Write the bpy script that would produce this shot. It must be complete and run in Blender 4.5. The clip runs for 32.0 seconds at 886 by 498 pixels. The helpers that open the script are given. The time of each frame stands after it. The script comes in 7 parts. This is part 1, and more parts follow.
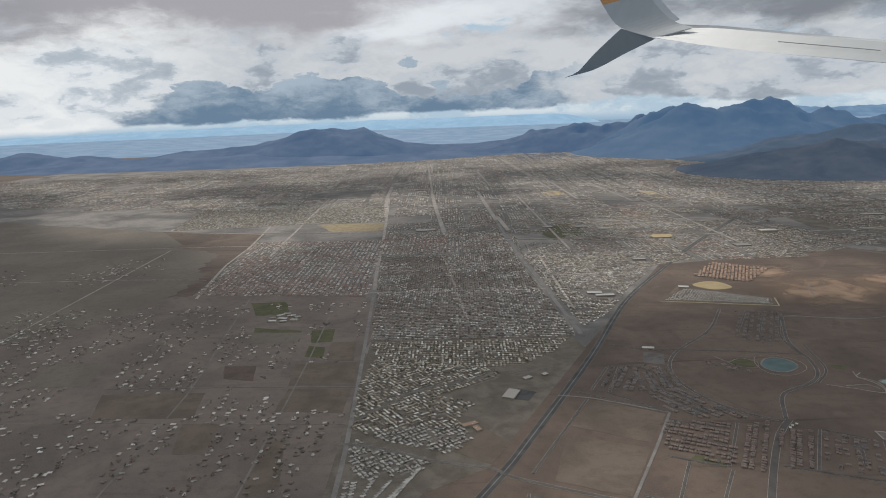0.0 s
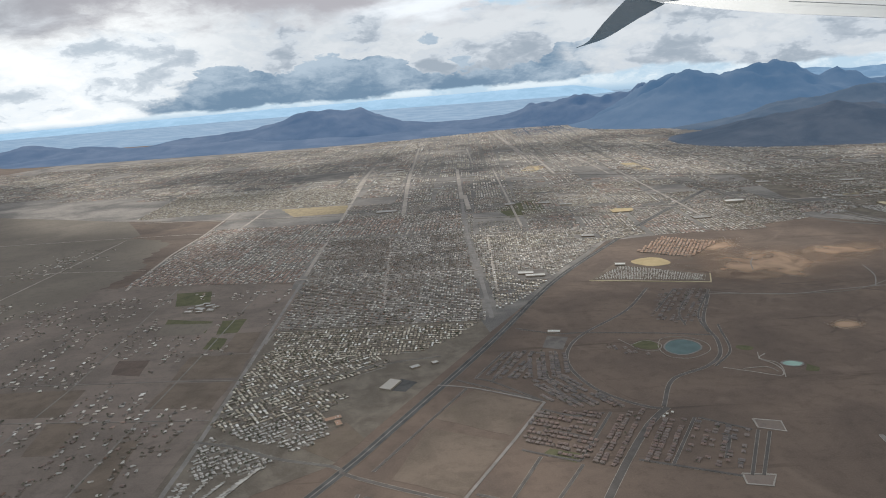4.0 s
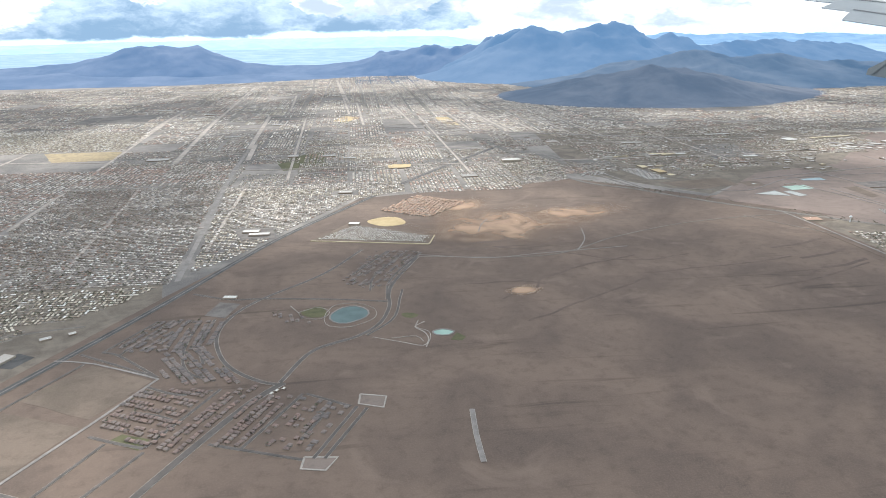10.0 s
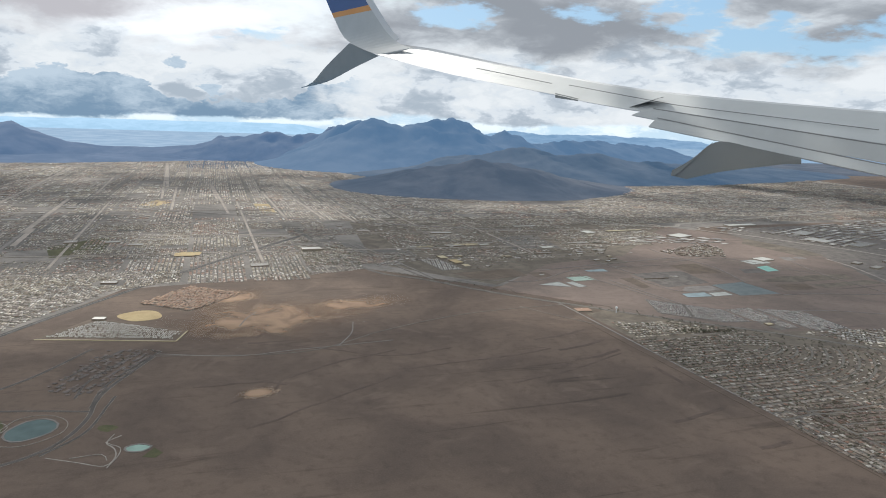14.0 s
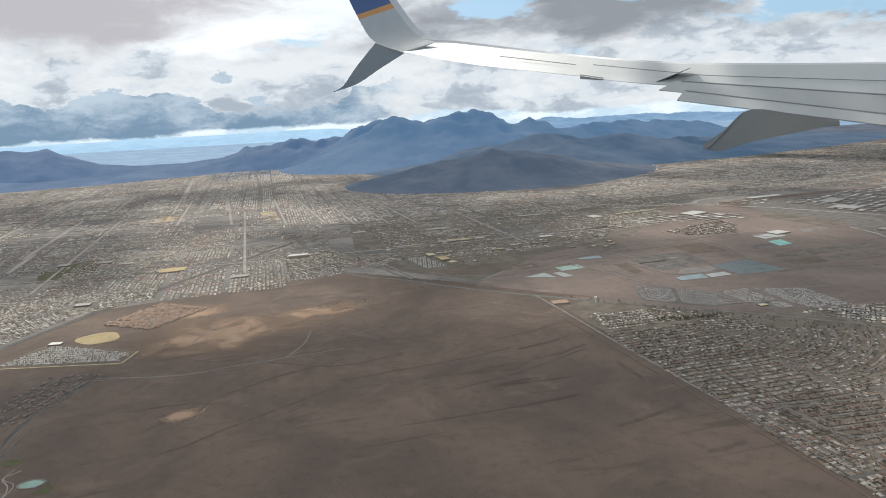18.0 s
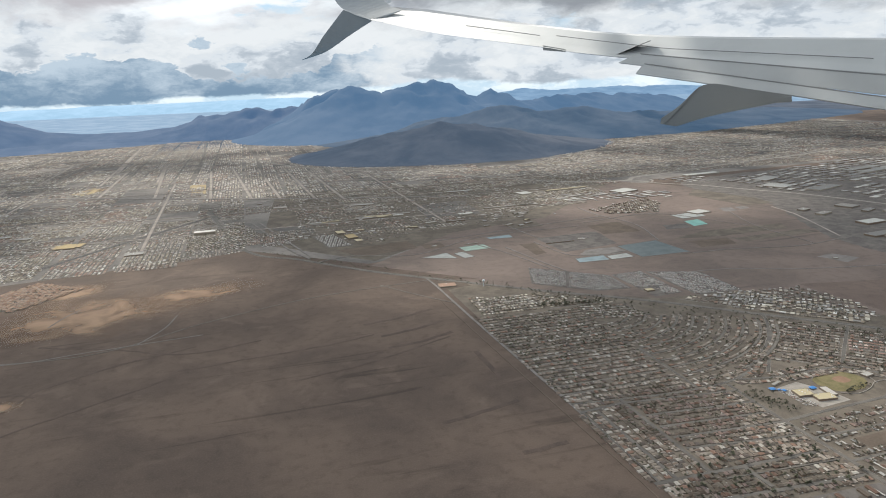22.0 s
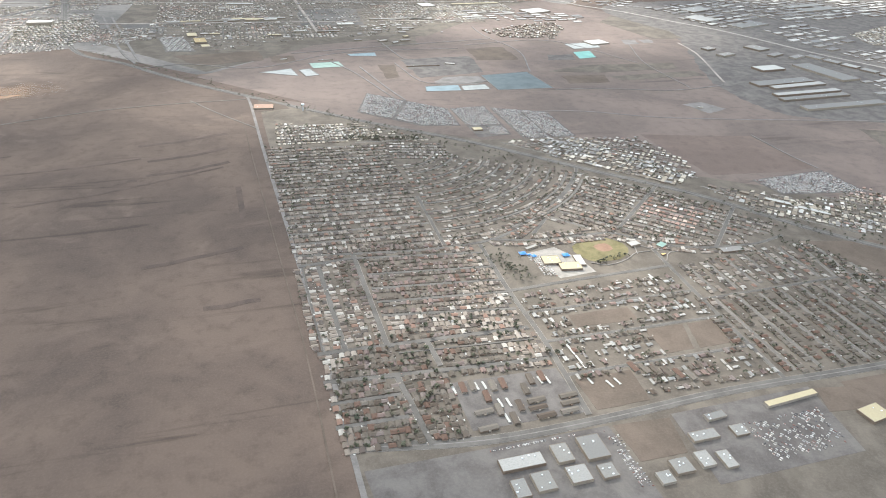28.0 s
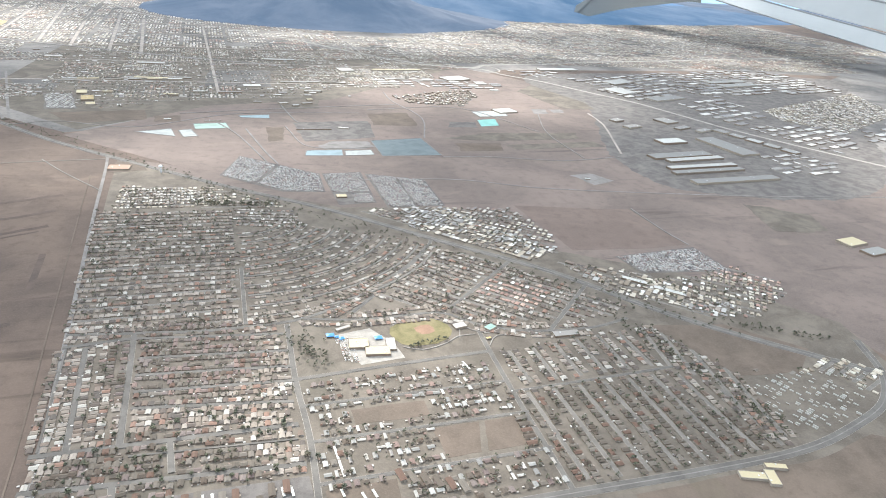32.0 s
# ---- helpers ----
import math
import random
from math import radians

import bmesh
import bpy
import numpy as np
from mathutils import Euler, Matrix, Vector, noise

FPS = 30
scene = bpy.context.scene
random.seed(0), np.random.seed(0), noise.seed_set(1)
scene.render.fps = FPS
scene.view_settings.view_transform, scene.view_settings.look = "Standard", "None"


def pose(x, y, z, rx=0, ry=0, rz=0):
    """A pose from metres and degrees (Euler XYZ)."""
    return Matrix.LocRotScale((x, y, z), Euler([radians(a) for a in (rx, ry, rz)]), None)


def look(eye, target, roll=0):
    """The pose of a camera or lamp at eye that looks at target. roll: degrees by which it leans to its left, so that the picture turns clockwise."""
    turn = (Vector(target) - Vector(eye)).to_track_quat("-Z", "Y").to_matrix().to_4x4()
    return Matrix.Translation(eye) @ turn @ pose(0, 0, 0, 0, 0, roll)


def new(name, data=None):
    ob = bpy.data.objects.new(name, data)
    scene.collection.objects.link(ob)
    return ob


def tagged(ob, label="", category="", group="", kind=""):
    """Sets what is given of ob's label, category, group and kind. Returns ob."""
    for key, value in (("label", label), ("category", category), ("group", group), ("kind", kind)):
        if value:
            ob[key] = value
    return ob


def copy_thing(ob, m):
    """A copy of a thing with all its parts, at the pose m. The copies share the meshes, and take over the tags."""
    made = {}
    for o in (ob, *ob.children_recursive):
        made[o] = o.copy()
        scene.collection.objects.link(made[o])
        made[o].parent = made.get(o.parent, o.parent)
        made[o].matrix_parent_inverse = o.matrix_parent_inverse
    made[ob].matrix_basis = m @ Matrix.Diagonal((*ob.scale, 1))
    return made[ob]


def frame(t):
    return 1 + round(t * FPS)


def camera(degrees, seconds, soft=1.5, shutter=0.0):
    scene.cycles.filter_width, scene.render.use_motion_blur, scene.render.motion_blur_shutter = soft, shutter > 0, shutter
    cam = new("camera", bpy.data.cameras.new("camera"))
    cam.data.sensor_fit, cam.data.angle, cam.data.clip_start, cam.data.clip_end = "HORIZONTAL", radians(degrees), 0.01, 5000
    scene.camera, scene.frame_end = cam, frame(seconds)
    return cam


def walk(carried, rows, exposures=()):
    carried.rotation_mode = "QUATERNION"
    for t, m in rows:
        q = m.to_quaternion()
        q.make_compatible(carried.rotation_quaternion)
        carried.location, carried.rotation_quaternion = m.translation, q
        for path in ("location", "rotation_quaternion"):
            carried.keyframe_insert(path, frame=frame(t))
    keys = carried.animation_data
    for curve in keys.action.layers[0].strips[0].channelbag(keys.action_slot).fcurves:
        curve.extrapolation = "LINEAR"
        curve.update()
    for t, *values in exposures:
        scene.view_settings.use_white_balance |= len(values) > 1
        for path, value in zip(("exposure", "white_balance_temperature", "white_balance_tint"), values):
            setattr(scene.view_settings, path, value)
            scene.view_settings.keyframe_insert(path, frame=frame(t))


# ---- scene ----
# The land is built at one eighth of its size: the plan below is in real metres, K turns them into the scene's.
K = 0.125
cam = camera(66.4, 32.0, 1.0)
METRES, EYE, TILT, LEAN, TURN = 4500 * K, 1152 * K, -12.074, 1.930, 0.0
ROWS = [
    (0.0, 0.0, 0.0, 0.0, 0.0, 0.0, 0.0),
    (0.5, 0.0144, 0.0054, -0.0016, -1.71, -3.61, -0.24),
    (1.0, 0.0316, 0.0106, -0.0001, -1.82, -7.72, -0.42),
    (1.5, 0.05, 0.0144, 0.0021, -1.54, -7.38, -0.41),
    (2.0, 0.0666, 0.0167, 0.0019, -0.54, -7.71, 4.83),
    (2.5, 0.0809, 0.0195, 0.0037, 7.3, -4.56, 9.93),
    (4.5, 0.1495, 0.0332, 0.0046, -0.1, -1.81, -0.29),
    (5.0, 0.1649, 0.036, 0.0051, -2.59, -3.0, 0.28),
    (5.5, 0.1813, 0.0408, 0.004, -4.6, -3.39, 0.84),
    (6.0, 0.1962, 0.0406, 0.0031, -4.99, -5.46, 1.4),
    (6.5, 0.2125, 0.0461, 0.0054, -4.81, -9.01, -0.68),
    (7.0, 0.2291, 0.0491, 0.0065, -4.19, -12.21, 0.42),
    (7.5, 0.2464, 0.051, 0.0062, -3.56, -14.71, -0.08),
    (8.0, 0.2607, 0.0523, 0.0068, -3.43, -15.08, -0.1),
    (8.5, 0.2777, 0.0558, 0.0061, -2.47, -13.85, -0.76),
    (9.0, 0.2952, 0.0598, 0.0083, -3.38, -12.14, -1.39),
    (9.5, 0.3097, 0.0623, 0.0084, -6.71, -7.46, -0.57),
    (10.0, 0.3296, 0.0665, 0.0087, -7.43, -6.24, 0.3),
    (10.5, 0.3379, 0.0688, 0.0059, -8.25, -3.75, 2.27),
    (11.0, 0.3554, 0.0732, 0.01, -8.28, -2.69, 2.88),
    (11.5, 0.3713, 0.0738, 0.0089, -9.19, -2.96, 4.66),
    (12.0, 0.388, 0.0738, 0.008, -9.96, -2.75, 0.37),
    (12.5, 0.4072, 0.0757, 0.0138, -11.79, -0.34, -2.57),
    (13.0, 0.4184, 0.0734, 0.0102, -13.41, 1.67, -3.0),
    (13.5, 0.434, 0.081, 0.0121, -15.63, 1.5, -2.89),
    (14.0, 0.4482, 0.0816, 0.0124, -18.78, 1.11, -0.12),
    (14.5, 0.4621, 0.0816, 0.013, -18.47, 0.22, 2.89),
    (16.5, 0.5249, 0.0889, 0.0138, -19.72, 2.7, 2.18),
    (17.0, 0.5373, 0.0875, 0.0144, -15.51, 1.9, 0.32),
    (17.5, 0.5534, 0.0889, 0.0137, -13.95, 0.97, 0.65),
    (18.0, 0.5651, 0.0895, 0.0146, -14.22, 0.73, 3.9),
    (18.5, 0.5816, 0.0901, 0.0145, -12.98, -0.43, 5.94),
    (19.0, 0.5956, 0.0912, 0.015, -13.85, -1.45, 8.04),
    (19.5, 0.6118, 0.0927, 0.0154, -13.9, -2.25, 6.83),
    (20.0, 0.6277, 0.0937, 0.0155, -15.47, -0.69, 6.01),
    (20.5, 0.6406, 0.0919, 0.0174, -15.7, 0.77, 2.51),
    (21.0, 0.6549, 0.0905, 0.017, -15.24, 0.29, 4.95),
    (21.5, 0.6703, 0.0929, 0.017, -16.0, -0.9, 4.39),
    (22.0, 0.6841, 0.0919, 0.0186, -15.8, -1.81, 3.51),
    (22.5, 0.6995, 0.0929, 0.0194, -15.56, -2.68, 4.21),
    (23.0, 0.7147, 0.0948, 0.0198, -14.94, -2.51, 2.36),
    (23.5, 0.7299, 0.0966, 0.0216, -13.82, -1.28, 0.18),
    (24.0, 0.7445, 0.0952, 0.0217, -12.01, 0.45, 3.26),
    (24.5, 0.7582, 0.0944, 0.0223, -12.86, 0.44, 2.0),
    (25.0, 0.7721, 0.0951, 0.0227, -14.08, -1.67, 1.8),
    (25.5, 0.7871, 0.0955, 0.0224, -15.03, -7.16, 3.7),
    (26.0, 0.8044, 0.0996, 0.0248, -16.97, -12.45, 1.74),
    (26.5, 0.8212, 0.1001, 0.0254, -15.97, -16.03, -0.69),
    (28.5, 0.8776, 0.1054, 0.0255, -17.58, -17.48, -0.99),
    (29.0, 0.8917, 0.1062, 0.0262, -17.51, -16.81, -1.61),
    (29.5, 0.9066, 0.1071, 0.026, -18.23, -15.89, -2.1),
    (30.0, 0.9211, 0.1081, 0.0261, -18.61, -15.52, -1.97),
    (30.5, 0.9355, 0.1089, 0.0261, -18.75, -15.28, -2.63),
    (31.0, 0.9498, 0.1094, 0.0259, -19.21, -15.32, -2.72),
    (31.5, 0.9633, 0.11, 0.0271, -19.28, -14.09, -3.9),
    (32.0, 0.9788, 0.112, 0.0271, -19.12, -12.19, -2.41),
]
EXPOSURES = [(0, 0.03, 6030, 9), (1, 0, 6080, 9), (2, 0.45, 6030, 9), (2.5, 0.5, 6030, 9), (5, 0.25, 5980, 8), (6, 0.32, 5980, 8), (7, 1.05, 5700, 8), (8, 1.62, 5650, 8), (9, 1.7, 5570, 7), (10, 1.27, 5820, 8), (11.5, 0.58, 5890, 8),
             (13, 0.53, 5990, 8), (24.5, 0.52, 6090, 8), (26, 0.8, 5880, 8), (28.5, 1.6, 5780, 7), (32, 1.73, 5730, 7)]
walk(cam, [(t, pose(0, 0, EYE, TILT, LEAN, TURN) @ pose(METRES * x, METRES * y, METRES * z, 90 + pitch, roll, yaw)) for t, x, y, z, yaw, pitch, roll in ROWS], EXPOSURES)

# ---- light: broken winter overcast, the sun ahead behind the clouds ----
SUN_AZ, SUN_EL = radians(-12), radians(38)
sun = new("sun", bpy.data.lights.new("sun", "SUN"))
sun.data.energy, sun.data.angle, sun.data.color = 2.8, radians(3.0), (1.0, 0.91, 0.78)
sun.matrix_world = look((0, 0, 600), (-600 * math.sin(SUN_AZ), -600 * math.cos(SUN_AZ), 600 - 600 * math.tan(SUN_EL)))


class Nodes:
    """Short hand for node trees."""

    def __init__(self, tree):
        self.tree = tree
        tree.nodes.clear()

    def add(self, kind, **values):
        n = self.tree.nodes.new(kind)
        for key, value in values.items():
            self.put(n.inputs[key], value)
        return n

    def put(self, socket, value):
        if isinstance(value, bpy.types.NodeSocket):
            self.tree.links.new(value, socket)
        else:
            socket.default_value = value

    def math(self, op, a, b=0.0, c=0.0):
        n = self.tree.nodes.new("ShaderNodeMath")
        n.operation = op
        for socket, value in zip(n.inputs, (a, b, c)):
            self.put(socket, value)
        return n.outputs[0]

    def noise(self, vector, scale, detail=4.0, rough=0.55, warp=0.0):
        n = self.add("ShaderNodeTexNoise", Vector=vector, Scale=scale, Detail=detail, Roughness=rough, Distortion=warp)
        return n.outputs[0]

    def step(self, value, low, high, to_low=0.0, to_high=1.0):
        n = self.tree.nodes.new("ShaderNodeMapRange")
        n.interpolation_type = "SMOOTHSTEP"
        for socket, v in zip(n.inputs, (value, low, high, to_low, to_high)):
            self.put(socket, v)
        return n.outputs[0]

    def mix(self, fac, a, b, blend="MIX"):
        n = self.tree.nodes.new("ShaderNodeMix")
        n.data_type, n.blend_type = "RGBA", blend
        self.put(n.inputs[0], fac)
        for socket, v in ((n.inputs[6], a), (n.inputs[7], b)):
            self.put(socket, v if isinstance(v, bpy.types.NodeSocket) else (*v, 1.0))
        return n.outputs[2]

    def ramp(self, fac, stops, constant=False):
        n = self.tree.nodes.new("ShaderNodeValToRGB")
        n.color_ramp.interpolation = "CONSTANT" if constant else "LINEAR"
        e = n.color_ramp.elements
        while len(e) < len(stops):
            e.new(0.5)
        for k, (p, c) in zip(e, stops):
            k.position, k.color = p, (*c, 1.0)
        self.put(n.inputs[0], fac)
        return n.outputs[0]


def make_world():
    w = bpy.data.worlds.new("world")
    scene.world = w
    w.use_nodes = True
    n = Nodes(w.node_tree)
    way = n.add("ShaderNodeTexCoord").outputs["Generated"]
    xyz = n.add("ShaderNodeSeparateXYZ", Vector=way)
    x, y, z = xyz.outputs
    sky = n.add("ShaderNodeTexSky")
    sky.sky_type, sky.sun_disc, sky.sun_elevation, sky.sun_rotation = "NISHITA", False, SUN_EL, SUN_AZ
    up = n.math("ADD", n.math("MAXIMUM", z, 0.0), 0.30)
    deck = n.add("ShaderNodeCombineXYZ", X=n.math("DIVIDE", x, up), Y=n.math("DIVIDE", y, up), Z=n.math("MULTIPLY", z, 4.0)).outputs[0]
    strip = n.add("ShaderNodeCombineXYZ", X=n.math("MULTIPLY", x, 1.5), Y=y, Z=n.math("MULTIPLY", z, 3.4)).outputs[0]

    def billows(at, scale):
        """Rounded heaps within heaps."""
        v = n.add("ShaderNodeTexVoronoi", Vector=at, Scale=scale, Detail=3.0, Roughness=0.6, Lacunarity=2.1)
        v.normalize = True
        return n.math("SUBTRACT", 1.0, v.outputs["Distance"])

    ragged = n.add("ShaderNodeVectorMath", Vector=strip)
    wander = n.add("ShaderNodeTexNoise", Vector=strip, Scale=16.0, Detail=5.0, Roughness=0.6).outputs["Color"]
    shift = n.add("ShaderNodeVectorMath", Vector=wander)
    shift.operation = "SCALE"
    shift.inputs["Scale"].default_value = 0.07
    n.put(ragged.inputs[1], shift.outputs[0])
    strip = ragged.outputs[0]
    heaps = n.noise(strip, 7.5, 12.0, 0.66)
    level = n.noise(strip, 3.4, 10.0, 0.60)
    # overhead deck: grey bases with bright thin places
    big = n.noise(deck, 1.15, 6.0, 0.50, 0.5)
    fine = n.noise(deck, 5.0, 10.0, 0.62, 0.3)
    grey = n.step(n.math("ADD", n.math("MULTIPLY", big, 0.74), n.math("MULTIPLY", fine, 0.26)), 0.36, 0.56)
    cloud = n.ramp(grey, [(0.0, (0.62, 0.63, 0.625)), (0.18, (0.565, 0.595, 0.595)), (0.4, (0.47, 0.478, 0.485)), (0.7, (0.335, 0.343, 0.355)), (1.0, (0.25, 0.258, 0.272))])
    # a glow where the sun stands behind the clouds
    toward = n.add("ShaderNodeVectorMath")
    toward.operation = "DOT_PRODUCT"
    n.put(toward.inputs[0], way)
    toward.inputs[1].default_value = (math.sin(SUN_AZ) * math.cos(0.15), math.cos(SUN_AZ) * math.cos(0.15), math.sin(0.15))
    glow = n.step(toward.outputs["Value"], 0.88, 0.99)
    cloud = n.mix(n.math("MULTIPLY", glow, 0.75), cloud, n.mix(grey, (0.95, 0.94, 0.92), (0.50, 0.46, 0.46)))
    blue = n.mix(1.0, sky.outputs[0], (0.075, 0.075, 0.075), "MULTIPLY")
    blue = n.mix(0.65, blue, (0.33, 0.50, 0.66))
    gaps = n.step(n.math("ADD", n.noise(deck, 1.9, 9.0, 0.58), n.math("MULTIPLY", x, 0.16)), 0.62, 0.68)
    high = n.mix(gaps, cloud, blue)
    # towards the skyline: white heaps with grey hearts
    body = n.math("ADD", n.math("MULTIPLY", n.noise(strip, 5.0, 8.0, 0.56, 0.3), 0.72), n.math("MULTIPLY", n.math("SUBTRACT", 1.0, billows(strip, 11.0)), 0.34))
    puffs = n.ramp(n.step(body, 0.40, 0.585), [(0.0, (0.68, 0.675, 0.66)), (0.25, (0.62, 0.625, 0.62)), (0.5, (0.59, 0.605, 0.615)), (0.75, (0.45, 0.475, 0.50)), (1.0, (0.35, 0.385, 0.42))])
    # sunlit cloud flanks to the west
    puffs = n.mix(n.step(x, -0.24, -0.46), puffs, n.mix(1.0, puffs, (1.38, 1.35, 1.30), "MULTIPLY"))
    low = n.step(n.math("ADD", z, n.math("MULTIPLY", n.math("SUBTRACT", level, 0.5), 0.16)), 0.115, 0.075)
    high = n.mix(low, high, puffs)
    # long shaded banks with flat bases, low over the mountains
    side = n.math("ADD", x, n.math("MULTIPLY", n.math("SUBTRACT", level, 0.5), 0.6))
    crest = n.math("ADD", n.math("ADD", n.math("MULTIPLY", n.math("SUBTRACT", level, 0.5), 0.16), n.math("MULTIPLY", n.math("SUBTRACT", body, 0.52), -0.22)), 0.020)
    bank = n.math("MULTIPLY", n.step(n.math("SUBTRACT", z, crest), 0.0035, -0.003), n.math("MULTIPLY", n.step(side, 0.24, 0.14), n.step(side, -0.42, -0.36)))
    shade = n.mix(n.step(n.math("ADD", heaps, n.math("MULTIPLY", n.math("SUBTRACT", 0.02, z), 4.0)), 0.34, 0.66), (0.44, 0.50, 0.55), (0.17, 0.245, 0.325))
    all_cloud = n.mix(bank, high, shade)
    rim = n.math("ADD", n.math("MULTIPLY", n.math("SUBTRACT", level, 0.5), 0.05), n.math("ADD", -0.010, n.math("MULTIPLY", x, 0.02)))
    below = n.mix(n.step(heaps, 0.42, 0.60), (0.74, 0.78, 0.78), (0.50, 0.61, 0.68))
    body = n.mix(n.step(n.math("SUBTRACT", z, rim), -0.0025, 0.0025), below, all_cloud)
    haze = n.mix(n.step(z, -0.038, -0.022), (0.22, 0.34, 0.47), (0.44, 0.56, 0.65))
    body = n.mix(n.step(n.math("ADD", z, n.math("MULTIPLY", n.math("SUBTRACT", heaps, 0.5), 0.012)), -0.026, -0.014), haze, body)
    # an overcast sky is brightest overhead
    body = n.mix(n.step(z, 0.38, 0.95), body, n.mix(1.0, body, (2.2, 2.2, 2.2), "MULTIPLY"))
    back = n.add("ShaderNodeBackground", Color=body, Strength=0.9)
    n.add("ShaderNodeOutputWorld", Surface=back.outputs[0])


make_world()


# ---- materials ----
def material(name, build):
    m = bpy.data.materials.new(name)
    m.use_nodes = True
    n = Nodes(m.node_tree)
    n.add("ShaderNodeOutputMaterial", Surface=build(n))
    return m


def surface(n, colour, rough=0.9, metal=0.0, bump=None, strength=0.3, gloss=0.5):
    p = n.add("ShaderNodeBsdfPrincipled")
    n.put(p.inputs["Base Color"], colour if isinstance(colour, bpy.types.NodeSocket) else (*colour, 1.0))
    n.put(p.inputs["Roughness"], rough)
    n.put(p.inputs["Metallic"], metal)
    n.put(p.inputs["Specular IOR Level"], gloss)
    if bump is not None:
        b = n.add("ShaderNodeBump", Height=bump, Strength=strength, Distance=0.3)
        n.put(p.inputs["Normal"], b.outputs[0])
    return p.outputs[0]


def place(n, sx=1.0, sy=1.0, turn=0.0):
    """The place in real metres, turned and stretched."""
    m = n.add("ShaderNodeMapping", Vector=n.add("ShaderNodeNewGeometry").outputs["Position"])
    m.inputs["Rotation"].default_value = (0, 0, radians(turn))
    m.inputs["Scale"].default_value = (sx / K, sy / K, 1 / K)
    return m.outputs[0]


def soil(name, dark, light, patch=None, amount=0.5, streaks=0.0, size=400.0):
    """Bare ground: broad tones, scrub mottling, fine grain, wash lines."""

    def build(n):
        at = place(n)
        broad = n.noise(at, 1 / size, 5.0, 0.6, 0.6)
        mid = n.noise(at, 1 / 45.0, 6.0, 0.65)
        fine = n.noise(at, 1 / 6.0, 3.0, 0.7)
        c = n.ramp(n.step(broad, 0.34, 0.66), [(0.0, dark), (1.0, light)])
        c = n.mix(n.math("MULTIPLY", n.step(mid, 0.45, 0.75), 0.45), c, tuple(v * 0.62 for v in dark))
        c = n.mix(n.math("MULTIPLY", n.step(fine, 0.4, 0.75), 0.30), c, tuple(v * 1.25 for v in light))
        if patch:
            where = n.step(n.noise(at, 1 / 260.0, 6.0, 0.62, 0.8), 0.56, 0.70)
            c = n.mix(n.math("MULTIPLY", where, amount), c, patch)
        if streaks:
            along = place(n, 1 / 900.0, 1 / 70.0, -11)
            lines = n.step(n.noise(along, 1.0, 6.0, 0.62, 0.5), 0.58, 0.70)
            c = n.mix(n.math("MULTIPLY", lines, streaks), c, tuple(v * 0.45 for v in dark))
        return surface(n, c, 0.95, bump=fine, strength=0.25, gloss=0.2)

    return material(name, build)


def soft_soil(name, dark, light, size):
    """Sand, partly paled to stand in for sunlight, that thins out at its edges over the soil below; the mesh's own
    "depth" tells how far in a place lies.
    """

    def build(n):
        at = place(n)
        c = n.ramp(n.step(n.noise(at, 1 / size, 6.0, 0.62, 0.6), 0.34, 0.66), [(0.0, dark), (1.0, light)])
        deep = n.add("ShaderNodeAttribute")
        deep.attribute_name = "depth"
        ragged = n.math("ADD", deep.outputs["Fac"], n.math("MULTIPLY", n.math("SUBTRACT", n.noise(at, 1 / 150.0, 4.0, 0.5, 0.5), 0.5), 1.2))
        both = n.tree.nodes.new("ShaderNodeMixShader")
        n.put(both.inputs[0], n.math("MULTIPLY", n.step(ragged, 0.05, 0.9), 0.85))
        n.put(both.inputs[1], n.add("ShaderNodeBsdfTransparent").outputs[0])
        n.put(both.inputs[2], surface(n, c, 0.95, gloss=0.2))
        return both.outputs[0]

    return material(name, build)


def paint(name, colours, rough=0.85, by="object", mottled=0.25, grain=3.0, metal=0.0):
    """One of several colours for each thing, part or piece, weathered."""

    def build(n):
        if by == "object":
            pick = n.add("ShaderNodeObjectInfo").outputs["Random"]
        else:
            pick = n.add("ShaderNodeNewGeometry").outputs["Random Per Island"]
        stops = [(i / len(colours), c) for i, c in enumerate(colours)]
        c = n.ramp(pick, stops, True) if len(colours) > 1 else colours[0]
        at = place(n)
        worn = n.noise(at, 1 / grain, 4.0, 0.6)
        c = n.mix(n.math("MULTIPLY", n.step(worn, 0.35, 0.75), mottled), c, (0.06, 0.05, 0.045))
        return surface(n, c, rough, metal, gloss=0.3)

    return material(name, build)


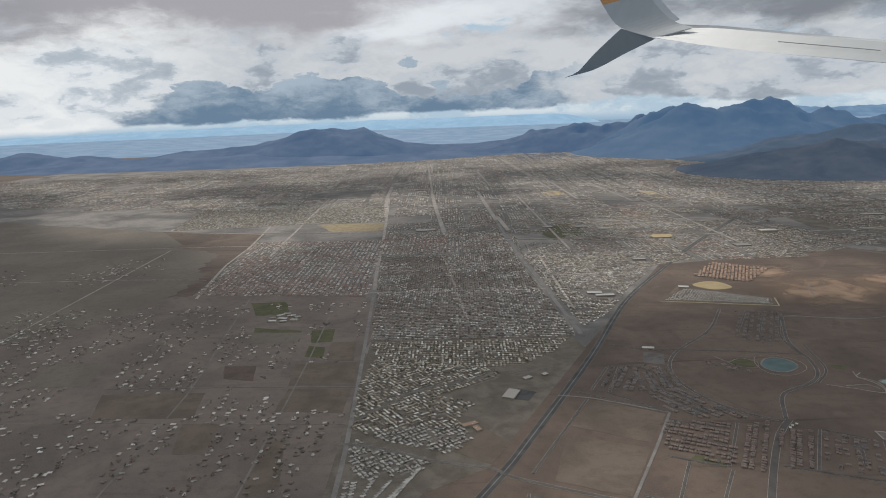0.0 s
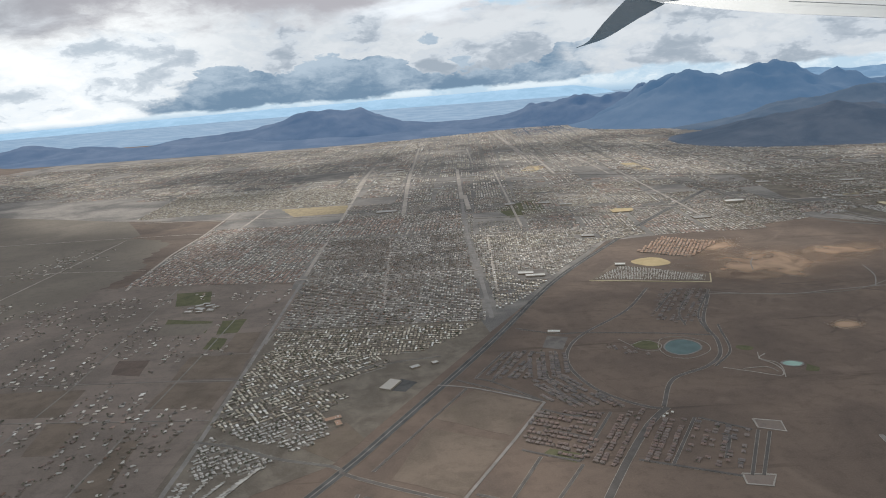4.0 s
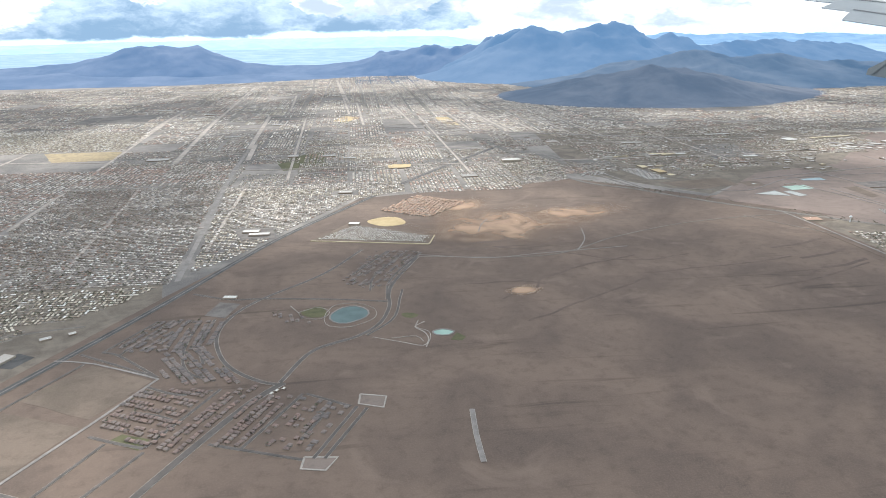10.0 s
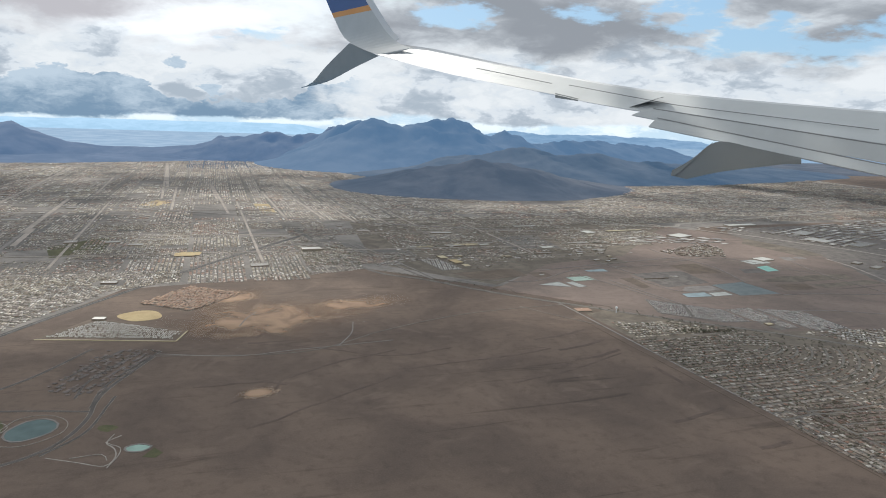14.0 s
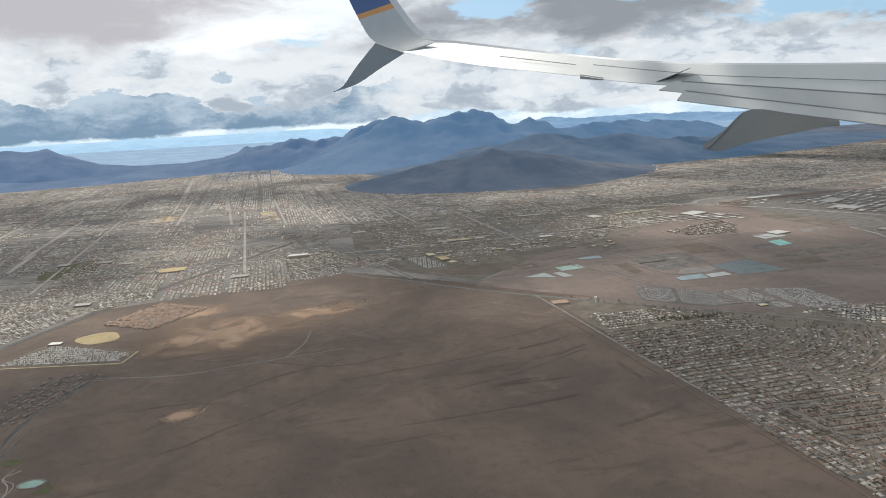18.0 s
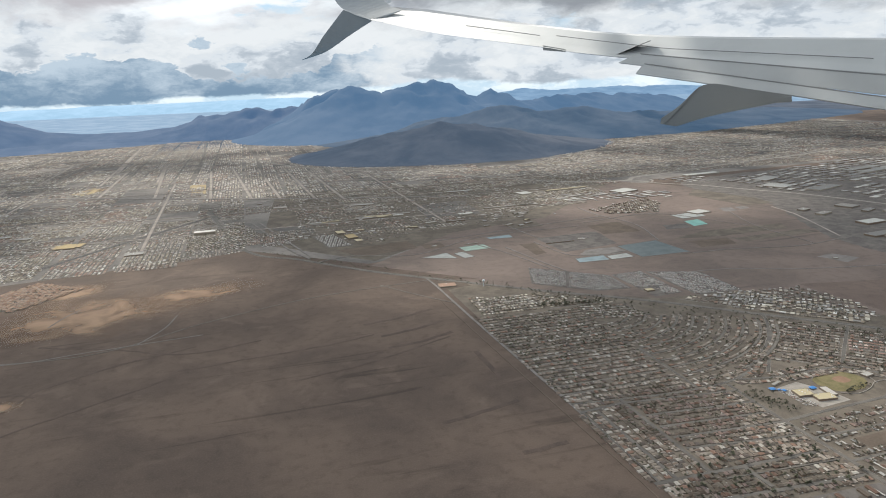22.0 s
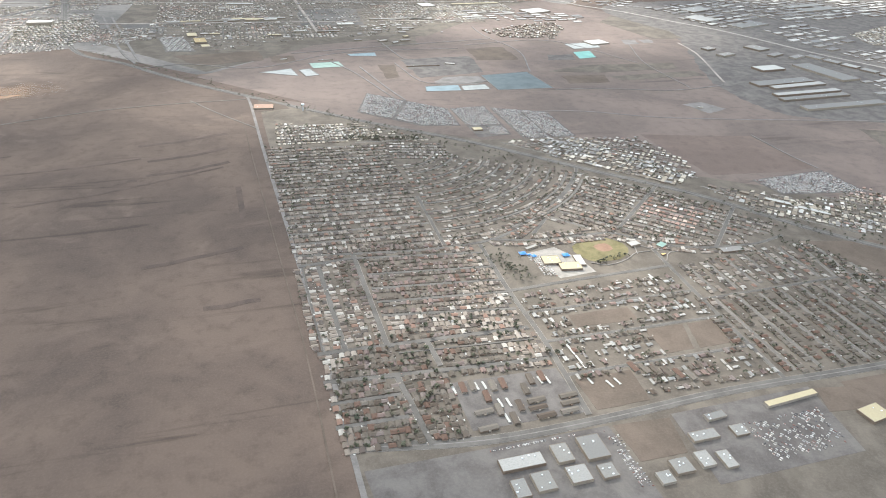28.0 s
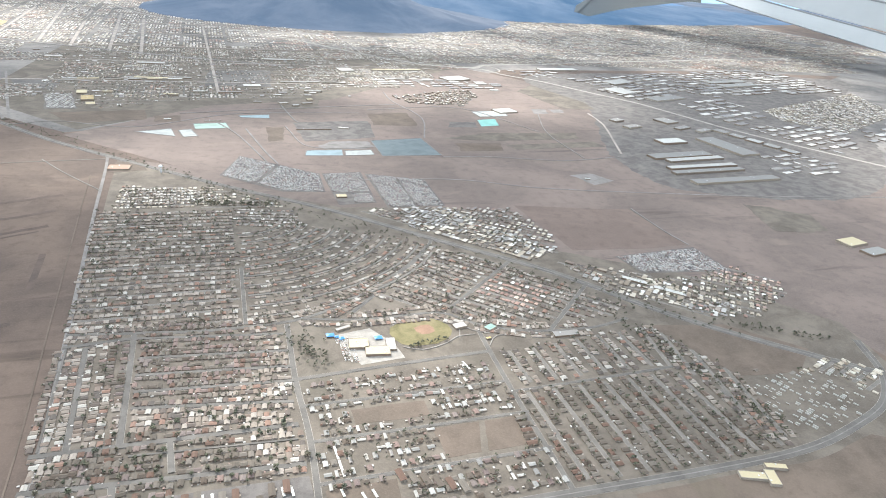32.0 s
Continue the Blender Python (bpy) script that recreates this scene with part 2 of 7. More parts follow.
M = {
    "desert": soil("desert_soil", (0.089, 0.066, 0.053), (0.136, 0.099, 0.076), (0.166, 0.122, 0.094), 0.5, 0.5),
    "scrub": soil("scrub_soil", (0.114, 0.092, 0.077), (0.173, 0.136, 0.114), (0.100, 0.086, 0.069), 0.5, 0.2),
    "yard": soil("yard_dirt", (0.099, 0.082, 0.065), (0.157, 0.130, 0.103), (0.088, 0.077, 0.059), 0.5, 0.0, 120.0),
    "lot": soil("graded_lot", (0.100, 0.078, 0.060), (0.142, 0.108, 0.083), (0.128, 0.103, 0.073), 0.6, 0.0, 160.0),
    "sand_soft": soft_soil("blown_sand", (0.255, 0.172, 0.118), (0.36, 0.245, 0.165), 150.0),
    "stubble": soil("stubble_field", (0.20, 0.158, 0.10), (0.29, 0.225, 0.13), None, 0, 0, 60.0),
    "straw": soil("dry_grass", (0.31, 0.235, 0.125), (0.39, 0.30, 0.165), None, 0, 0, 90.0),
    "field": soil("dull_field", (0.118, 0.098, 0.079), (0.154, 0.128, 0.103), (0.112, 0.094, 0.075), 0.5, 0.0, 600.0),
    "green": soil("park_grass", (0.066, 0.066, 0.034), (0.098, 0.092, 0.048), None, 0, 0, 60.0),
    "infield": soil("red_infield", (0.20, 0.122, 0.082), (0.25, 0.155, 0.104), None, 0, 0, 30.0),
    "asphalt": soil("asphalt", (0.050, 0.048, 0.047), (0.080, 0.076, 0.072), (0.10, 0.09, 0.08), 0.5, 0.0, 60.0),
    "street": soil("worn_street", (0.102, 0.091, 0.080), (0.143, 0.128, 0.112), (0.166, 0.147, 0.127), 0.5, 0.0, 80.0),
    "lane": soil("residential_street", (0.130, 0.115, 0.100), (0.178, 0.158, 0.137), (0.208, 0.182, 0.157), 0.5, 0.0, 80.0),
    "plain": soil("town_dirt", (0.099, 0.090, 0.084), (0.224, 0.198, 0.174), (0.127, 0.115, 0.105), 0.6, 0.0, 500.0),
    "red_field": soil("red_field", (0.132, 0.098, 0.081), (0.165, 0.122, 0.100), (0.150, 0.113, 0.094), 0.5, 0.0, 300.0),
    "flats": soil("grey_flats", (0.128, 0.100, 0.085), (0.183, 0.140, 0.118), (0.212, 0.162, 0.133), 0.5, 0.45, 500.0),
    "dirt": soil("dirt_track", (0.230, 0.197, 0.168), (0.33, 0.285, 0.246), None, 0, 0, 120.0),
    "concrete": soil("concrete", (0.238, 0.212, 0.183), (0.312, 0.280, 0.242), None, 0, 0, 30.0),
    "shoulder": soil("road_shoulder", (0.15, 0.135, 0.122), (0.21, 0.188, 0.170), None, 0, 0, 60.0),
    "kerb": soil("worn_kerb", (0.228, 0.200, 0.174), (0.300, 0.267, 0.230), None, 0, 0, 30.0),
    "turf": soil("worn_turf", (0.125, 0.108, 0.052), (0.185, 0.155, 0.078), (0.21, 0.165, 0.10), 0.6, 0, 40.0),
    "playa": soil("white_playa", (0.62, 0.62, 0.60), (0.78, 0.77, 0.74), None, 0, 0, 300.0),
    "wash": soil("dark_wash", (0.078, 0.058, 0.048), (0.110, 0.081, 0.065), None, 0, 0, 90.0),
    "wall": paint("stucco", [(0.272, 0.221, 0.167), (0.224, 0.180, 0.138), (0.320, 0.270, 0.210), (0.208, 0.155, 0.114), (0.352, 0.310, 0.256)]),
    "roof_mixed": paint("shingle_roof", [(0.091, 0.073, 0.055), (0.117, 0.095, 0.073), (0.082, 0.060, 0.043), (0.130, 0.107, 0.084), (0.101, 0.079, 0.060), (0.120, 0.098, 0.075), (0.115, 0.068, 0.047), (0.144, 0.121, 0.097)]),
    "roof_red": paint("tile_roof", [(0.146, 0.105, 0.091), (0.170, 0.121, 0.102), (0.133, 0.099, 0.086), (0.192, 0.131, 0.107), (0.170, 0.134, 0.116)]),
    "roof_white": paint("metal_roof", [(0.360, 0.333, 0.295), (0.293, 0.271, 0.239), (0.241, 0.218, 0.193), (0.427, 0.390, 0.347), (0.187, 0.164, 0.142), (0.319, 0.286, 0.245)], 0.6),
    "roof_big": paint("flat_roof", [(0.233, 0.220, 0.198), (0.187, 0.175, 0.158), (0.292, 0.275, 0.248), (0.222, 0.206, 0.182), (0.338, 0.320, 0.290)], 0.7),
    "wall_s": paint("stucco_row", [(0.301, 0.252, 0.204), (0.248, 0.206, 0.168), (0.354, 0.307, 0.256), (0.230, 0.177, 0.140), (0.389, 0.353, 0.312)], by="island"),
    "roof_mixed_s": paint("shingle_row", [(0.191, 0.164, 0.137), (0.262, 0.229, 0.193), (0.159, 0.127, 0.103), (0.333, 0.297, 0.255), (0.221, 0.188, 0.157), (0.285, 0.249, 0.211), (0.221, 0.150, 0.115), (0.412, 0.370, 0.321), (0.494, 0.470, 0.414), (0.453, 0.410, 0.348), (0.103, 0.090, 0.077), (0.124, 0.100, 0.083)], by="island"),
    "roof_red_s": paint("tile_row", [(0.263, 0.157, 0.117), (0.326, 0.209, 0.162), (0.231, 0.142, 0.113), (0.367, 0.257, 0.198), (0.294, 0.209, 0.171), (0.525, 0.399, 0.315), (0.126, 0.087, 0.072), (0.62, 0.59, 0.54)], by="island"),
    "roof_pale_s": paint("pale_row", [(0.334, 0.281, 0.212), (0.383, 0.328, 0.251), (0.270, 0.220, 0.162), (0.223, 0.177, 0.130), (0.445, 0.389, 0.307), (0.530, 0.480, 0.387), (0.138, 0.112, 0.088), (0.62, 0.59, 0.54)], by="island"),
    "roof_orange_s": paint("clay_row", [(0.306, 0.187, 0.123), (0.357, 0.238, 0.162), (0.264, 0.162, 0.111), (0.323, 0.230, 0.170)], by="island"),
    "roof_big_s": paint("flat_row", [(0.275, 0.257, 0.233), (0.200, 0.186, 0.173), (0.383, 0.360, 0.323), (0.241, 0.222, 0.196), (0.466, 0.436, 0.395), (0.166, 0.150, 0.139)], 0.7, by="island"),
    "dark_ground": soil("dark_city_ground", (0.092, 0.083, 0.077), (0.150, 0.134, 0.120), (0.115, 0.104, 0.088), 0.5, 0.0, 250.0),
    "new_street": soil("new_street", (0.075, 0.066, 0.059), (0.102, 0.089, 0.080), None, 0, 0, 60.0),
    "roof_dark_s": paint("dark_tile_row", [(0.125, 0.103, 0.094), (0.150, 0.124, 0.112), (0.108, 0.092, 0.085), (0.165, 0.132, 0.115)], by="island"),
    "roof_town_s": paint("town_row", [(0.165, 0.132, 0.103), (0.211, 0.172, 0.136), (0.142, 0.104, 0.079), (0.243, 0.201, 0.163), (0.189, 0.145, 0.113), (0.228, 0.187, 0.148), (0.205, 0.124, 0.089), (0.283, 0.239, 0.197), (0.369, 0.334, 0.286), (0.092, 0.075, 0.062), (0.111, 0.086, 0.070)], by="island"),
    "roof_tan_s": paint("tan_row", [(0.432, 0.374, 0.310), (0.360, 0.310, 0.256), (0.490, 0.439, 0.382), (0.274, 0.230, 0.194), (0.216, 0.189, 0.169), (0.54, 0.47, 0.39), (0.12, 0.10, 0.085), (0.62, 0.59, 0.54)], by="island"),
    "tarmac": soil("worn_tarmac", (0.096, 0.083, 0.075), (0.150, 0.132, 0.118), (0.185, 0.162, 0.141), 0.6, 0.0, 70.0),
    "car_s": paint("car_paint", [(0.569, 0.534, 0.494), (0.051, 0.049, 0.049), (0.345, 0.333, 0.314), (0.672, 0.633, 0.584), (0.207, 0.098, 0.074), (0.499, 0.478, 0.449), (0.432, 0.389, 0.328), (0.129, 0.121, 0.120)], 0.6, by="island", mottled=0.1),
    "rv_s": paint("caravan_paint", [(0.549, 0.523, 0.481), (0.466, 0.436, 0.399), (0.599, 0.570, 0.526), (0.333, 0.301, 0.263), (0.516, 0.475, 0.414)], 0.5, by="island", mottled=0.1),
    "clutter": paint("yard_clutter", [(0.366, 0.325, 0.278), (0.200, 0.166, 0.143), (0.516, 0.483, 0.436), (0.125, 0.103, 0.090), (0.283, 0.230, 0.188), (0.233, 0.158, 0.128)], by="island"),
    "leaf": paint("foliage", [(0.100, 0.104, 0.064), (0.121, 0.120, 0.077), (0.143, 0.129, 0.088), (0.089, 0.094, 0.063)], by="object", mottled=0.2, grain=1.0),
    "leaf_s": paint("foliage_mass", [(0.096, 0.100, 0.062), (0.117, 0.116, 0.075), (0.140, 0.124, 0.084), (0.085, 0.090, 0.061)], by="island", mottled=0.2, grain=1.0),
    "bark": paint("bark", [(0.10, 0.075, 0.055)]),
    "white": paint("white_metal", [(0.413, 0.395, 0.350)], 0.5, mottled=0.12),
    "yellow": paint("yellow_metal", [(0.62, 0.42, 0.14)], 0.5, mottled=0.12),
    "cream": paint("cream_roof", [(0.417, 0.348, 0.216)], 0.7, mottled=0.12),
    "tarp": paint("blue_canopy", [(0.055, 0.19, 0.44)], 0.5, mottled=0.08),
    "tank": paint("steel_tank", [(0.70, 0.71, 0.70)], 0.4, mottled=0.1),
    "brick": paint("brown_block", [(0.30, 0.19, 0.13)]),
}


def hazed_backdrop(name, body, haze_glow):
    """Far backdrop ranges at the skyline: rock, with many kilometres of haze added as glow."""

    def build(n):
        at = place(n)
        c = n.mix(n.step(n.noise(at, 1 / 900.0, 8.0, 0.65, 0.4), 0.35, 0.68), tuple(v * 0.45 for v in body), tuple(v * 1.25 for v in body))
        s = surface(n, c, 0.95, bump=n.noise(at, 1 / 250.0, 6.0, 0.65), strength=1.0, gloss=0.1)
        e = n.add("ShaderNodeEmission", Color=(*haze_glow, 1.0), Strength=1.0)
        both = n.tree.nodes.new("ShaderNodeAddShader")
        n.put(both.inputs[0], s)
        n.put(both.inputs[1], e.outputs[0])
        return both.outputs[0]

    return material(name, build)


# The second colour of each is painted haze, given off as glow.
M["range"] = hazed_backdrop("range_rock", (0.052, 0.050, 0.050), (0.042, 0.086, 0.160))
M["far_range"] = hazed_backdrop("far_range_rock", (0.08, 0.09, 0.10), (0.095, 0.180, 0.285))
M["farthest"] = hazed_backdrop("farthest_rock", (0.08, 0.09, 0.10), (0.24, 0.38, 0.50))
M["far_plain"] = hazed_backdrop("hazed_plain_soil", (0.10, 0.09, 0.08), (0.13, 0.225, 0.33))
M["near_range"] = hazed_backdrop("near_range_rock", (0.058, 0.051, 0.048), (0.034, 0.054, 0.083))
M["spur"] = hazed_backdrop("spur_rock", (0.044, 0.042, 0.042), (0.036, 0.068, 0.112))
M["high_range"] = hazed_backdrop("high_range_rock", (0.034, 0.033, 0.032), (0.056, 0.110, 0.188))


def water(name, colour, rough=0.5):
    def build(n):
        at = place(n)
        c = n.mix(n.step(n.noise(at, 1 / 60.0, 4.0, 0.6), 0.35, 0.7), colour, tuple(v * 0.8 for v in colour))
        return surface(n, c, rough, bump=n.noise(at, 1 / 3.0, 3.0, 0.6), strength=0.15, gloss=0.015)

    return material(name, build)


M["pond"] = water("pond_water", (0.105, 0.138, 0.135), 0.5)
M["basin_green"] = water("green_basin", (0.25, 0.34, 0.29))
M["basin_pale"] = water("pale_basin", (0.36, 0.36, 0.335))
M["basin_milky"] = water("milky_basin", (0.31, 0.385, 0.325))
M["basin_sky"] = water("sky_basin", (0.25, 0.30, 0.31))
M["basin_teal"] = water("teal_basin", (0.22, 0.40, 0.35))
M["basin_blue"] = water("blue_basin", (0.150, 0.168, 0.168))


# ---- building blocks ----
from mathutils import geometry

def mesh_of(name, verts, quads=(), tris=(), mats=(), quad_mat=None, tri_mat=None, smooth=False):
    """A mesh from arrays, in real metres."""
    verts = np.asarray(verts, float).reshape(-1, 3) * K
    quads, tris = np.asarray(quads, int).reshape(-1, 4), np.asarray(tris, int).reshape(-1, 3)
    me = bpy.data.meshes.new(name)
    me.vertices.add(len(verts))
    me.vertices.foreach_set("co", verts.ravel())
    loops = np.concatenate([quads.ravel(), tris.ravel()])
    me.loops.add(len(loops))
    me.loops.foreach_set("vertex_index", loops)
    me.polygons.add(len(quads) + len(tris))
    starts = np.concatenate([4 * np.arange(len(quads)), 4 * len(quads) + 3 * np.arange(len(tris))])
    me.polygons.foreach_set("loop_start", starts)
    for m in mats:
        me.materials.append(m)
    if quad_mat is not None or tri_mat is not None:
        index = np.concatenate([np.zeros(len(quads), int) if quad_mat is None else quad_mat, np.zeros(len(tris), int) if tri_mat is None else tri_mat])
        me.polygons.foreach_set("material_index", index)
    me.polygons.foreach_set("use_smooth", np.full(len(quads) + len(tris), smooth))
    me.update(calc_edges=True)
    me.validate()
    return me


def put(name, me, x=0.0, y=0.0, z=0.0, turn=0.0, parent=None):
    ob = new(name, me)
    ob.parent = parent
    ob.matrix_basis = pose(x * K, y * K, z * K, 0, 0, turn)
    return ob


def structure(ob, label, category):
    return tagged(ob, label, category, kind="structure")


def inside(poly, x, y):
    """Which of the points lie in the polygon."""
    x, y = np.asarray(x, float), np.asarray(y, float)
    hit = np.zeros(x.shape, bool)
    for (ax, ay), (bx, by) in zip(poly, poly[1:] + poly[:1]):
        hit ^= ((ay > y) != (by > y)) & (x < (bx - ax) * (y - ay) / (by - ay + 1e-9) + ax)
    return hit


def curve(points, step=18.0, closed=False):
    """A smooth line through the points."""
    p = [np.array(q, float) for q in points]
    p = [p[-1]] + p + [p[0], p[1]] if closed else [2 * p[0] - p[1]] + p + [2 * p[-1] - p[-2]]
    out = []
    for a, b, c, d in zip(p, p[1:], p[2:], p[3:]):
        n = max(2, int(np.linalg.norm(c - b) / step))
        for t in np.arange(n) / n:
            out.append(0.5 * (2 * b + (c - a) * t + (2 * a - 5 * b + 4 * c - d) * t**2 + (3 * b - a - 3 * c + d) * t**3))
    if not closed:
        out.append(p[-2])
    return np.array(out)


def ribbon(line, low, high, z, thick=0.25):
    """A slab along a line, from low to high metres beside it."""
    d = np.gradient(line, axis=0)
    side = np.stack([d[:, 1], -d[:, 0]], 1) / (np.linalg.norm(d, axis=1)[:, None] + 1e-9)
    rows = [np.c_[line + side * o, np.full(len(line), h)] for o, h in ((low, z - thick), (low, z), (high, z), (high, z - thick))]
    v = np.stack(rows, 1).reshape(-1, 3)
    i = 4 * np.arange(len(line) - 1)[:, None]
    q = np.concatenate([i + np.array([[k, k + 1, k + 5, k + 4]]) for k in range(3)])
    return v, q


def joined(pieces):
    """Several (verts, quads) as one."""
    v, q, n = [], [], 0
    for a, b in pieces:
        v.append(a)
        q.append(b + n)
        n += len(a)
    return np.concatenate(v), np.concatenate(q)


ROADS = []


WIDE = []


def clear_of_roads(spots, margin=15.0):
    """The places that keep off the wide roads."""
    spots = np.asarray(spots, float).reshape(-1, 5)
    ok = np.ones(len(spots), bool)
    lo, hi = (spots[:, :2].min(0) - 60, spots[:, :2].max(0) + 60) if len(spots) else (np.zeros(2), np.zeros(2))
    for line, width in WIDE:
        if (line.max(0) < lo).any() or (line.min(0) > hi).any():
            continue
        for a, b in zip(line, line[1:]):
            if (np.maximum(a, b) < lo).any() or (np.minimum(a, b) > hi).any():
                continue
            d = b - a
            t = np.clip(((spots[:, :2] - a) @ d) / (d @ d), 0, 1)
            ok &= np.hypot(*(spots[:, :2] - a - t[:, None] * d).T) > width / 2 + margin
    return spots[ok]


LANES = []


def clear_of_streets(spots, margin=7.0):
    """The places that keep off the narrow streets."""
    out = np.asarray(spots, float).reshape(-1, 5)
    for line, width in LANES:
        for a, b in zip(line, line[1:]):
            d = b - a
            t = np.clip(((out[:, :2] - a) @ d) / (d @ d + 1e-9), 0, 1)
            out = out[np.hypot(*(out[:, :2] - a - t[:, None] * d).T) > width / 2 + margin]
    return out


def road(name, points, width, mat, label, kerbs=0.0, line=0.0, z=0.9, straight=False, kerb_mat="kerb"):
    at = curve(points, 400.0 if straight else 18.0)
    ROADS.append(name)
    if width >= 16:
        WIDE.append((at, width))
    elif name in ("road_park_diagonal", "road_park_south", "road_cross_diagonal", "road_school_arc", "road_school_ring", "road_school_north"):
        LANES.append((at[::3] if len(at) > 9 else at, width))
    lift = 0.01 * len(ROADS)
    z += lift
    v, q = ribbon(at, -width / 2, width / 2, z, z - 0.1)
    ob = structure(put(name, mesh_of(name, v, q, mats=[M[mat]])), label, "road")
    if kerbs:
        kerbs *= 0.48
        for s in (-1, 1):
            a, b = sorted((s * width / 2, s * (width / 2 + kerbs)))
            v, q = ribbon(at, a, b, 0.72 + 0.1 * lift)
            put("kerb", mesh_of("kerb", v, q, mats=[M[kerb_mat]]), parent=ob)
    if line:
        v, q = ribbon(at, -line / 2, line / 2, z + 0.004, 0.05)
        put("median", mesh_of("median", v, q, mats=[M["shoulder"]]), parent=ob)
    return ob


LAID = []


def blot(name, poly, mat, label, category="ground", z=0.3, wobble=12.0, smooth=True):
    """A flat area with an uneven edge, a thin slab on the ground."""
    LAID.append(z)
    z += 0.031 * (LAID.count(z) - 1)
    edge = curve(poly, 25.0, True) if smooth else np.array(poly, float) if not wobble else np.concatenate([np.array(a) + (np.array(b) - np.array(a)) * np.linspace(0, 1, 9)[:-1, None] for a, b in zip(poly, poly[1:] + poly[:1])])
    mid = edge.mean(0)
    if wobble:
        push = np.array([noise.noise(Vector((x / 70, y / 70, z))) + 0.5 * noise.noise(Vector((x / 25, y / 25, 3))) for x, y in edge])
        away = (edge - mid) / (np.linalg.norm(edge - mid, axis=1)[:, None] + 1e-6)
        edge = edge + away * (push * wobble)[:, None]
    n = len(edge)
    bm = bmesh.new()
    top = [bm.verts.new((x * K, y * K, z * K)) for x, y in edge]
    low = [bm.verts.new((x * K, y * K, (z - 0.3) * K)) for x, y in edge]
    for tri in geometry.tessellate_polygon([[Vector((x, y, 0)) for x, y in edge]]):
        f = bm.faces.new([top[k] for k in tri])
        f.normal_update()
        if f.normal.z < 0:
            f.normal_flip()
    for i in range(n):
        bm.faces.new((low[i], low[(i + 1) % n], top[(i + 1) % n], top[i]))
    me = bpy.data.meshes.new(name)
    bm.to_mesh(me)
    bm.free()
    me.materials.append(M[mat])
    return structure(put(name, me), label, category)


BOX = [(0, 3, 2, 1), (0, 1, 5, 4), (1, 2, 6, 5), (2, 3, 7, 6), (3, 0, 4, 7), (4, 5, 6, 7)]


def box(w, d, h, z=0.0, x=0.0, y=0.0):
    v = [(x + sx * w / 2, y + sy * d / 2, zz) for zz in (z, z + h) for sx, sy in ((-1, -1), (1, -1), (1, 1), (-1, 1))]
    return np.array(v), np.array(BOX)


def gable(w, d, h, rise, over=0.6, hip=0.0):
    """Walls, and a ridged roof with eaves and thickness; hip: how far the ridge's ends are drawn in."""
    wv, wq = box(w, d, h)
    a, b, t = w / 2 + over, d / 2 + over, 0.3
    ridge = a - hip
    rv = [(-a, -b, h), (a, -b, h), (a, b, h), (-a, b, h), (-ridge, 0, h + rise), (ridge, 0, h + rise)]
    rv = np.array(rv + [(x, y, z - t) for x, y, z in rv[:4]])
    rq = [(0, 1, 5, 4), (2, 3, 4, 5), (6, 9, 8, 7), (0, 6, 7, 1), (1, 7, 8, 2), (2, 8, 9, 3), (3, 9, 6, 0)]
    rt = [(1, 2, 5), (3, 0, 4)]
    return (wv, wq), (rv, np.array(rq), np.array(rt))


def scattered(name, template, spots, mats, label, category, group=""):
    """Many alike pieces in one mesh. template: verts, quads, tris, quad materials, tri materials. spots: rows of x, y, z, turn, scale."""
    v, q, t, qm, tm = [np.asarray(a) for a in template]
    spots = np.asarray(spots, float).reshape(-1, 5)
    c, s = np.cos(np.radians(spots[:, 3])), np.sin(np.radians(spots[:, 3]))
    k = spots[:, 4]
    x = (v[None, :, 0] * c[:, None] - v[None, :, 1] * s[:, None]) * k[:, None] + spots[:, 0:1]
    y = (v[None, :, 0] * s[:, None] + v[None, :, 1] * c[:, None]) * k[:, None] + spots[:, 1:2]
    z = v[None, :, 2] * k[:, None] + spots[:, 2:3]
    base = (len(v) * np.arange(len(spots)))[:, None, None]
    quads = (q.reshape(1, -1, 4) + base).reshape(-1, 4)
    tris = (t.reshape(1, -1, 3) + base).reshape(-1, 3)
    me = mesh_of(name, np.stack([x, y, z], -1).reshape(-1, 3), quads, tris, mats, np.tile(qm, len(spots)), np.tile(tm, len(spots)))
    return tagged(put(name, me), label, category, group, "stuff")


def plain_house(w, d, h, rise, hip=0.0):
    """A house as one template: five wall quads and the roof; walls and roof are islands of their own."""
    (wv, wq), (rv, rq, rt) = gable(w, d, h, rise, 0.5, hip)
    rq = rq[:2]
    v = np.concatenate([wv, rv[:6]])
    q = np.concatenate([wq[1:5], rq + 8])
    return v, q, rt + 8, np.array([0] * 4 + [1] * 2), np.array([1, 1])


def flat_house(w, d, h):
    v, q = box(w, d, h)
    pv, pq = box(w * 0.96, d * 0.96, 0.5, h)
    v = np.concatenate([v, pv])
    return v, np.concatenate([q[1:5], pq[5:] + 8, q[5:]]), np.zeros((0, 3), int), np.array([0] * 4 + [1, 0]), np.zeros(0, int)


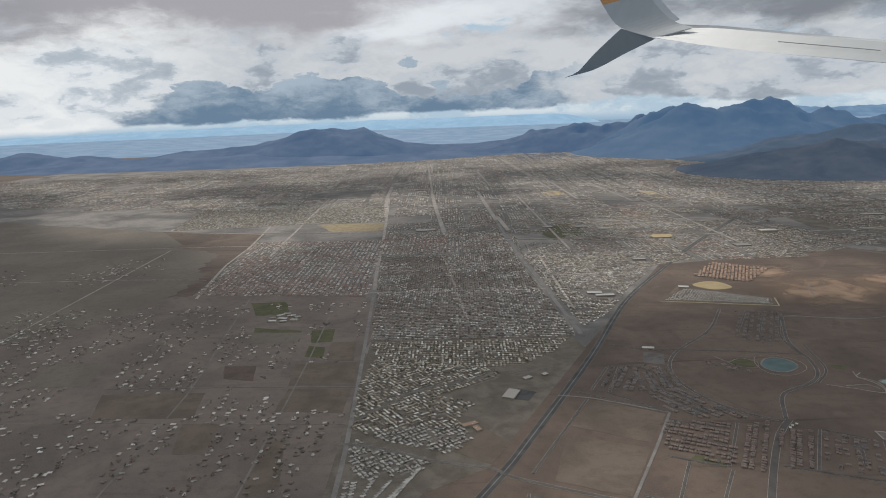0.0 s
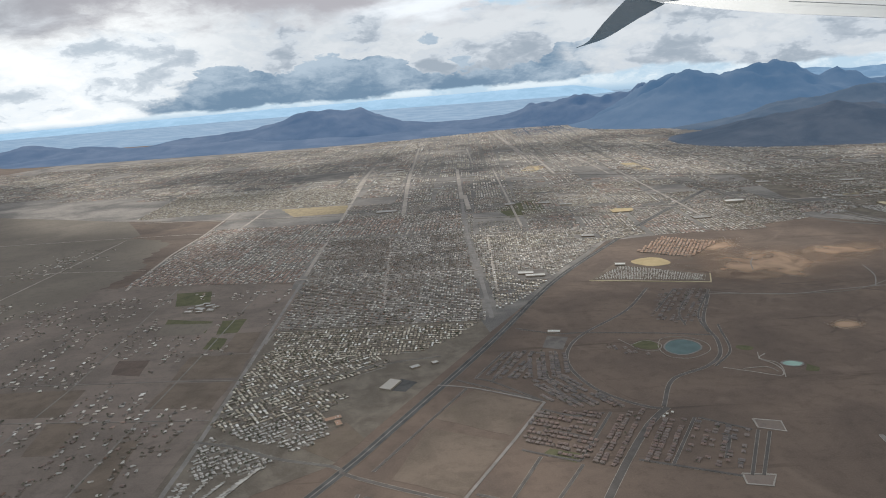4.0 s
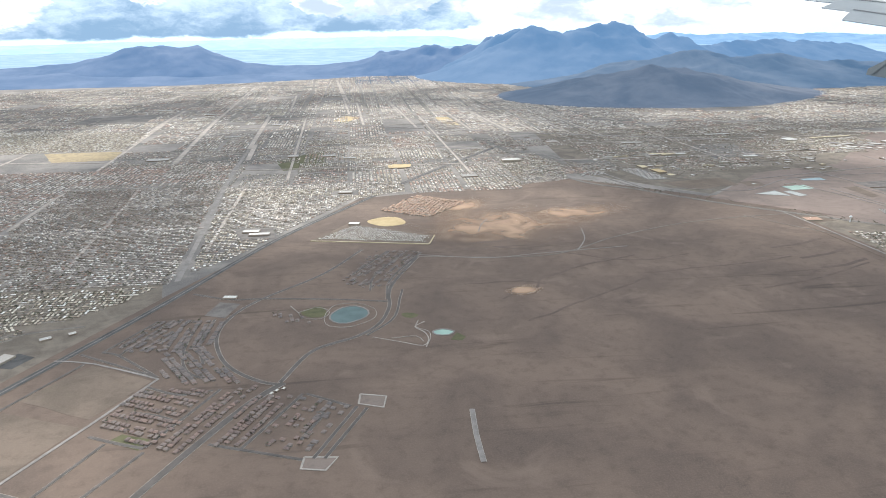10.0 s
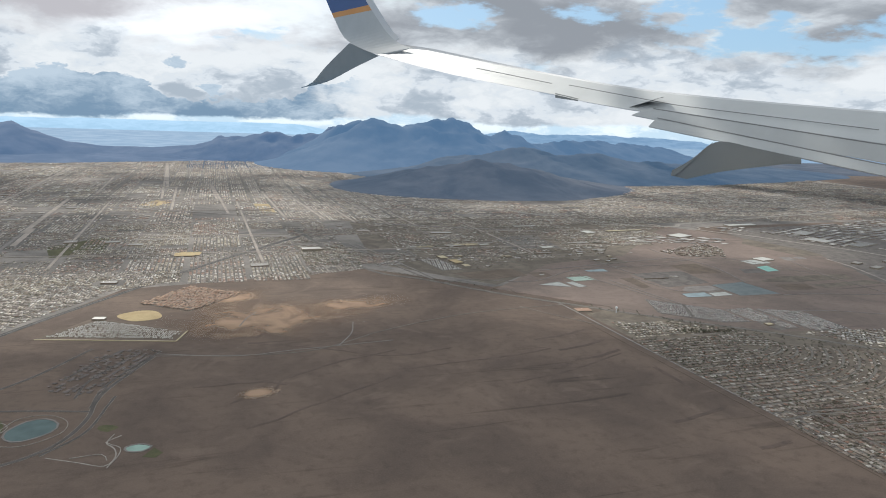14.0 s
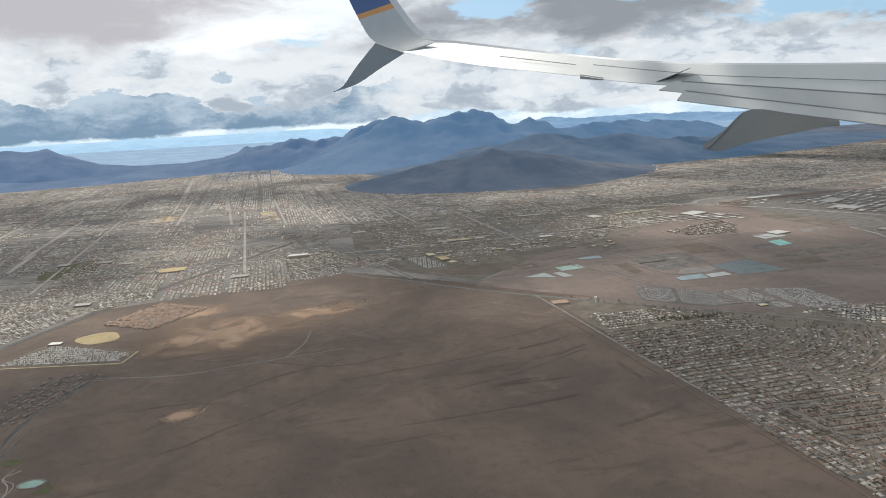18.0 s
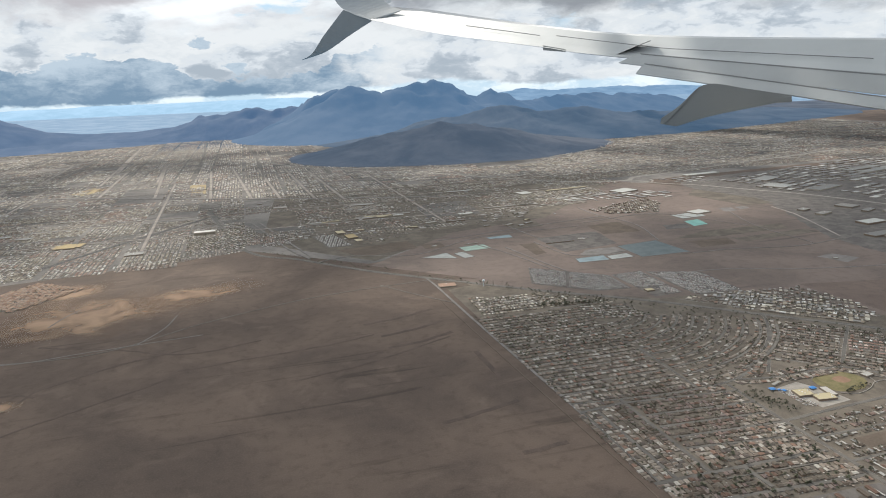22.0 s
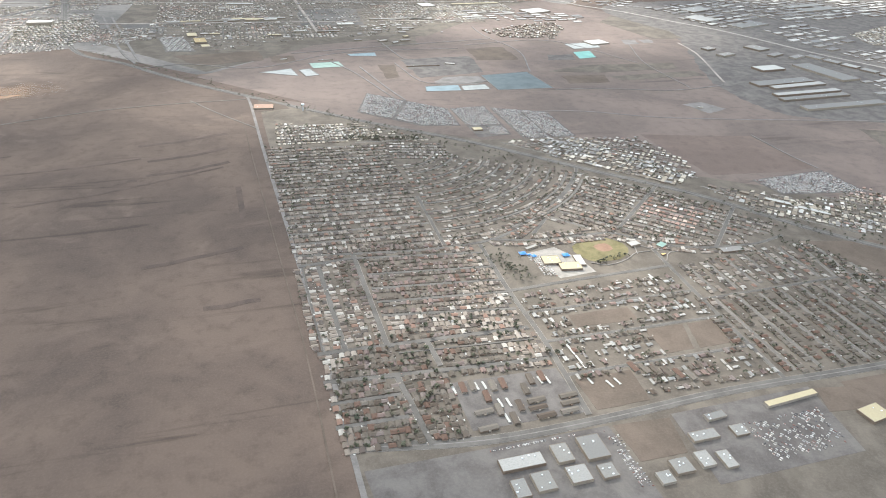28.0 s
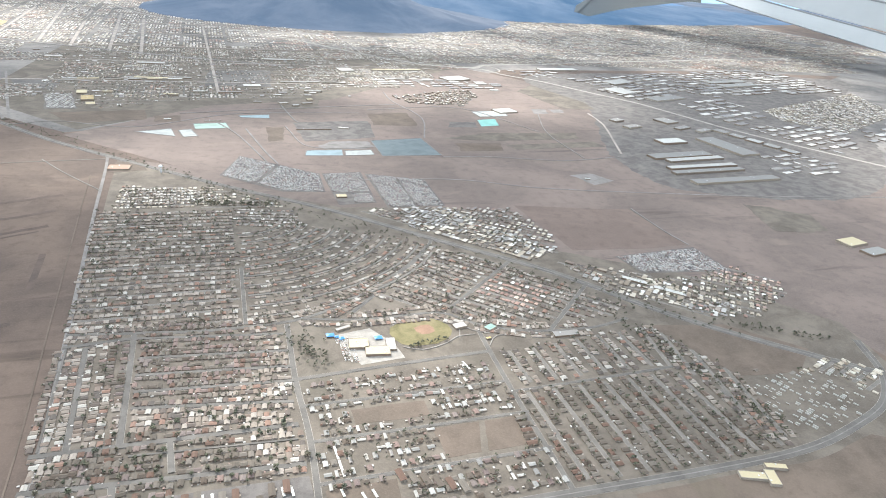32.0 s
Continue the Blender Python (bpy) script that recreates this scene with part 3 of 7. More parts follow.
def rows_of_lots(poly, turn, pitch, lot, setback=16.0, keep=0.93, holes=(), jitter=1.3, rng=None):
    """House places and street lines: parallel streets across a polygon, lots on both sides."""
    rng = rng or random
    p = np.array(poly)
    mid = p.mean(0)
    c, s = math.cos(radians(turn)), math.sin(radians(turn))
    local = (p - mid) @ np.array([[c, -s], [s, c]])
    (u0, v0), (u1, v1) = local.min(0), local.max(0)
    spots, streets = [], []
    v = v0 + pitch * 0.5
    while v < v1:
        us = np.arange(u0, u1, lot / 2)
        xs, ys = mid[0] + us * c - v * s, mid[1] + us * s + v * c
        ok = inside(poly, xs, ys)
        for hole in holes:
            ok &= ~inside(hole, xs, ys)
        runs = np.flatnonzero(np.diff(np.r_[0, ok.astype(int), 0]))
        for a, b in zip(runs[::2], runs[1::2]):
            if b - a > 3:
                streets.append(((xs[a], ys[a]), (xs[b - 1], ys[b - 1])))
        for u in np.arange(u0 + lot / 2, u1, lot):
            for side in (-1, 1):
                if rng.random() > keep:
                    continue
                uu, vv = u + rng.uniform(-jitter, jitter), v + side * (setback + rng.uniform(-jitter, jitter))
                x, y = mid[0] + uu * c - vv * s, mid[1] + uu * s + vv * c
                spots.append((x, y, 0.0, turn + (180 if side > 0 else 0) + rng.choice((90, 90, 90, 0)), rng.uniform(0.9, 1.15)))
        v += pitch
    spots = np.array(spots).reshape(-1, 5)
    if len(spots):
        ok = inside(poly, spots[:, 0], spots[:, 1])
        for hole in holes:
            ok &= ~inside(hole, spots[:, 0], spots[:, 1])
        spots = spots[ok]
    return spots, streets


def street_net(name, streets, width, mat, label, z=0.55, walks=True):
    pieces = [ribbon(np.array([a, b]), -width / 2, width / 2, z + 0.002 * i) for i, (a, b) in enumerate(streets)]
    if pieces:
        v, q = joined(pieces)
        if walks:
            sides = [ribbon(np.array([a, b]), s * width / 2 - 0.7, s * width / 2 + 0.7, z - 0.1) for a, b in streets for s in (-1, 1)]
            put_walks = mesh_of("sidewalks", *joined(sides), mats=[M["concrete"]])
            structure(put("sidewalks", put_walks), "pale sidewalks along residential streets", "sidewalk")
        return structure(put(name, mesh_of(name, v, q, mats=[M[mat]])), label, "street")


# ---- ground and mountains ----
def ground():
    xs = np.array([-38, -30, -22, -15, -10, -7, -5, -3.5, -2, -1, 0, 1, 2, 3, 4, 5, 6, 7, 8, 10, 13, 18, 24, 30, 38]) * 1000.0
    ys = np.array([-12, -6, -3, -1, 0, 1, 2, 3, 4, 5, 6, 7, 8, 10, 12, 15, 18, 22, 26, 30, 34, 38]) * 1000.0
    gx, gy = np.meshgrid(xs, ys)
    v = np.c_[gx.ravel(), gy.ravel(), np.zeros(gx.size)]
    n = len(xs)
    i = (np.arange(len(ys) - 1)[:, None] * n + np.arange(n - 1)[None]).ravel()
    structure(put("ground", mesh_of("ground", v, np.stack([i, i + 1, i + n + 1, i + n], 1), mats=[M["desert"]])), "reddish-brown desert soil with scrub and faint washes", "ground")


ground()


def mountain(name, ridge, spread, mat, label, step=150.0, power=1.25, rough=0.32, seed=0.0):
    """A range: height falls from a ridge line, carved by ridged noise."""
    r = np.array(ridge, float)
    lo, hi = r[:, :2].min(0) - spread, r[:, :2].max(0) + spread
    xs, ys = np.arange(lo[0], hi[0] + step, step), np.arange(lo[1], hi[1] + step, step)
    gx, gy = np.meshgrid(xs, ys)
    top = np.zeros(gx.shape)
    for (ax, ay, ah), (bx, by, bh) in zip(r, r[1:]):
        d = np.array([bx - ax, by - ay])
        t = np.clip(((gx - ax) * d[0] + (gy - ay) * d[1]) / (d @ d), 0, 1)
        far = np.hypot(gx - ax - t * d[0], gy - ay - t * d[1]) / spread
        top = np.maximum(top, (ah + (bh - ah) * t) * np.clip(1 - far, 0, 1) ** power)
    z = np.zeros(gx.shape)
    for j in range(gx.shape[0]):
        for i in range(gx.shape[1]):
            if top[j, i] > 0:
                p = Vector((gx[j, i] / 2200, gy[j, i] / 2200, seed))
                carve = 0.55 * abs(noise.noise(p)) + 0.3 * abs(noise.noise(p * 2.3)) + 0.2 * abs(noise.noise(p * 5.1)) + 0.1 * noise.noise(p * 11.0)
                z[j, i] = top[j, i] * (1 + rough * 0.6 - rough * 2.2 * carve)
            else:
                z[j, i] = -20
    n = len(xs)
    i = (np.arange(len(ys) - 1)[:, None] * n + np.arange(n - 1)[None]).ravel()
    q = np.stack([i, i + 1, i + n + 1, i + n], 1)
    keep = (z.ravel()[q] > -15).any(1)
    me = mesh_of(name, np.c_[gx.ravel(), gy.ravel(), z.ravel()], q[keep], mats=[M[mat]], smooth=True)
    return structure(put(name, me), label, "mountain")


def cloud_deck():
    """Broken cloud deck, added unseen overhead to shade land; rifts pass sun in places."""

    def build(n):
        cover = n.add("ShaderNodeAttribute")
        cover.attribute_name = "cover"
        ragged = n.math("ADD", cover.outputs["Fac"], n.math("MULTIPLY", n.math("SUBTRACT", n.noise(place(n), 1 / 260.0, 5.0, 0.6, 0.5), 0.5), 0.7))
        both = n.tree.nodes.new("ShaderNodeMixShader")
        n.put(both.inputs[0], n.math("MULTIPLY", n.step(ragged, 0.2, 0.8), 0.90))
        n.put(both.inputs[1], n.add("ShaderNodeBsdfTransparent").outputs[0])
        n.put(both.inputs[2], n.add("ShaderNodeBsdfTranslucent", Color=(0.66, 0.70, 0.74, 1.0)).outputs[0])
        return both.outputs[0]

    step, height = 160.0, 6000.0
    xs, ys = np.arange(-14000, 20001, step), np.arange(-8000, 21001, step)
    v, cover = [], []
    for y in ys:
        for x in xs:
            # These offsets set the rifts above the ground that should be sunlit.
            here = noise.noise(Vector(((x + 15309) / 1500, (y + 29580) / 1500, 20.5))) + 0.45 * noise.noise(Vector(((x + 15309) / 600, (y + 29580) / 600, 27.5)))
            edge = min(1.0, (21000 - y) / 2500, (x + 14000) / 2500, (20000 - x) / 2500)
            cover.append(min(edge, max(0.0, min(1.0, (0.36 - here) / 0.30))))
            v.append((x, y, height + 160 * noise.noise(Vector((x / 900, y / 900, 2)))))
    n = len(xs)
    i = (np.arange(len(ys) - 1)[:, None] * n + np.arange(n - 1)[None]).ravel()
    me = mesh_of("cloud_deck", v, np.stack([i, i + 1, i + n + 1, i + n], 1), mats=[material("cloud_deck", build)], smooth=True)
    me.attributes.new("cover", "FLOAT", "POINT").data.foreach_set("value", cover)
    return structure(put("cloud_deck", me), "broken grey cloud deck with bright rifts", "cloud")


cloud_deck()


def drift(name, x, y, rx, ry, turn, mat, label, z=0.3):
    """A patch of paled soil with a ragged, thinning edge."""
    rings, n = 10, 48
    v, q, t, depth = [(0, 0, z)], [], [], [1.0]
    for r in range(1, rings + 1):
        for k in range(n):
            a = 2 * math.pi * k / n
            f = r / rings
            v.append((f * rx * math.cos(a), f * ry * math.sin(a), z))
            depth.append(1.0 - f)
    t = [(0, 1 + k, 1 + (k + 1) % n) for k in range(n)]
    for r in range(rings - 1):
        q += [(1 + r * n + k, 1 + (r + 1) * n + k, 1 + (r + 1) * n + (k + 1) % n, 1 + r * n + (k + 1) % n) for k in range(n)]
    me = mesh_of(name, v, q, t, [M[mat]])
    me.attributes.new("depth", "FLOAT", "POINT").data.foreach_set("value", depth)
    return structure(put(name, me, x, y, 0, turn), label, "ground")


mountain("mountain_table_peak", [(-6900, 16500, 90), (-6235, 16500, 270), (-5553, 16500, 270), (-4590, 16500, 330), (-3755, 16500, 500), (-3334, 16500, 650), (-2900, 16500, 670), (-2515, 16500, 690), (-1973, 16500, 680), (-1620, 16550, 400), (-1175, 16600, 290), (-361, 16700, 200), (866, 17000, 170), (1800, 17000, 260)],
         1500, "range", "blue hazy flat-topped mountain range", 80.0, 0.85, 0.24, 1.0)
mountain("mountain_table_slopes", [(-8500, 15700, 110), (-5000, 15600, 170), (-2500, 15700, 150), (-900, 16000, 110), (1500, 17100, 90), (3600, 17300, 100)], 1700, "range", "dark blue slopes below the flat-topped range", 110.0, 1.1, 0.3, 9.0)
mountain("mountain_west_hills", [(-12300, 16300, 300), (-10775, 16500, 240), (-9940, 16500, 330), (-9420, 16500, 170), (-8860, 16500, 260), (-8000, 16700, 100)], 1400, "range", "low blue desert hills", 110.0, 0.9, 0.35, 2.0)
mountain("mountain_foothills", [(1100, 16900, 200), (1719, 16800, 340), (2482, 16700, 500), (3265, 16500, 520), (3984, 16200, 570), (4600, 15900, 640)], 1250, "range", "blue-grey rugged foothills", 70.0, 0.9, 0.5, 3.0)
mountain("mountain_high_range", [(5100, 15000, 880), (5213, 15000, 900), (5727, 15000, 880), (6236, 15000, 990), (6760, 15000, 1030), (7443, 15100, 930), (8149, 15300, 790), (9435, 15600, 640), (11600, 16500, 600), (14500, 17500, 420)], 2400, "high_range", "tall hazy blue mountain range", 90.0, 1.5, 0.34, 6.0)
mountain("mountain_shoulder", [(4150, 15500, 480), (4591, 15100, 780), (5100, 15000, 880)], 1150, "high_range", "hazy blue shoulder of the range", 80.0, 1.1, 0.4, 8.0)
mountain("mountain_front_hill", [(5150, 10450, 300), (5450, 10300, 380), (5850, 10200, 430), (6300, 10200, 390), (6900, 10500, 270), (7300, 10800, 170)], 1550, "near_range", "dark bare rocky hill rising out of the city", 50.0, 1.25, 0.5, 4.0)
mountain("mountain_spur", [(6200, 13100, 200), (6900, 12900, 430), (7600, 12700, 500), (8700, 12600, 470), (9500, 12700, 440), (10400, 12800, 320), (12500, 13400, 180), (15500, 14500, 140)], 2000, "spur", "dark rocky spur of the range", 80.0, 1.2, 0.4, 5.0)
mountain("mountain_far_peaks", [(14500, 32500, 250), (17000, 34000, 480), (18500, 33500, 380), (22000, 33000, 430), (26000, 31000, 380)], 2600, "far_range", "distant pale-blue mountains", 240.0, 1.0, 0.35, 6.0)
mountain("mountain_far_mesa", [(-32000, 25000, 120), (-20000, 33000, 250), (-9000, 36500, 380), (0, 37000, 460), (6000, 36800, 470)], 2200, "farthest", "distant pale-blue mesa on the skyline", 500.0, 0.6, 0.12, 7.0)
# Two level sheets of soil whose blue is haze, put in as glow.
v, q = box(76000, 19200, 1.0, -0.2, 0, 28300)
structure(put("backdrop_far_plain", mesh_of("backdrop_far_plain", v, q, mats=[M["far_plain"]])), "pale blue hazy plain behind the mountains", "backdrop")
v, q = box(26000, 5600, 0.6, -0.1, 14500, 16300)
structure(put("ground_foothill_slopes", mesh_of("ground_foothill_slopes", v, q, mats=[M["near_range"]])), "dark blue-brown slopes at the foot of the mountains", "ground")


# ---- plan: roads ----
road("road_arterial", [(-365, 1000), (-370, 1842), (-385, 2377), (-455, 3740), (-480, 4200)], 17, "shoulder", "pale wide straight arterial road", straight=False)
road("road_arterial_north", [(-480, 4200), (-512, 4700), (-570, 5950), (-720, 8550)], 24, "dirt", "pale wide straight arterial road", straight=False)
road("highway_diagonal", [(-330, 1150), (110, 1880), (290, 2220), (640, 2930), (1030, 3790), (1480, 4530), (2000, 5330), (2700, 6300)], 30, "asphalt", "dark divided highway with dull shoulders", 6.0, 3.0, kerb_mat="yard")
road("road_canal", [(655, 3240), (600, 4215), (540, 5090), (485, 6840)], 24, "shoulder", "pale wide drainage road between housing", straight=True)
road("road_far_avenue", [(-183, 9091), (-343, 13590)], 30, "dirt", "pale distant avenue", straight=True)
road("road_right_avenue", [(1400, 9000), (1137, 14500)], 30, "dirt", "pale distant avenue", straight=True)
road("road_tract_west", [(-1789, 6791), (-1705, 5673), (-1703, 5049), (-1600, 4118)], 18, "dirt", "pale tract road", straight=True)
road("road_rural", [(-670, 1700), (-671, 2300), (-669, 3000), (-690, 4050)], 7, "lane", "narrow dirt road", straight=True)
road("road_rural_2", [(-1110, 1700), (-1110, 2640), (-1180, 3340), (-1250, 4100)], 7, "lane", "narrow dirt road", straight=True)
road("road_rural_3", [(-2600, 2450), (-1756, 2423), (-400, 2330)], 6, "lane", "narrow dirt road", straight=True)
road("road_rural_4", [(-1500, 2730), (-721, 2692), (-400, 2665)], 6, "lane", "narrow dirt road", straight=True)
road("road_rural_5", [(-2380, 3200), (-2380, 5700)], 10, "dirt", "narrow dirt road", straight=True)
road("road_rural_6", [(-3100, 4700), (-2300, 4680), (-1700, 4600)], 8, "dirt", "narrow dirt road", straight=True)
road("road_rural_7", [(-5200, 5800), (-2400, 5790), (-1720, 5760)], 10, "dirt", "narrow dirt road", straight=True)
road("road_park_diagonal", [(-360, 2365), (-141, 2600), (60, 2690), (246, 2768), (420, 2800)], 10, "street", "street through the trailer park", 1.5)
road("road_park_south", [(-400, 2180), (-240, 2130), (-73, 2045), (118, 1985), (150, 1950)], 14, "street", "street at the trailer park", 2.0)
road("road_subdivision_south", [(150, 1950), (203, 1916), (388, 1827), (518, 1777), (700, 1740), (850, 1680)], 13, "new_street", "new street with pale kerbs", 3.0)
road("road_subdivision_west", [(518, 1777), (682, 2090), (806, 2340)], 10, "shoulder", "pale dirt haul road", straight=True)
road("road_subdivision_main", [(835, 1599), (883, 1702), (995, 1924), (1119, 2144), (1210, 2255)], 22, "new_street", "new boulevard with pale kerbs", 3.0, straight=True)
road("road_subdivision_edge", [(420, 2520), (560, 2480), (806, 2340)], 8, "shoulder", "pale dirt road", straight=True)
road("road_arc", [(1190, 2250), (1145, 2268), (1057, 2344), (987, 2449), (938, 2619), (952, 2784), (1045, 2961), (1295, 3234), (1478, 3560)], 13, "new_street", "curving new street with pale kerbs", 3.0)
road("road_lake", [(1200, 2262), (1291, 2465), (1444, 2560), (1530, 2660), (1575, 2814), (1580, 2949), (1612, 3091), (1742, 3406)], 14, "new_street", "curving new street with pale kerbs", 3.0)
road("road_lake_outer", [(1480, 2562), (1585, 2700), (1625, 2908), (1640, 2990)], 9, "new_street", "new street with pale kerbs", 2.5)
road("road_gate", [(760, 3075), (923, 2990), (1056, 2978), (1253, 2945), (1400, 2915), (1575, 2869)], 11, "new_street", "new street with pale kerbs", 2.5)
road("road_park_loop", [(1500, 2545), (1600, 2490), (1675, 2450), (1700, 2500), (1690, 2560), (1660, 2610), (1700, 2650)], 4, "kerb", "pale park path")
road("road_fence", [(3940, 3900), (3955, 3700), (3975, 3100), (4010, 2288), (4030, 1793), (4040, 1300), (4060, 600)], 12, "shoulder", "pale dirt road along the desert's edge", straight=False)
road("road_fence_inner", [(3905, 3600), (3925, 3100), (3962, 2288), (3985, 1793), (3990, 1300)], 4, "lot", "faint wheel track", straight=False)
road("road_desert_track", [(1742, 3406), (2363, 3330), (2800, 3560), (3193, 3721), (3500, 3790), (3950, 3830)], 6, "lane", "faint desert track")
for pts in ([(2540, 3378), (2633, 3552), (2676, 3735)], [(2108, 3767), (2148, 3899), (2201, 4006)], [(1751, 3435), (2074, 3338), (2345, 3362), (2807, 3403)]):
    road("road_faint_track", pts, 6, "shoulder", "faint wheel track in the desert")
road("road_desert_fork", [(3680, 3840), (3800, 3640), (3965, 3400)], 6, "lane", "faint desert track")
road("highway_north", [(2700, 6600), (2987, 5000), (3330, 4560), (3655, 4164), (3952, 3870), (4413, 3440), (4840, 3080), (5196, 2716), (5500, 2410), (5760, 2050), (6056, 1747), (6500, 1350)], 26, "street", "grey main road lined with trees", 6.0, 3.0, kerb_mat="shoulder")
road("highway_freeway", [(2600, 11800), (3093, 11047), (3783, 9472), (5175, 7986), (5650, 7308), (6221, 6645), (6698, 6459), (6935, 6620), (7566, 6762), (8149, 6940), (9365, 7226), (10519, 7514), (13000, 8100)], 48, "concrete", "pale wide freeway", 6.0, 4.0, kerb_mat="shoulder")
road("road_interchange", [(6060, 6790), (6300, 6560), (6765, 6400), (6900, 6145), (7137, 5870), (7382, 5413), (7580, 5058), (7714, 4631), (7832, 4252), (8149, 3600), (8700, 2600)], 30, "concrete", "pale branch of the freeway", 4.0, 3.0, kerb_mat="shoulder")
road("road_ramp", [(6640, 6400), (6760, 6250), (6900, 6270), (6960, 6420), (6880, 6600)], 14, "dirt", "curving freeway ramp", 2.0)
road("road_spur", [(6955, 4717), (6903, 4423), (6744, 4027), (6631, 3755)], 14, "dirt", "pale industrial spur road", straight=True)
road("road_railbed", [(4950, 3440), (5485, 3403), (5901, 3235), (6595, 3082), (7200, 2980), (7900, 2900)], 10, "shoulder", "pale railway bed across the bare land")
road("road_south_boulevard", [(4040, 1470), (4304, 1425), (4566, 1420), (4926, 1432), (5382, 1420), (5686, 1425), (5900, 1470), (6060, 1530), (6180, 1640), (6260, 1800)], 24, "street", "wide grey boulevard with pale kerbs", 2.3, 2.5)
road("road_school_west", [(4575, 2215), (4566, 1941), (4570, 1719), (4556, 1440)], 13, "street", "grey residential street", 2.3, straight=False)
road("road_school_south", [(4566, 1945), (4800, 1958), (5107, 1970)], 12, "street", "grey residential street", 2.3, straight=True)
for k, yy in enumerate((1835, 1706, 1575)):
    road("road_cross", [(4568, yy), (4830, yy - 4), (5095, yy - 6)], 9, "street", "grey residential street", 2.3, straight=True)
road("road_school_east", [(5112, 2120), (5100, 1970), (5085, 1700), (5076, 1430)], 12, "street", "grey residential street", 2.3, straight=True)
road("road_grid_cross", [(5085, 1783), (5463, 1790), (5690, 1800)], 9, "street", "grey residential street", 2.3, straight=True)
road("road_school_arc", [(4010, 2262), (4200, 2240), (4378, 2220), (4621, 2238), (4804, 2345), (4990, 2500), (5131, 2671), (5170, 2740)], 12, "street", "curving residential street", 2.3)
road("road_school_north", [(4471, 2600), (4464, 2234)], 11, "street", "grey residential street", 2.3, straight=True)
road("road_school_ring", [(4621, 2238), (4800, 2200), (5020, 2200), (5112, 2120), (5250, 2050), (5450, 2030), (5600, 2060)], 11, "street", "grey street round the school", 2.3)

for pts in (((4769, 2246), (5164, 2677)), ((5068, 2220), (5385, 2502)), ((5321, 2039), (5591, 2300))):
    road("road_cross_diagonal", list(pts), 12, "street", "grey residential street", 2.3, straight=True)

for pts in ([(755, 1986), (653, 1773)], [(873, 1932), (753, 1719)], [(557, 1809), (646, 1768), (754, 1710), (834, 1668)], [(520, 1751), (667, 1669), (756, 1603)], [(1018, 2243), (946, 2101), (870, 1955)], [(787, 2289), (896, 2228), (996, 2239)],
            [(780, 2144), (864, 2112), (930, 2070)], [(701, 2030), (780, 1990), (869, 1950)], [(1276, 2177), (1126, 1905)], [(1287, 2176), (1423, 2084)], [(1039, 1945), (1298, 1839)], [(1322, 2064), (1343, 2055), (1287, 1930)], [(1440, 2080), (1325, 1840)], [(1470, 2068), (1355, 1836)],
            [(846, 2790), (842, 2531), (892, 2371), (990, 2300)], [(900, 2790), (885, 2590), (930, 2420)], [(735, 2800), (627, 2528)], [(686, 2804), (563, 2562)], [(563, 2562), (627, 2528), (801, 2351)], [(493, 2556), (801, 2351)], [(530, 2481), (247, 1946)], [(1603, 3518), (1423, 3193)], [(1680, 3477), (1531, 3184), (1502, 2999)],
            [(1765, 3470), (1599, 3123), (1569, 2896)], [(219, 1833), (201, 1705)], [(239, 1818), (391, 1742), (377, 1660)]):
    road("road_lot_street", pts, 9, "new_street", "narrow new street with pale kerbs", 2.6)
blot("ground_turf_lot", [(763, 2001), (789, 2030), (874, 1993), (856, 1943)], "green", "dull green levelled lot", wobble=1, smooth=False, z=0.45)
for pts in ([(1451, 2150), (1530, 2126), (1519, 2063), (1445, 2094)], [(1301, 1850), (1389, 1837), (1359, 1785), (1295, 1800)]):
    ob = blot("ground_retention_basin", pts, "scrub", "dark retention basin with pale rim", wobble=1, smooth=False, z=0.45)
    v, q = ribbon(np.array(pts + pts[:1], float), -3, 4, 1.4, 1.0)
    put("rim", mesh_of("rim", v, q, mats=[M["kerb"]]), parent=ob)
road("road_desert_strip", [(1776, 2016), (1766, 1890), (1764, 1762)], 13, "shoulder", "short scraped strip with pale edges", 3.0, straight=True)
for a, b in (((1963, 10503), (2136, 7614)), ((2592, 9776), (2681, 7336)), ((2860, 9953), (3067, 7140)), ((3180, 9740), (3334, 7003)), ((3511, 9533), (3648, 6843)), ((3779, 9049), (3902, 6713)), ((548, 11778), (631, 9490)), ((1500, 10431), (1560, 8000)), ((1928, 10857), (2021, 8941))):
    road("road_city_avenue", [a, b], 27, "dirt", "pale straight city avenue", straight=True)

for pts in ([(243, 1816), (404, 1740), (326, 1597), (324, 1415)], [(243, 1816), (190, 1712), (73, 1456)], [(190, 1712), (347, 1656)], [(211, 1574), (306, 1541)], [(115, 1474), (313, 1446)], [(434, 1720), (433, 1602), (403, 1490), (445, 1396)],
            [(513, 1664), (501, 1518), (497, 1387)], [(503, 1749), (548, 1644), (743, 1569), (722, 1457), (728, 1349)], [(610, 1545), (597, 1461), (615, 1445)], [(508, 1440), (704, 1443)], [(850, 1680), (829, 1603), (797, 1511), (778, 1341)], [(497, 1387), (728, 1349)]):
    road("road_lot_street", pts, 11, "new_street", "narrow new street with pale kerbs", 2.8)

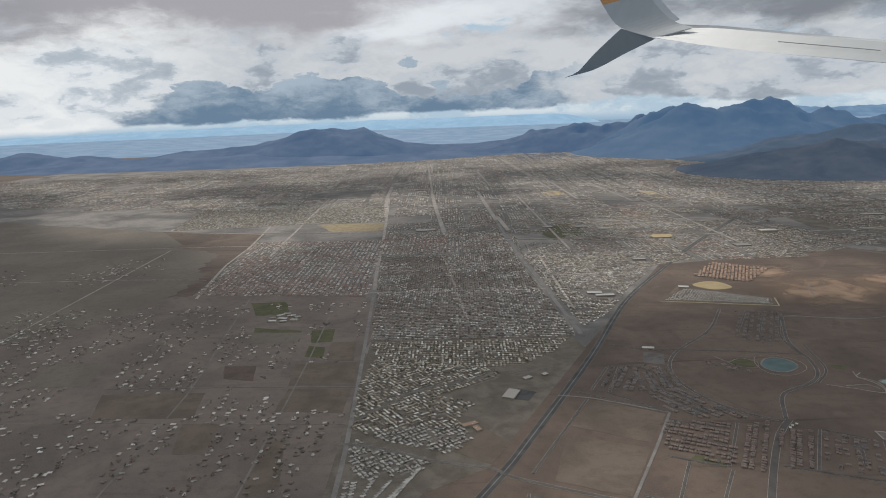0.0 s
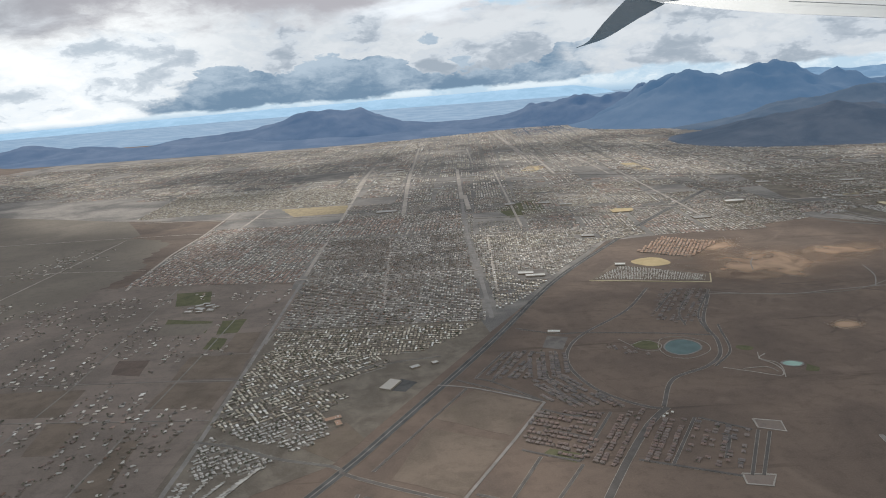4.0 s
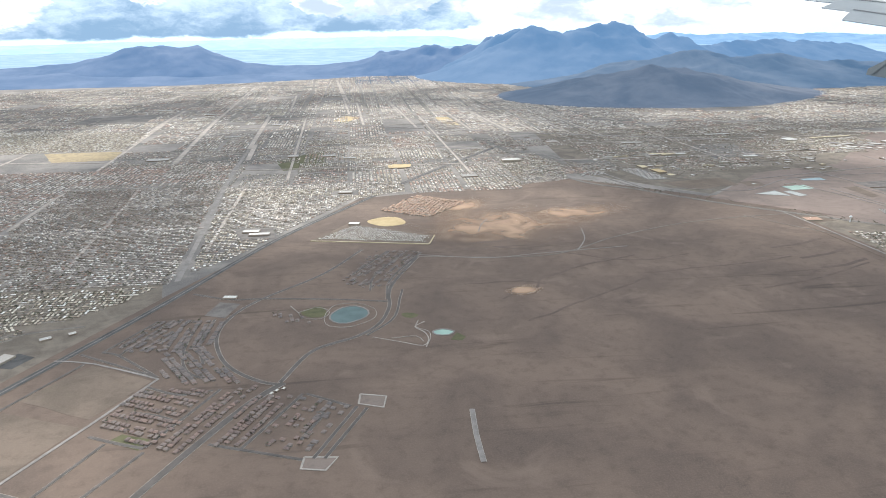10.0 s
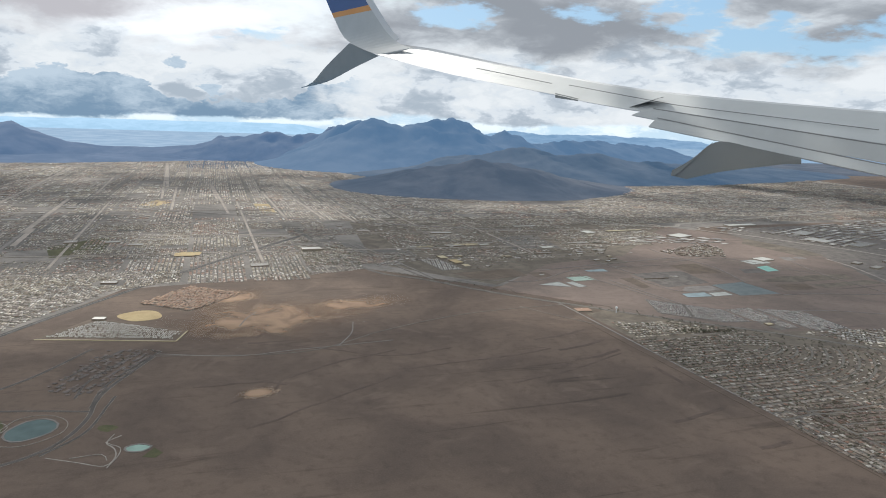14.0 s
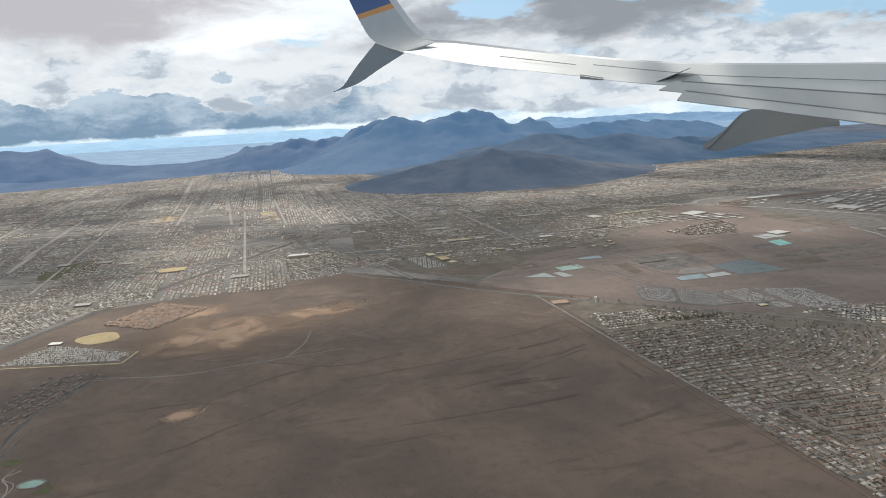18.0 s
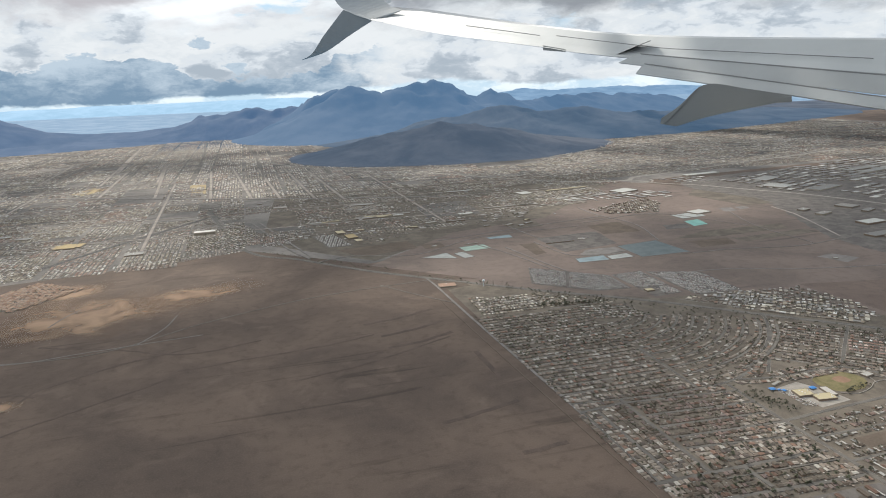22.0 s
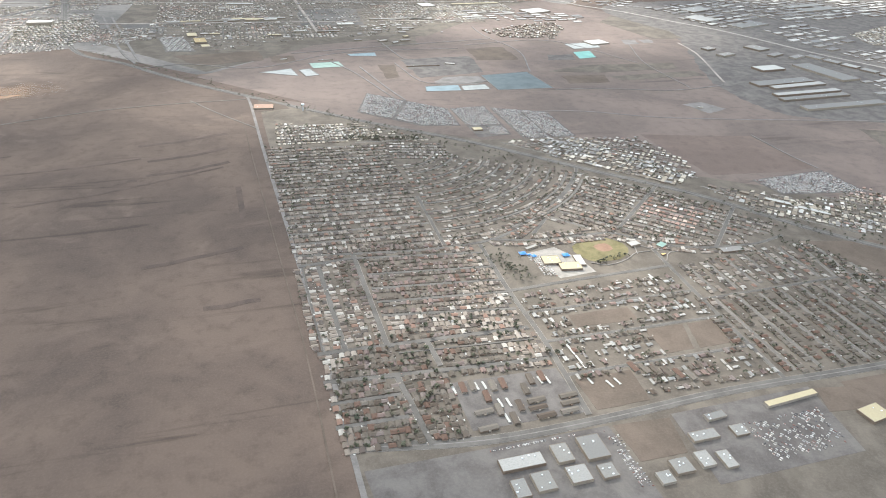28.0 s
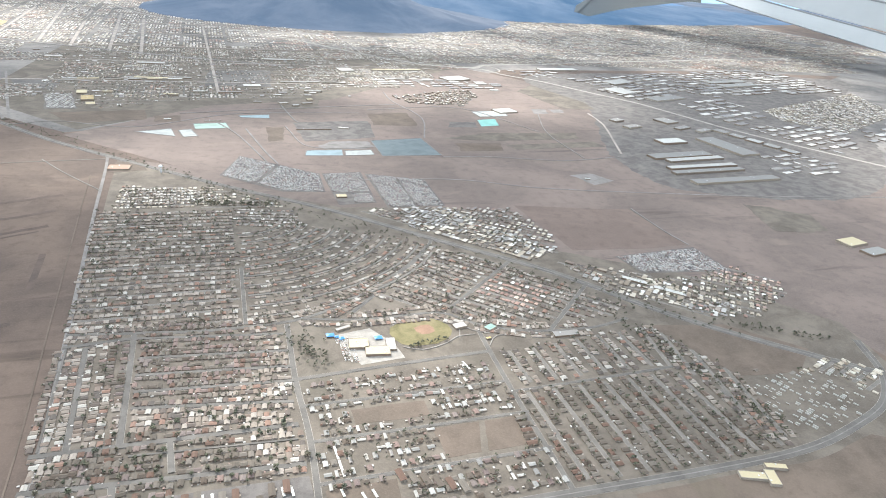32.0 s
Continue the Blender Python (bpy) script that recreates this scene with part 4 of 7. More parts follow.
# ---- plan: open ground ----
blot("ground_fields", [(-6500, 6000), (-2450, 5780), (-1850, 4900), (-1800, 4250), (-2100, 3500), (-2700, 3400), (-5200, 3600)], "field", "dull olive-brown open fields", wobble=60)
blot("ground_fields_far", [(-16000, 11500), (-8500, 9500), (-3000, 6900), (-2350, 5900), (-2600, 5000), (-5000, 3300), (-9000, 2500), (-16000, 2500)], "field", "dull olive-brown open fields", wobble=0, smooth=False, z=0.05)
blot("ground_scrub_west", [(-2600, 3300), (-1800, 4150), (-560, 4030), (-400, 3000), (-390, 800), (-3000, 800)], "scrub", "brown scrub land with scattered houses", wobble=40, z=0.2)
blot("ground_gold_field", [(-1323, 6760), (-640, 6760), (-585, 6330), (-1075, 6300)], "stubble", "dull golden dry grass field", wobble=14, smooth=False)
blot("ground_school_grass", [(-1060, 3500), (-790, 3430), (-770, 3260), (-1015, 3285)], "green", "dull green sports field", wobble=5, smooth=False, z=0.4)
blot("ground_city", [(-9000, 9300), (-3000, 6700), (-1720, 6300), (-1650, 4180), (-520, 4080), (-410, 1700), (-120, 1900), (100, 2000), (640, 3050), (1480, 4630), (2400, 4800), (3000, 4960), (3700, 4300), (5200, 4700), (7000, 6400), (9500, 6600), (11200, 6500), (14700, 8700), (14700, 13200), (4500, 17000), (-2000, 16500), (-8000, 14000)], "plain", "grey-brown dirt of the built-up plain", wobble=0, smooth=False, z=0.15)
blot("ground_trailer_park", [(-405, 1300), (-100, 1850), (110, 1990), (640, 3040), (600, 3215), (-400, 3225)], "yard", "grey-brown dirt of the trailer park", wobble=0, smooth=False, z=0.3)
blot("ground_salvage_yard", [(4428, 3552), (4533, 3845), (4872, 3540), (4860, 3290), (4680, 3315)], "tarmac", "grey dusty ground of a salvage yard", wobble=0, smooth=False, z=0.4)
blot("ground_salvage_yard_3", [(4882, 3540), (5068, 3550), (5052, 3140), (4890, 3130)], "tarmac", "grey dusty ground of a salvage yard", wobble=0, smooth=False, z=0.4)
blot("ground_salvage_yard_4", [(5082, 3525), (5345, 3415), (5335, 3070), (5085, 3080)], "tarmac", "grey dusty ground of a salvage yard", wobble=0, smooth=False, z=0.4)
blot("ground_salvage_yard_2", [(5815, 2485), (6190, 2515), (6200, 2290), (5840, 2340)], "tarmac", "grey dusty ground of a salvage yard", wobble=0, smooth=False, z=0.4)
blot("ground_works_yard", [(4050, 1405), (4580, 1400), (4590, 1200), (4070, 1200)], "tarmac", "grey paved yard round the warehouses", wobble=0, smooth=False, z=0.4)
blot("ground_works_yard_2", [(4735, 1398), (5110, 1400), (5080, 1200), (4720, 1200)], "tarmac", "grey paved truck yard", wobble=0, smooth=False, z=0.4)
blot("ground_van_lot", [(5725, 1700), (6060, 1680), (6020, 1560), (5930, 1490), (5710, 1480)], "yard", "grey caravan lot", wobble=0, smooth=False, z=0.45)
blot("ground_tract", [(3990, 3850), (4420, 3420), (4900, 3100), (5330, 3060), (5620, 2560), (6000, 2300), (6300, 1900), (6200, 1500), (5700, 1100), (4050, 1000), (4015, 2288)], "yard", "grey-brown dirt of the school district", wobble=6, smooth=False, z=0.2)
blot("ground_flats", [(3700, 4250), (4300, 3650), (4900, 3480), (5400, 3450), (6300, 3150), (6650, 3150), (6600, 3750), (7050, 4850), (7150, 5600), (6600, 6500), (5200, 5100), (4400, 4900)], "flats", "grey-brown flats round the settling ponds", wobble=0, smooth=False, z=0.25)
blot("ground_bare_east", [(3950, 3870), (4300, 3680), (4900, 3510), (5400, 3480), (6300, 3190), (6650, 3180), (7900, 3130), (8200, 2000), (6300, 1500), (6250, 1900), (5620, 2560), (5330, 3060), (4900, 3098), (4660, 3260), (4415, 3425)], "flats", "grey-brown bare land by the railway", wobble=0, smooth=False, z=0.12)
blot("ground_far_east", [(7850, 3100), (9900, 5150), (10800, 6250), (14700, 8700), (18000, 8700), (18000, 1500), (8600, 1500)], "plain", "grey-brown dirt of the far eastern town", wobble=0, smooth=False, z=0.08)
blot("ground_belt", [(3100, 5100), (3750, 4350), (4400, 4850), (5200, 5050), (6700, 6450), (6000, 7300), (3300, 7300)], "yard", "dark grey-brown ground of a business district", wobble=0, smooth=False, z=0.22)
blot("ground_industry", [(6550, 3700), (6700, 3100), (7900, 3100), (9900, 5200), (10800, 6300), (7300, 6200), (7050, 4900)], "tarmac", "grey-brown industrial ground", wobble=30, z=0.25)
# Real pale sand, brightened further to stand in for the sun patch there.
drift("ground_sand", 2240, 3880, 560, 430, 10, "sand_soft", "pale orange blown sand")
drift("ground_sand_drift", 2050, 4330, 330, 200, 30, "sand_soft", "thin pale blown sand", z=0.5)
drift("ground_sand_tail", 2750, 4050, 420, 190, 20, "sand_soft", "thin pale blown sand", z=0.7)
drift("ground_sand_pit", 2140, 2905, 110, 60, 10, "sand_soft", "pale sand below a cut bank")
blot("ground_graded_west", [(310, 1900), (520, 1800), (660, 2080), (400, 2200)], "lot", "bare graded lot", wobble=4, smooth=False)
blot("ground_graded_north", [(420, 2260), (670, 2120), (790, 2330), (560, 2465)], "lot", "bare graded lot", wobble=4, smooth=False)
blot("ground_gold_yard", [(1515, 4070), (1600, 4140), (1700, 4120), (1725, 3990), (1600, 3960)], "straw", "golden dry grass oval", wobble=5, z=0.45)
blot("ground_trail_yard", [(1212, 3760), (1821, 3600), (1870, 3745), (1600, 3930), (1412, 4050)], "lot", "dusty vehicle storage yard", wobble=4, smooth=False)
blot("ground_arc_field", [(1140, 2310), (1280, 2480), (1420, 2580), (1330, 2680), (1180, 2720), (1040, 2820), (990, 2680), (1035, 2480)], "desert", "bare graded field inside a curving street", wobble=4)
blot("ground_dry_pond", [(1225, 2812), (1300, 2858), (1330, 2770), (1272, 2752)], "green", "drained grassy basin", wobble=3, z=0.5)
blot("ground_playa", [(-500, 20200), (300, 20350), (1300, 20400), (1400, 20900), (200, 21000), (-500, 20700)], "playa", "bright white distant salt flat", wobble=80)
blot("ground_brown_field", [(5640, 3040), (5680, 2560), (5990, 2530), (6170, 2540), (6160, 2930), (5960, 2965)], "red_field", "bare reddish-brown field", wobble=6, smooth=False, z=0.35)
blot("ground_empty_lot", [(5640, 2010), (5890, 1965), (6060, 1790), (5930, 1690), (5740, 1715)], "lot", "bare brown lot", wobble=6, smooth=False, z=0.5)
blot("ground_court", [(4292, 1612), (4552, 1605), (4558, 1450), (4292, 1456)], "tarmac", "dark paved ground of the apartment courts", wobble=0, smooth=False, z=0.47)
blot("ground_south_lot", [(5200, 1395), (5700, 1392), (5900, 1430), (6100, 1300), (5900, 900), (5200, 900)], "lot", "bare brown land south of the boulevard", wobble=8, smooth=False, z=0.42)
blot("ground_empty_lot_6", [(4677, 1797), (4856, 1796), (4856, 1740), (4676, 1742)], "lot", "bare brown lot", wobble=3, smooth=False, z=0.5)
blot("ground_empty_lot_2", [(4845, 1690), (4960, 1690), (4930, 1590), (4850, 1590)], "lot", "bare brown lot", wobble=3, smooth=False, z=0.5)
blot("ground_empty_lot_3", [(4975, 1690), (5075, 1690), (5068, 1590), (4945, 1590)], "lot", "bare brown lot", wobble=3, smooth=False, z=0.5)
blot("ground_empty_lot_4", [(4578, 1555), (4725, 1555), (4715, 1450), (4580, 1450)], "lot", "bare reddish lot", wobble=3, smooth=False, z=0.5)
blot("ground_empty_lot_5", [(4590, 1398), (4725, 1390), (4705, 1290), (4596, 1292)], "lot", "bare reddish lot", wobble=3, smooth=False, z=0.5)
blot("ground_school_yard", [(4690, 2130), (4800, 2150), (4850, 2060), (4860, 1985), (4740, 1975)], "concrete", "pale concrete school yard", wobble=2, smooth=False, z=0.5)
blot("ground_school_field", [(4858, 2140), (4985, 2178), (5035, 2095), (4970, 2035), (4868, 2050)], "turf", "dull green school ballfield", wobble=6, z=0.5)
blot("ground_infield", [(4925, 2128), (4972, 2138), (4980, 2098), (4938, 2088)], "infield", "red dirt infield", wobble=4, z=0.8)
blot("ground_south_grass", [(5120, 1392), (5370, 1350), (5300, 1290), (5095, 1316)], "lot", "dusty bare lot", wobble=4, smooth=False, z=0.5)
BERMS = [[(3495, 3266), (3667, 3299), (3837, 3362)], [(3541, 3100), (3686, 3129), (3838, 3190)], [(3546, 2960), (3702, 2986), (3838, 3040)], [(3863, 2799), (3871, 2544)], [(3438, 2900), (3517, 2925)], [(3579, 2285), (3709, 2312), (3862, 2351)], [(3748, 2040), (3895, 2056)]]
GULLIES = [[(2699, 2951), (2469, 2814), (2332, 2741), (2199, 2653), (2092, 2601)], [(1912, 3010), (2064, 3013), (2193, 3013)], [(2041, 2821), (2095, 2867)], [(2568, 3199), (2407, 3114), (2259, 3019), (2211, 2914)], [(2788, 3264), (2633, 3214), (2480, 3166)]]
for pts in (*BERMS, *GULLIES, [(2734, 3028), (3066, 3055), (3300, 3080), (3516, 3130)], [(3158, 2771), (3350, 2815), (3513, 2865), (3816, 2997)], [(2137, 3500), (2450, 3360), (2758, 3195), (3050, 3240)], [(2040, 3020), (2120, 3012), (2200, 3000), (2260, 2960)]):
    at = curve(pts, 25.0)
    at = at + np.array([[0, 9 * noise.noise(Vector((x / 60, y / 60, 5)))] for x, y in at])
    LAID.append("wash")
    rise = 0.3 + 0.02 * LAID.count("wash")
    v, q = ribbon(at, -10, 10, rise) if pts in BERMS else ribbon(at, -5, 6, rise)
    structure(put("ground_wash", mesh_of("ground_wash", v, q, mats=[M["wash"]])), "dark eroded wash in the desert", "wash")


# ---- plan: water ----
def basin(name, poly, mat, label, smooth=False):
    ob = blot(name, poly, mat, label, "water", 0.55, 1.0, smooth)
    edge = curve(poly, 25.0, True) if smooth else np.array(poly + poly[:1], float)
    edge = np.concatenate([edge, edge[:1]]) if smooth else edge
    v, q = ribbon(edge, -3, 4, 1.6, 1.5)
    put("bank", mesh_of("bank", v, q, mats=[M["shoulder"]]), parent=ob)
    return ob


for pts, wide in (([(1216, 2808), (1289, 2847), (1339, 2798), (1308, 2735), (1240, 2753), (1216, 2808)], 3), ([(1325, 2790), (1360, 2860), (1445, 2868), (1515, 2800), (1510, 2710), (1420, 2645), (1340, 2665), (1320, 2730), (1325, 2790)], 3), ([(1678, 2665), (1664, 2605), (1706, 2563), (1707, 2506), (1684, 2436)], 4), ([(1569, 2524), (1657, 2529), (1679, 2483)], 4), ([(1180, 2880), (1216, 2808)], 4)):
    road("road_park_path", pts, wide * 0.7, "kerb", "pale curving park path")
blot("ground_pool_lot", [(1808, 2537), (1836, 2497), (1816, 2469), (1778, 2483)], "green", "dark green mound by the park pool", wobble=1, smooth=False, z=0.46)
blot("ground_park_mound", [(1617, 2723), (1636, 2747), (1683, 2718), (1652, 2690)], "green", "dark green mound in the small park", wobble=6, z=0.46)
blot("ground_gate_lot", [(889, 2966), (975, 2935), (935, 2800), (852, 2836)], "tarmac", "dark tarmac lot at the gate store", wobble=1, smooth=False, z=0.46)
blot("ground_warehouse_lot", [(270, 2600), (340, 2560), (300, 2480), (235, 2500)], "asphalt", "dark tarmac lot beside the warehouse", wobble=1, smooth=False, z=0.46)
blot("ground_clubhouse_lot", [(-12, 2104), (111, 2263), (194, 2144), (119, 2009)], "lot", "bare brown lot round the clubhouse", wobble=4, smooth=False, z=0.46)
for n, (mat, label, pts) in enumerate((("wash", "dark ploughed plot", [(-1051, 2952), (-901, 2940), (-867, 2765), (-1009, 2796)]), ("lot", "bare reddish plot", [(-723, 2950), (-438, 2951), (-421, 2700), (-699, 2703)]), ("lot", "bare reddish plot", [(-690, 2670), (-423, 2660), (-428, 2420), (-700, 2450)]), ("field", "dull olive plot", [(-1052, 3423), (-769, 3399), (-782, 3240), (-1013, 3250)]),
                                       ("green", "dark green plot", [(-740, 3427), (-612, 3440), (-600, 3240), (-700, 3230)]), ("green", "dull green plot", [(-705, 3190), (-617, 3163), (-612, 3020), (-698, 3040)]), ("lot", "bare reddish plot", [(-600, 3230), (-473, 3225), (-455, 2965), (-590, 2990)]), ("lot", "bare brown plot", [(-1479, 2665), (-1040, 2655), (-1005, 2420), (-1413, 2430)]),
                                       ("lot", "bare brown plot", [(-1028, 2368), (-880, 2370), (-870, 2132), (-977, 2138)]), ("lot", "bare brown plot", [(-665, 2202), (-600, 2220), (-545, 1859), (-660, 1865)]), ("field", "dull olive plot", [(-1900, 3050), (-1640, 3040), (-1600, 2760), (-1880, 2760)]))):
    blot("ground_plot", pts, mat, label + " of scrub land", wobble=5, smooth=False, z=0.33)
basin("water_lake", [(1340, 2760), (1385, 2830), (1445, 2840), (1490, 2790), (1480, 2725), (1405, 2678), (1355, 2700)], "pond", "grey-green round subdivision lake", True)
basin("water_park_pool", [(1722, 2560), (1760, 2575), (1800, 2550), (1775, 2520), (1730, 2530)], "basin_green", "small green park pool", True)
basin("water_settling_pond", [(4027, 4300), (4205, 4360), (4228, 4205)], "basin_pale", "pale settling pond")
basin("water_settling_pond_2", [(4240, 4325), (4306, 4345), (4341, 4206), (4268, 4190)], "basin_pale", "grey-green settling pond")
basin("water_settling_pond_3", [(4313, 4462), (4490, 4482), (4505, 4362), (4325, 4348)], "basin_milky", "milky green settling pond")
basin("water_settling_pond_4", [(4566, 4650), (4745, 4672), (4738, 4580), (4578, 4600)], "basin_sky", "light blue settling pond")
basin("water_settling_pond_5", [(4862, 3915), (5048, 3921), (5035, 3815), (4845, 3826)], "basin_sky", "blue-grey settling pond")
basin("water_settling_pond_6", [(5058, 3900), (5200, 3910), (5200, 3820), (5048, 3815)], "basin_pale", "dry pale settling pond")
basin("water_reservoir", [(5236, 4085), (5536, 4122), (5556, 3790), (5235, 3796)], "basin_blue", "large grey-blue reservoir")
basin("water_settling_pond_7", [(6038, 4540), (6175, 4562), (6135, 4390), (6003, 4370)], "basin_teal", "bright teal green settling pond")
basin("water_settling_pond_8", [(6080, 4760), (6330, 4800), (6300, 4640), (6090, 4620)], "basin_pale", "pale settling pond")


# ---- tracks, plots and works on the flats ----
for pts, wide in (([(4439, 4498), (4546, 4206), (4671, 3640)], 9), ([(4830, 5020), (4876, 4560), (4904, 4484)], 9), ([(4810, 4400), (4825, 4274), (4875, 4001), (5062, 3940), (5236, 3965)], 8), ([(4590, 4347), (4657, 3914), (4700, 3700)], 10), ([(5376, 4808), (6019, 4864), (6341, 4235)], 8), ([(5551, 3760), (5815, 3744), (6209, 3653), (6581, 3697)], 9), ([(6172, 2941), (6170, 2687), (6185, 2534)], 7), ([(5614, 5354), (5607, 5045), (5680, 4600), (5560, 4125)], 9), ([(3420, 4459), (3650, 4520), (4027, 4400), (4560, 4690), (5300, 4720)], 8), ([(4240, 4700), (4900, 4840), (5600, 4960)], 10), ([(6550, 4700), (6380, 4200), (6350, 3680)], 7)):
    road("road_flats_track", pts, wide, "shoulder", "pale dirt track across the flats")
# Flat plots, some paler and some darker than the flats.
for mat, label, pts in (("tarmac", "grey stony plot", [(4857, 4480), (5320, 4520), (5280, 4150), (4880, 4080)]), ("lot", "bare reddish plot", [(4700, 4379), (4800, 4377), (4770, 4113), (4690, 4086)]), ("lot", "dark ploughed plot", [(4100, 4640), (4240, 4640), (4250, 4510), (4116, 4511)]), ("shoulder", "pale spoil ground", [(4939, 4000), (5021, 4084), (5213, 4076), (5232, 3975), (5180, 3930), (4960, 3935)]),
                        ("tarmac", "grey fenced plot", [(5838, 4483), (6000, 4482), (5984, 4357), (5781, 4361)]), ("shoulder", "pale paved plot", [(6564, 4838), (6681, 4840), (6645, 4710), (6532, 4709)]), ("shoulder", "pale paved plot", [(6695, 4841), (6799, 4842), (6771, 4732), (6684, 4731)]), ("yard", "dark damp plot", [(5666, 4109), (5959, 4220), (6573, 4203), (6531, 4078), (5988, 4048)]),
                        ("yard", "dark damp plot", [(6963, 5700), (7120, 5088), (7080, 4848), (6829, 4843), (6725, 5459)]), ("yard", "dark damp plot", [(6786, 2918), (6900, 2860), (7021, 2748), (6959, 2581), (6820, 2570), (6686, 2617)]), ("shoulder", "pale dusty clearing", [(6114, 3411), (6241, 3430), (6319, 3308), (6174, 3258)]), ("lot", "bare reddish plot", [(5350, 4700), (5620, 4730), (5600, 4400), (5330, 4420)]),
                        ("yard", "grey works ground", [(4826, 5050), (5115, 5135), (5072, 4847), (4827, 4800)]), ("lot", "bare brown plot", [(3560, 4720), (4050, 4780), (4080, 4560), (3700, 4480)]), ("tarmac", "paved lorry park", [(3455, 5200), (3610, 5206), (3690, 4815), (3525, 4810)]), ("lot", "bare reddish yard", [(3985, 3775), (4089, 3792), (4127, 3648), (3990, 3630)]),
                        ("yard", "dark strip of damp soil", [(6000, 3960), (6600, 4010), (6620, 3900), (6020, 3870)]), ("lot", "bare reddish plot", [(5700, 4010), (5980, 4000), (5940, 3850), (5690, 3860)])):
    blot("ground_flats_plot", pts, mat, label + " on the flats", wobble=16, smooth=False, z=0.37)
# ---- houses ----
RNG = random.Random(7)
HOUSE = plain_house(15.5, 11.0, 2.5, 1.7)
SMALL = plain_house(14.0, 9.5, 2.6, 1.5)
HOUSE_HIP = plain_house(16, 12.5, 3.0, 2.3, 4.0)
TRAILER = plain_house(18, 8.0, 3.2, 0.9)
BLOCK = flat_house(24, 14, 4.2)


def tree_template(seed, height=7.0, spread=3.2, clumps=34, leaf=1.0):
    """A crown of many small ragged clumps round a few limbs."""
    rng = random.Random(seed)
    v, t = [], []
    for _ in range(clumps):
        a, e, r = rng.uniform(0, 6.28), rng.uniform(-0.5, 1.4), spread * rng.uniform(0.35, 1.0) ** 0.6
        c = Vector((r * math.cos(a) * math.cos(e), r * math.sin(a) * math.cos(e), height * 0.62 + r * 0.9 * math.sin(e)))
        s = leaf * rng.uniform(1.3, 2.3)
        tips = [c + s * Vector((rng.uniform(-1, 1), rng.uniform(-1, 1), rng.uniform(-0.8, 0.8))) for _ in range(4)]
        n = len(v)
        v += [tuple(p) for p in tips]
        t += [(n, n + 1, n + 2), (n, n + 2, n + 3), (n, n + 3, n + 1), (n + 1, n + 3, n + 2)][:4 if clumps > 20 else 3 if clumps > 10 else 2]
    return np.array(v), np.zeros((0, 4), int), np.array(t), np.zeros(0, int), np.zeros(len(t), int)


def trunk_template(height=7.0):
    bm = bmesh.new()
    bmesh.ops.create_cone(bm, cap_ends=True, segments=7, radius1=0.35 * K, radius2=0.16 * K, depth=height * 0.6 * K, matrix=Matrix.Translation((0, 0, height * 0.3 * K)))
    for a in (0.4, 2.5, 4.4):
        m = Matrix.Translation((0, 0, height * 0.42 * K)) @ Matrix.Rotation(a, 4, "Z") @ Matrix.Rotation(0.8, 4, "X") @ Matrix.Translation((0, 0, 1.3 * K))
        bmesh.ops.create_cone(bm, cap_ends=True, segments=5, radius1=0.15 * K, radius2=0.05 * K, depth=2.8 * K, matrix=m)
    me = bpy.data.meshes.new("trunk")
    bm.to_mesh(me)
    bm.free()
    me.materials.append(M["bark"])
    return me


TREE_SPOTS = []


def trees_beside(spots, share, spread=11.0):
    for x, y, *_ in spots:
        for _ in range(int(share) + (RNG.random() < share % 1)):
            TREE_SPOTS.append((x + RNG.uniform(-spread, spread), y + RNG.uniform(-spread, spread), 0, RNG.uniform(0, 360), RNG.uniform(0.8, 1.3) * RNG.choice((1.0, 1.0, 1.5))))


CLUTTER = []


def clutter_beside(spots, share):
    for x, y, _, turn, _ in spots:
        for _ in range(int(share) + (RNG.random() < share % 1)):
            CLUTTER.append((x + RNG.uniform(-12, 12), y + RNG.uniform(-12, 12), 0, turn + RNG.choice((0, 90)), RNG.uniform(0.5, 1.4)))


def district(poly, turn, pitch, lot, roof, label, keep=0.93, trees=0.5, holes=(), hip=False, clutter=0.0, template=None, setback=17.0, street="lane", width=10.0, take=None):
    """Streets and rows of houses over a polygon. take: a list that receives the places instead of building them."""
    spots, streets = rows_of_lots(poly, turn, pitch, lot, setback, keep, holes, rng=RNG)
    spots = clear_of_streets(spots) if len(spots) else spots
    if street:
        street_net("residential_streets", streets, width, street, "grey residential streets in parallel rows")
    trees_beside(spots, trees)
    clutter_beside(spots, clutter)
    if take is not None:
        take.extend(spots)
    elif len(spots):
        roofs = roof if isinstance(roof, tuple) else (roof,)
        if template is BLOCK:
            spots[:, 4] *= [RNG.uniform(0.55, 1.25) for _ in spots]
        tone = {}
        picks = np.array([tone.setdefault((x // 270, y // 190), RNG.randrange(len(roofs))) if RNG.random() < 0.8 else RNG.randrange(len(roofs)) for x, y in spots[:, :2]])
        for k, r in enumerate(roofs):
            scattered("house_rows", template or (HOUSE_HIP if hip else HOUSE), spots[picks == k], [M["wall_s"], M[r]], label, "houses")


NEAR = []


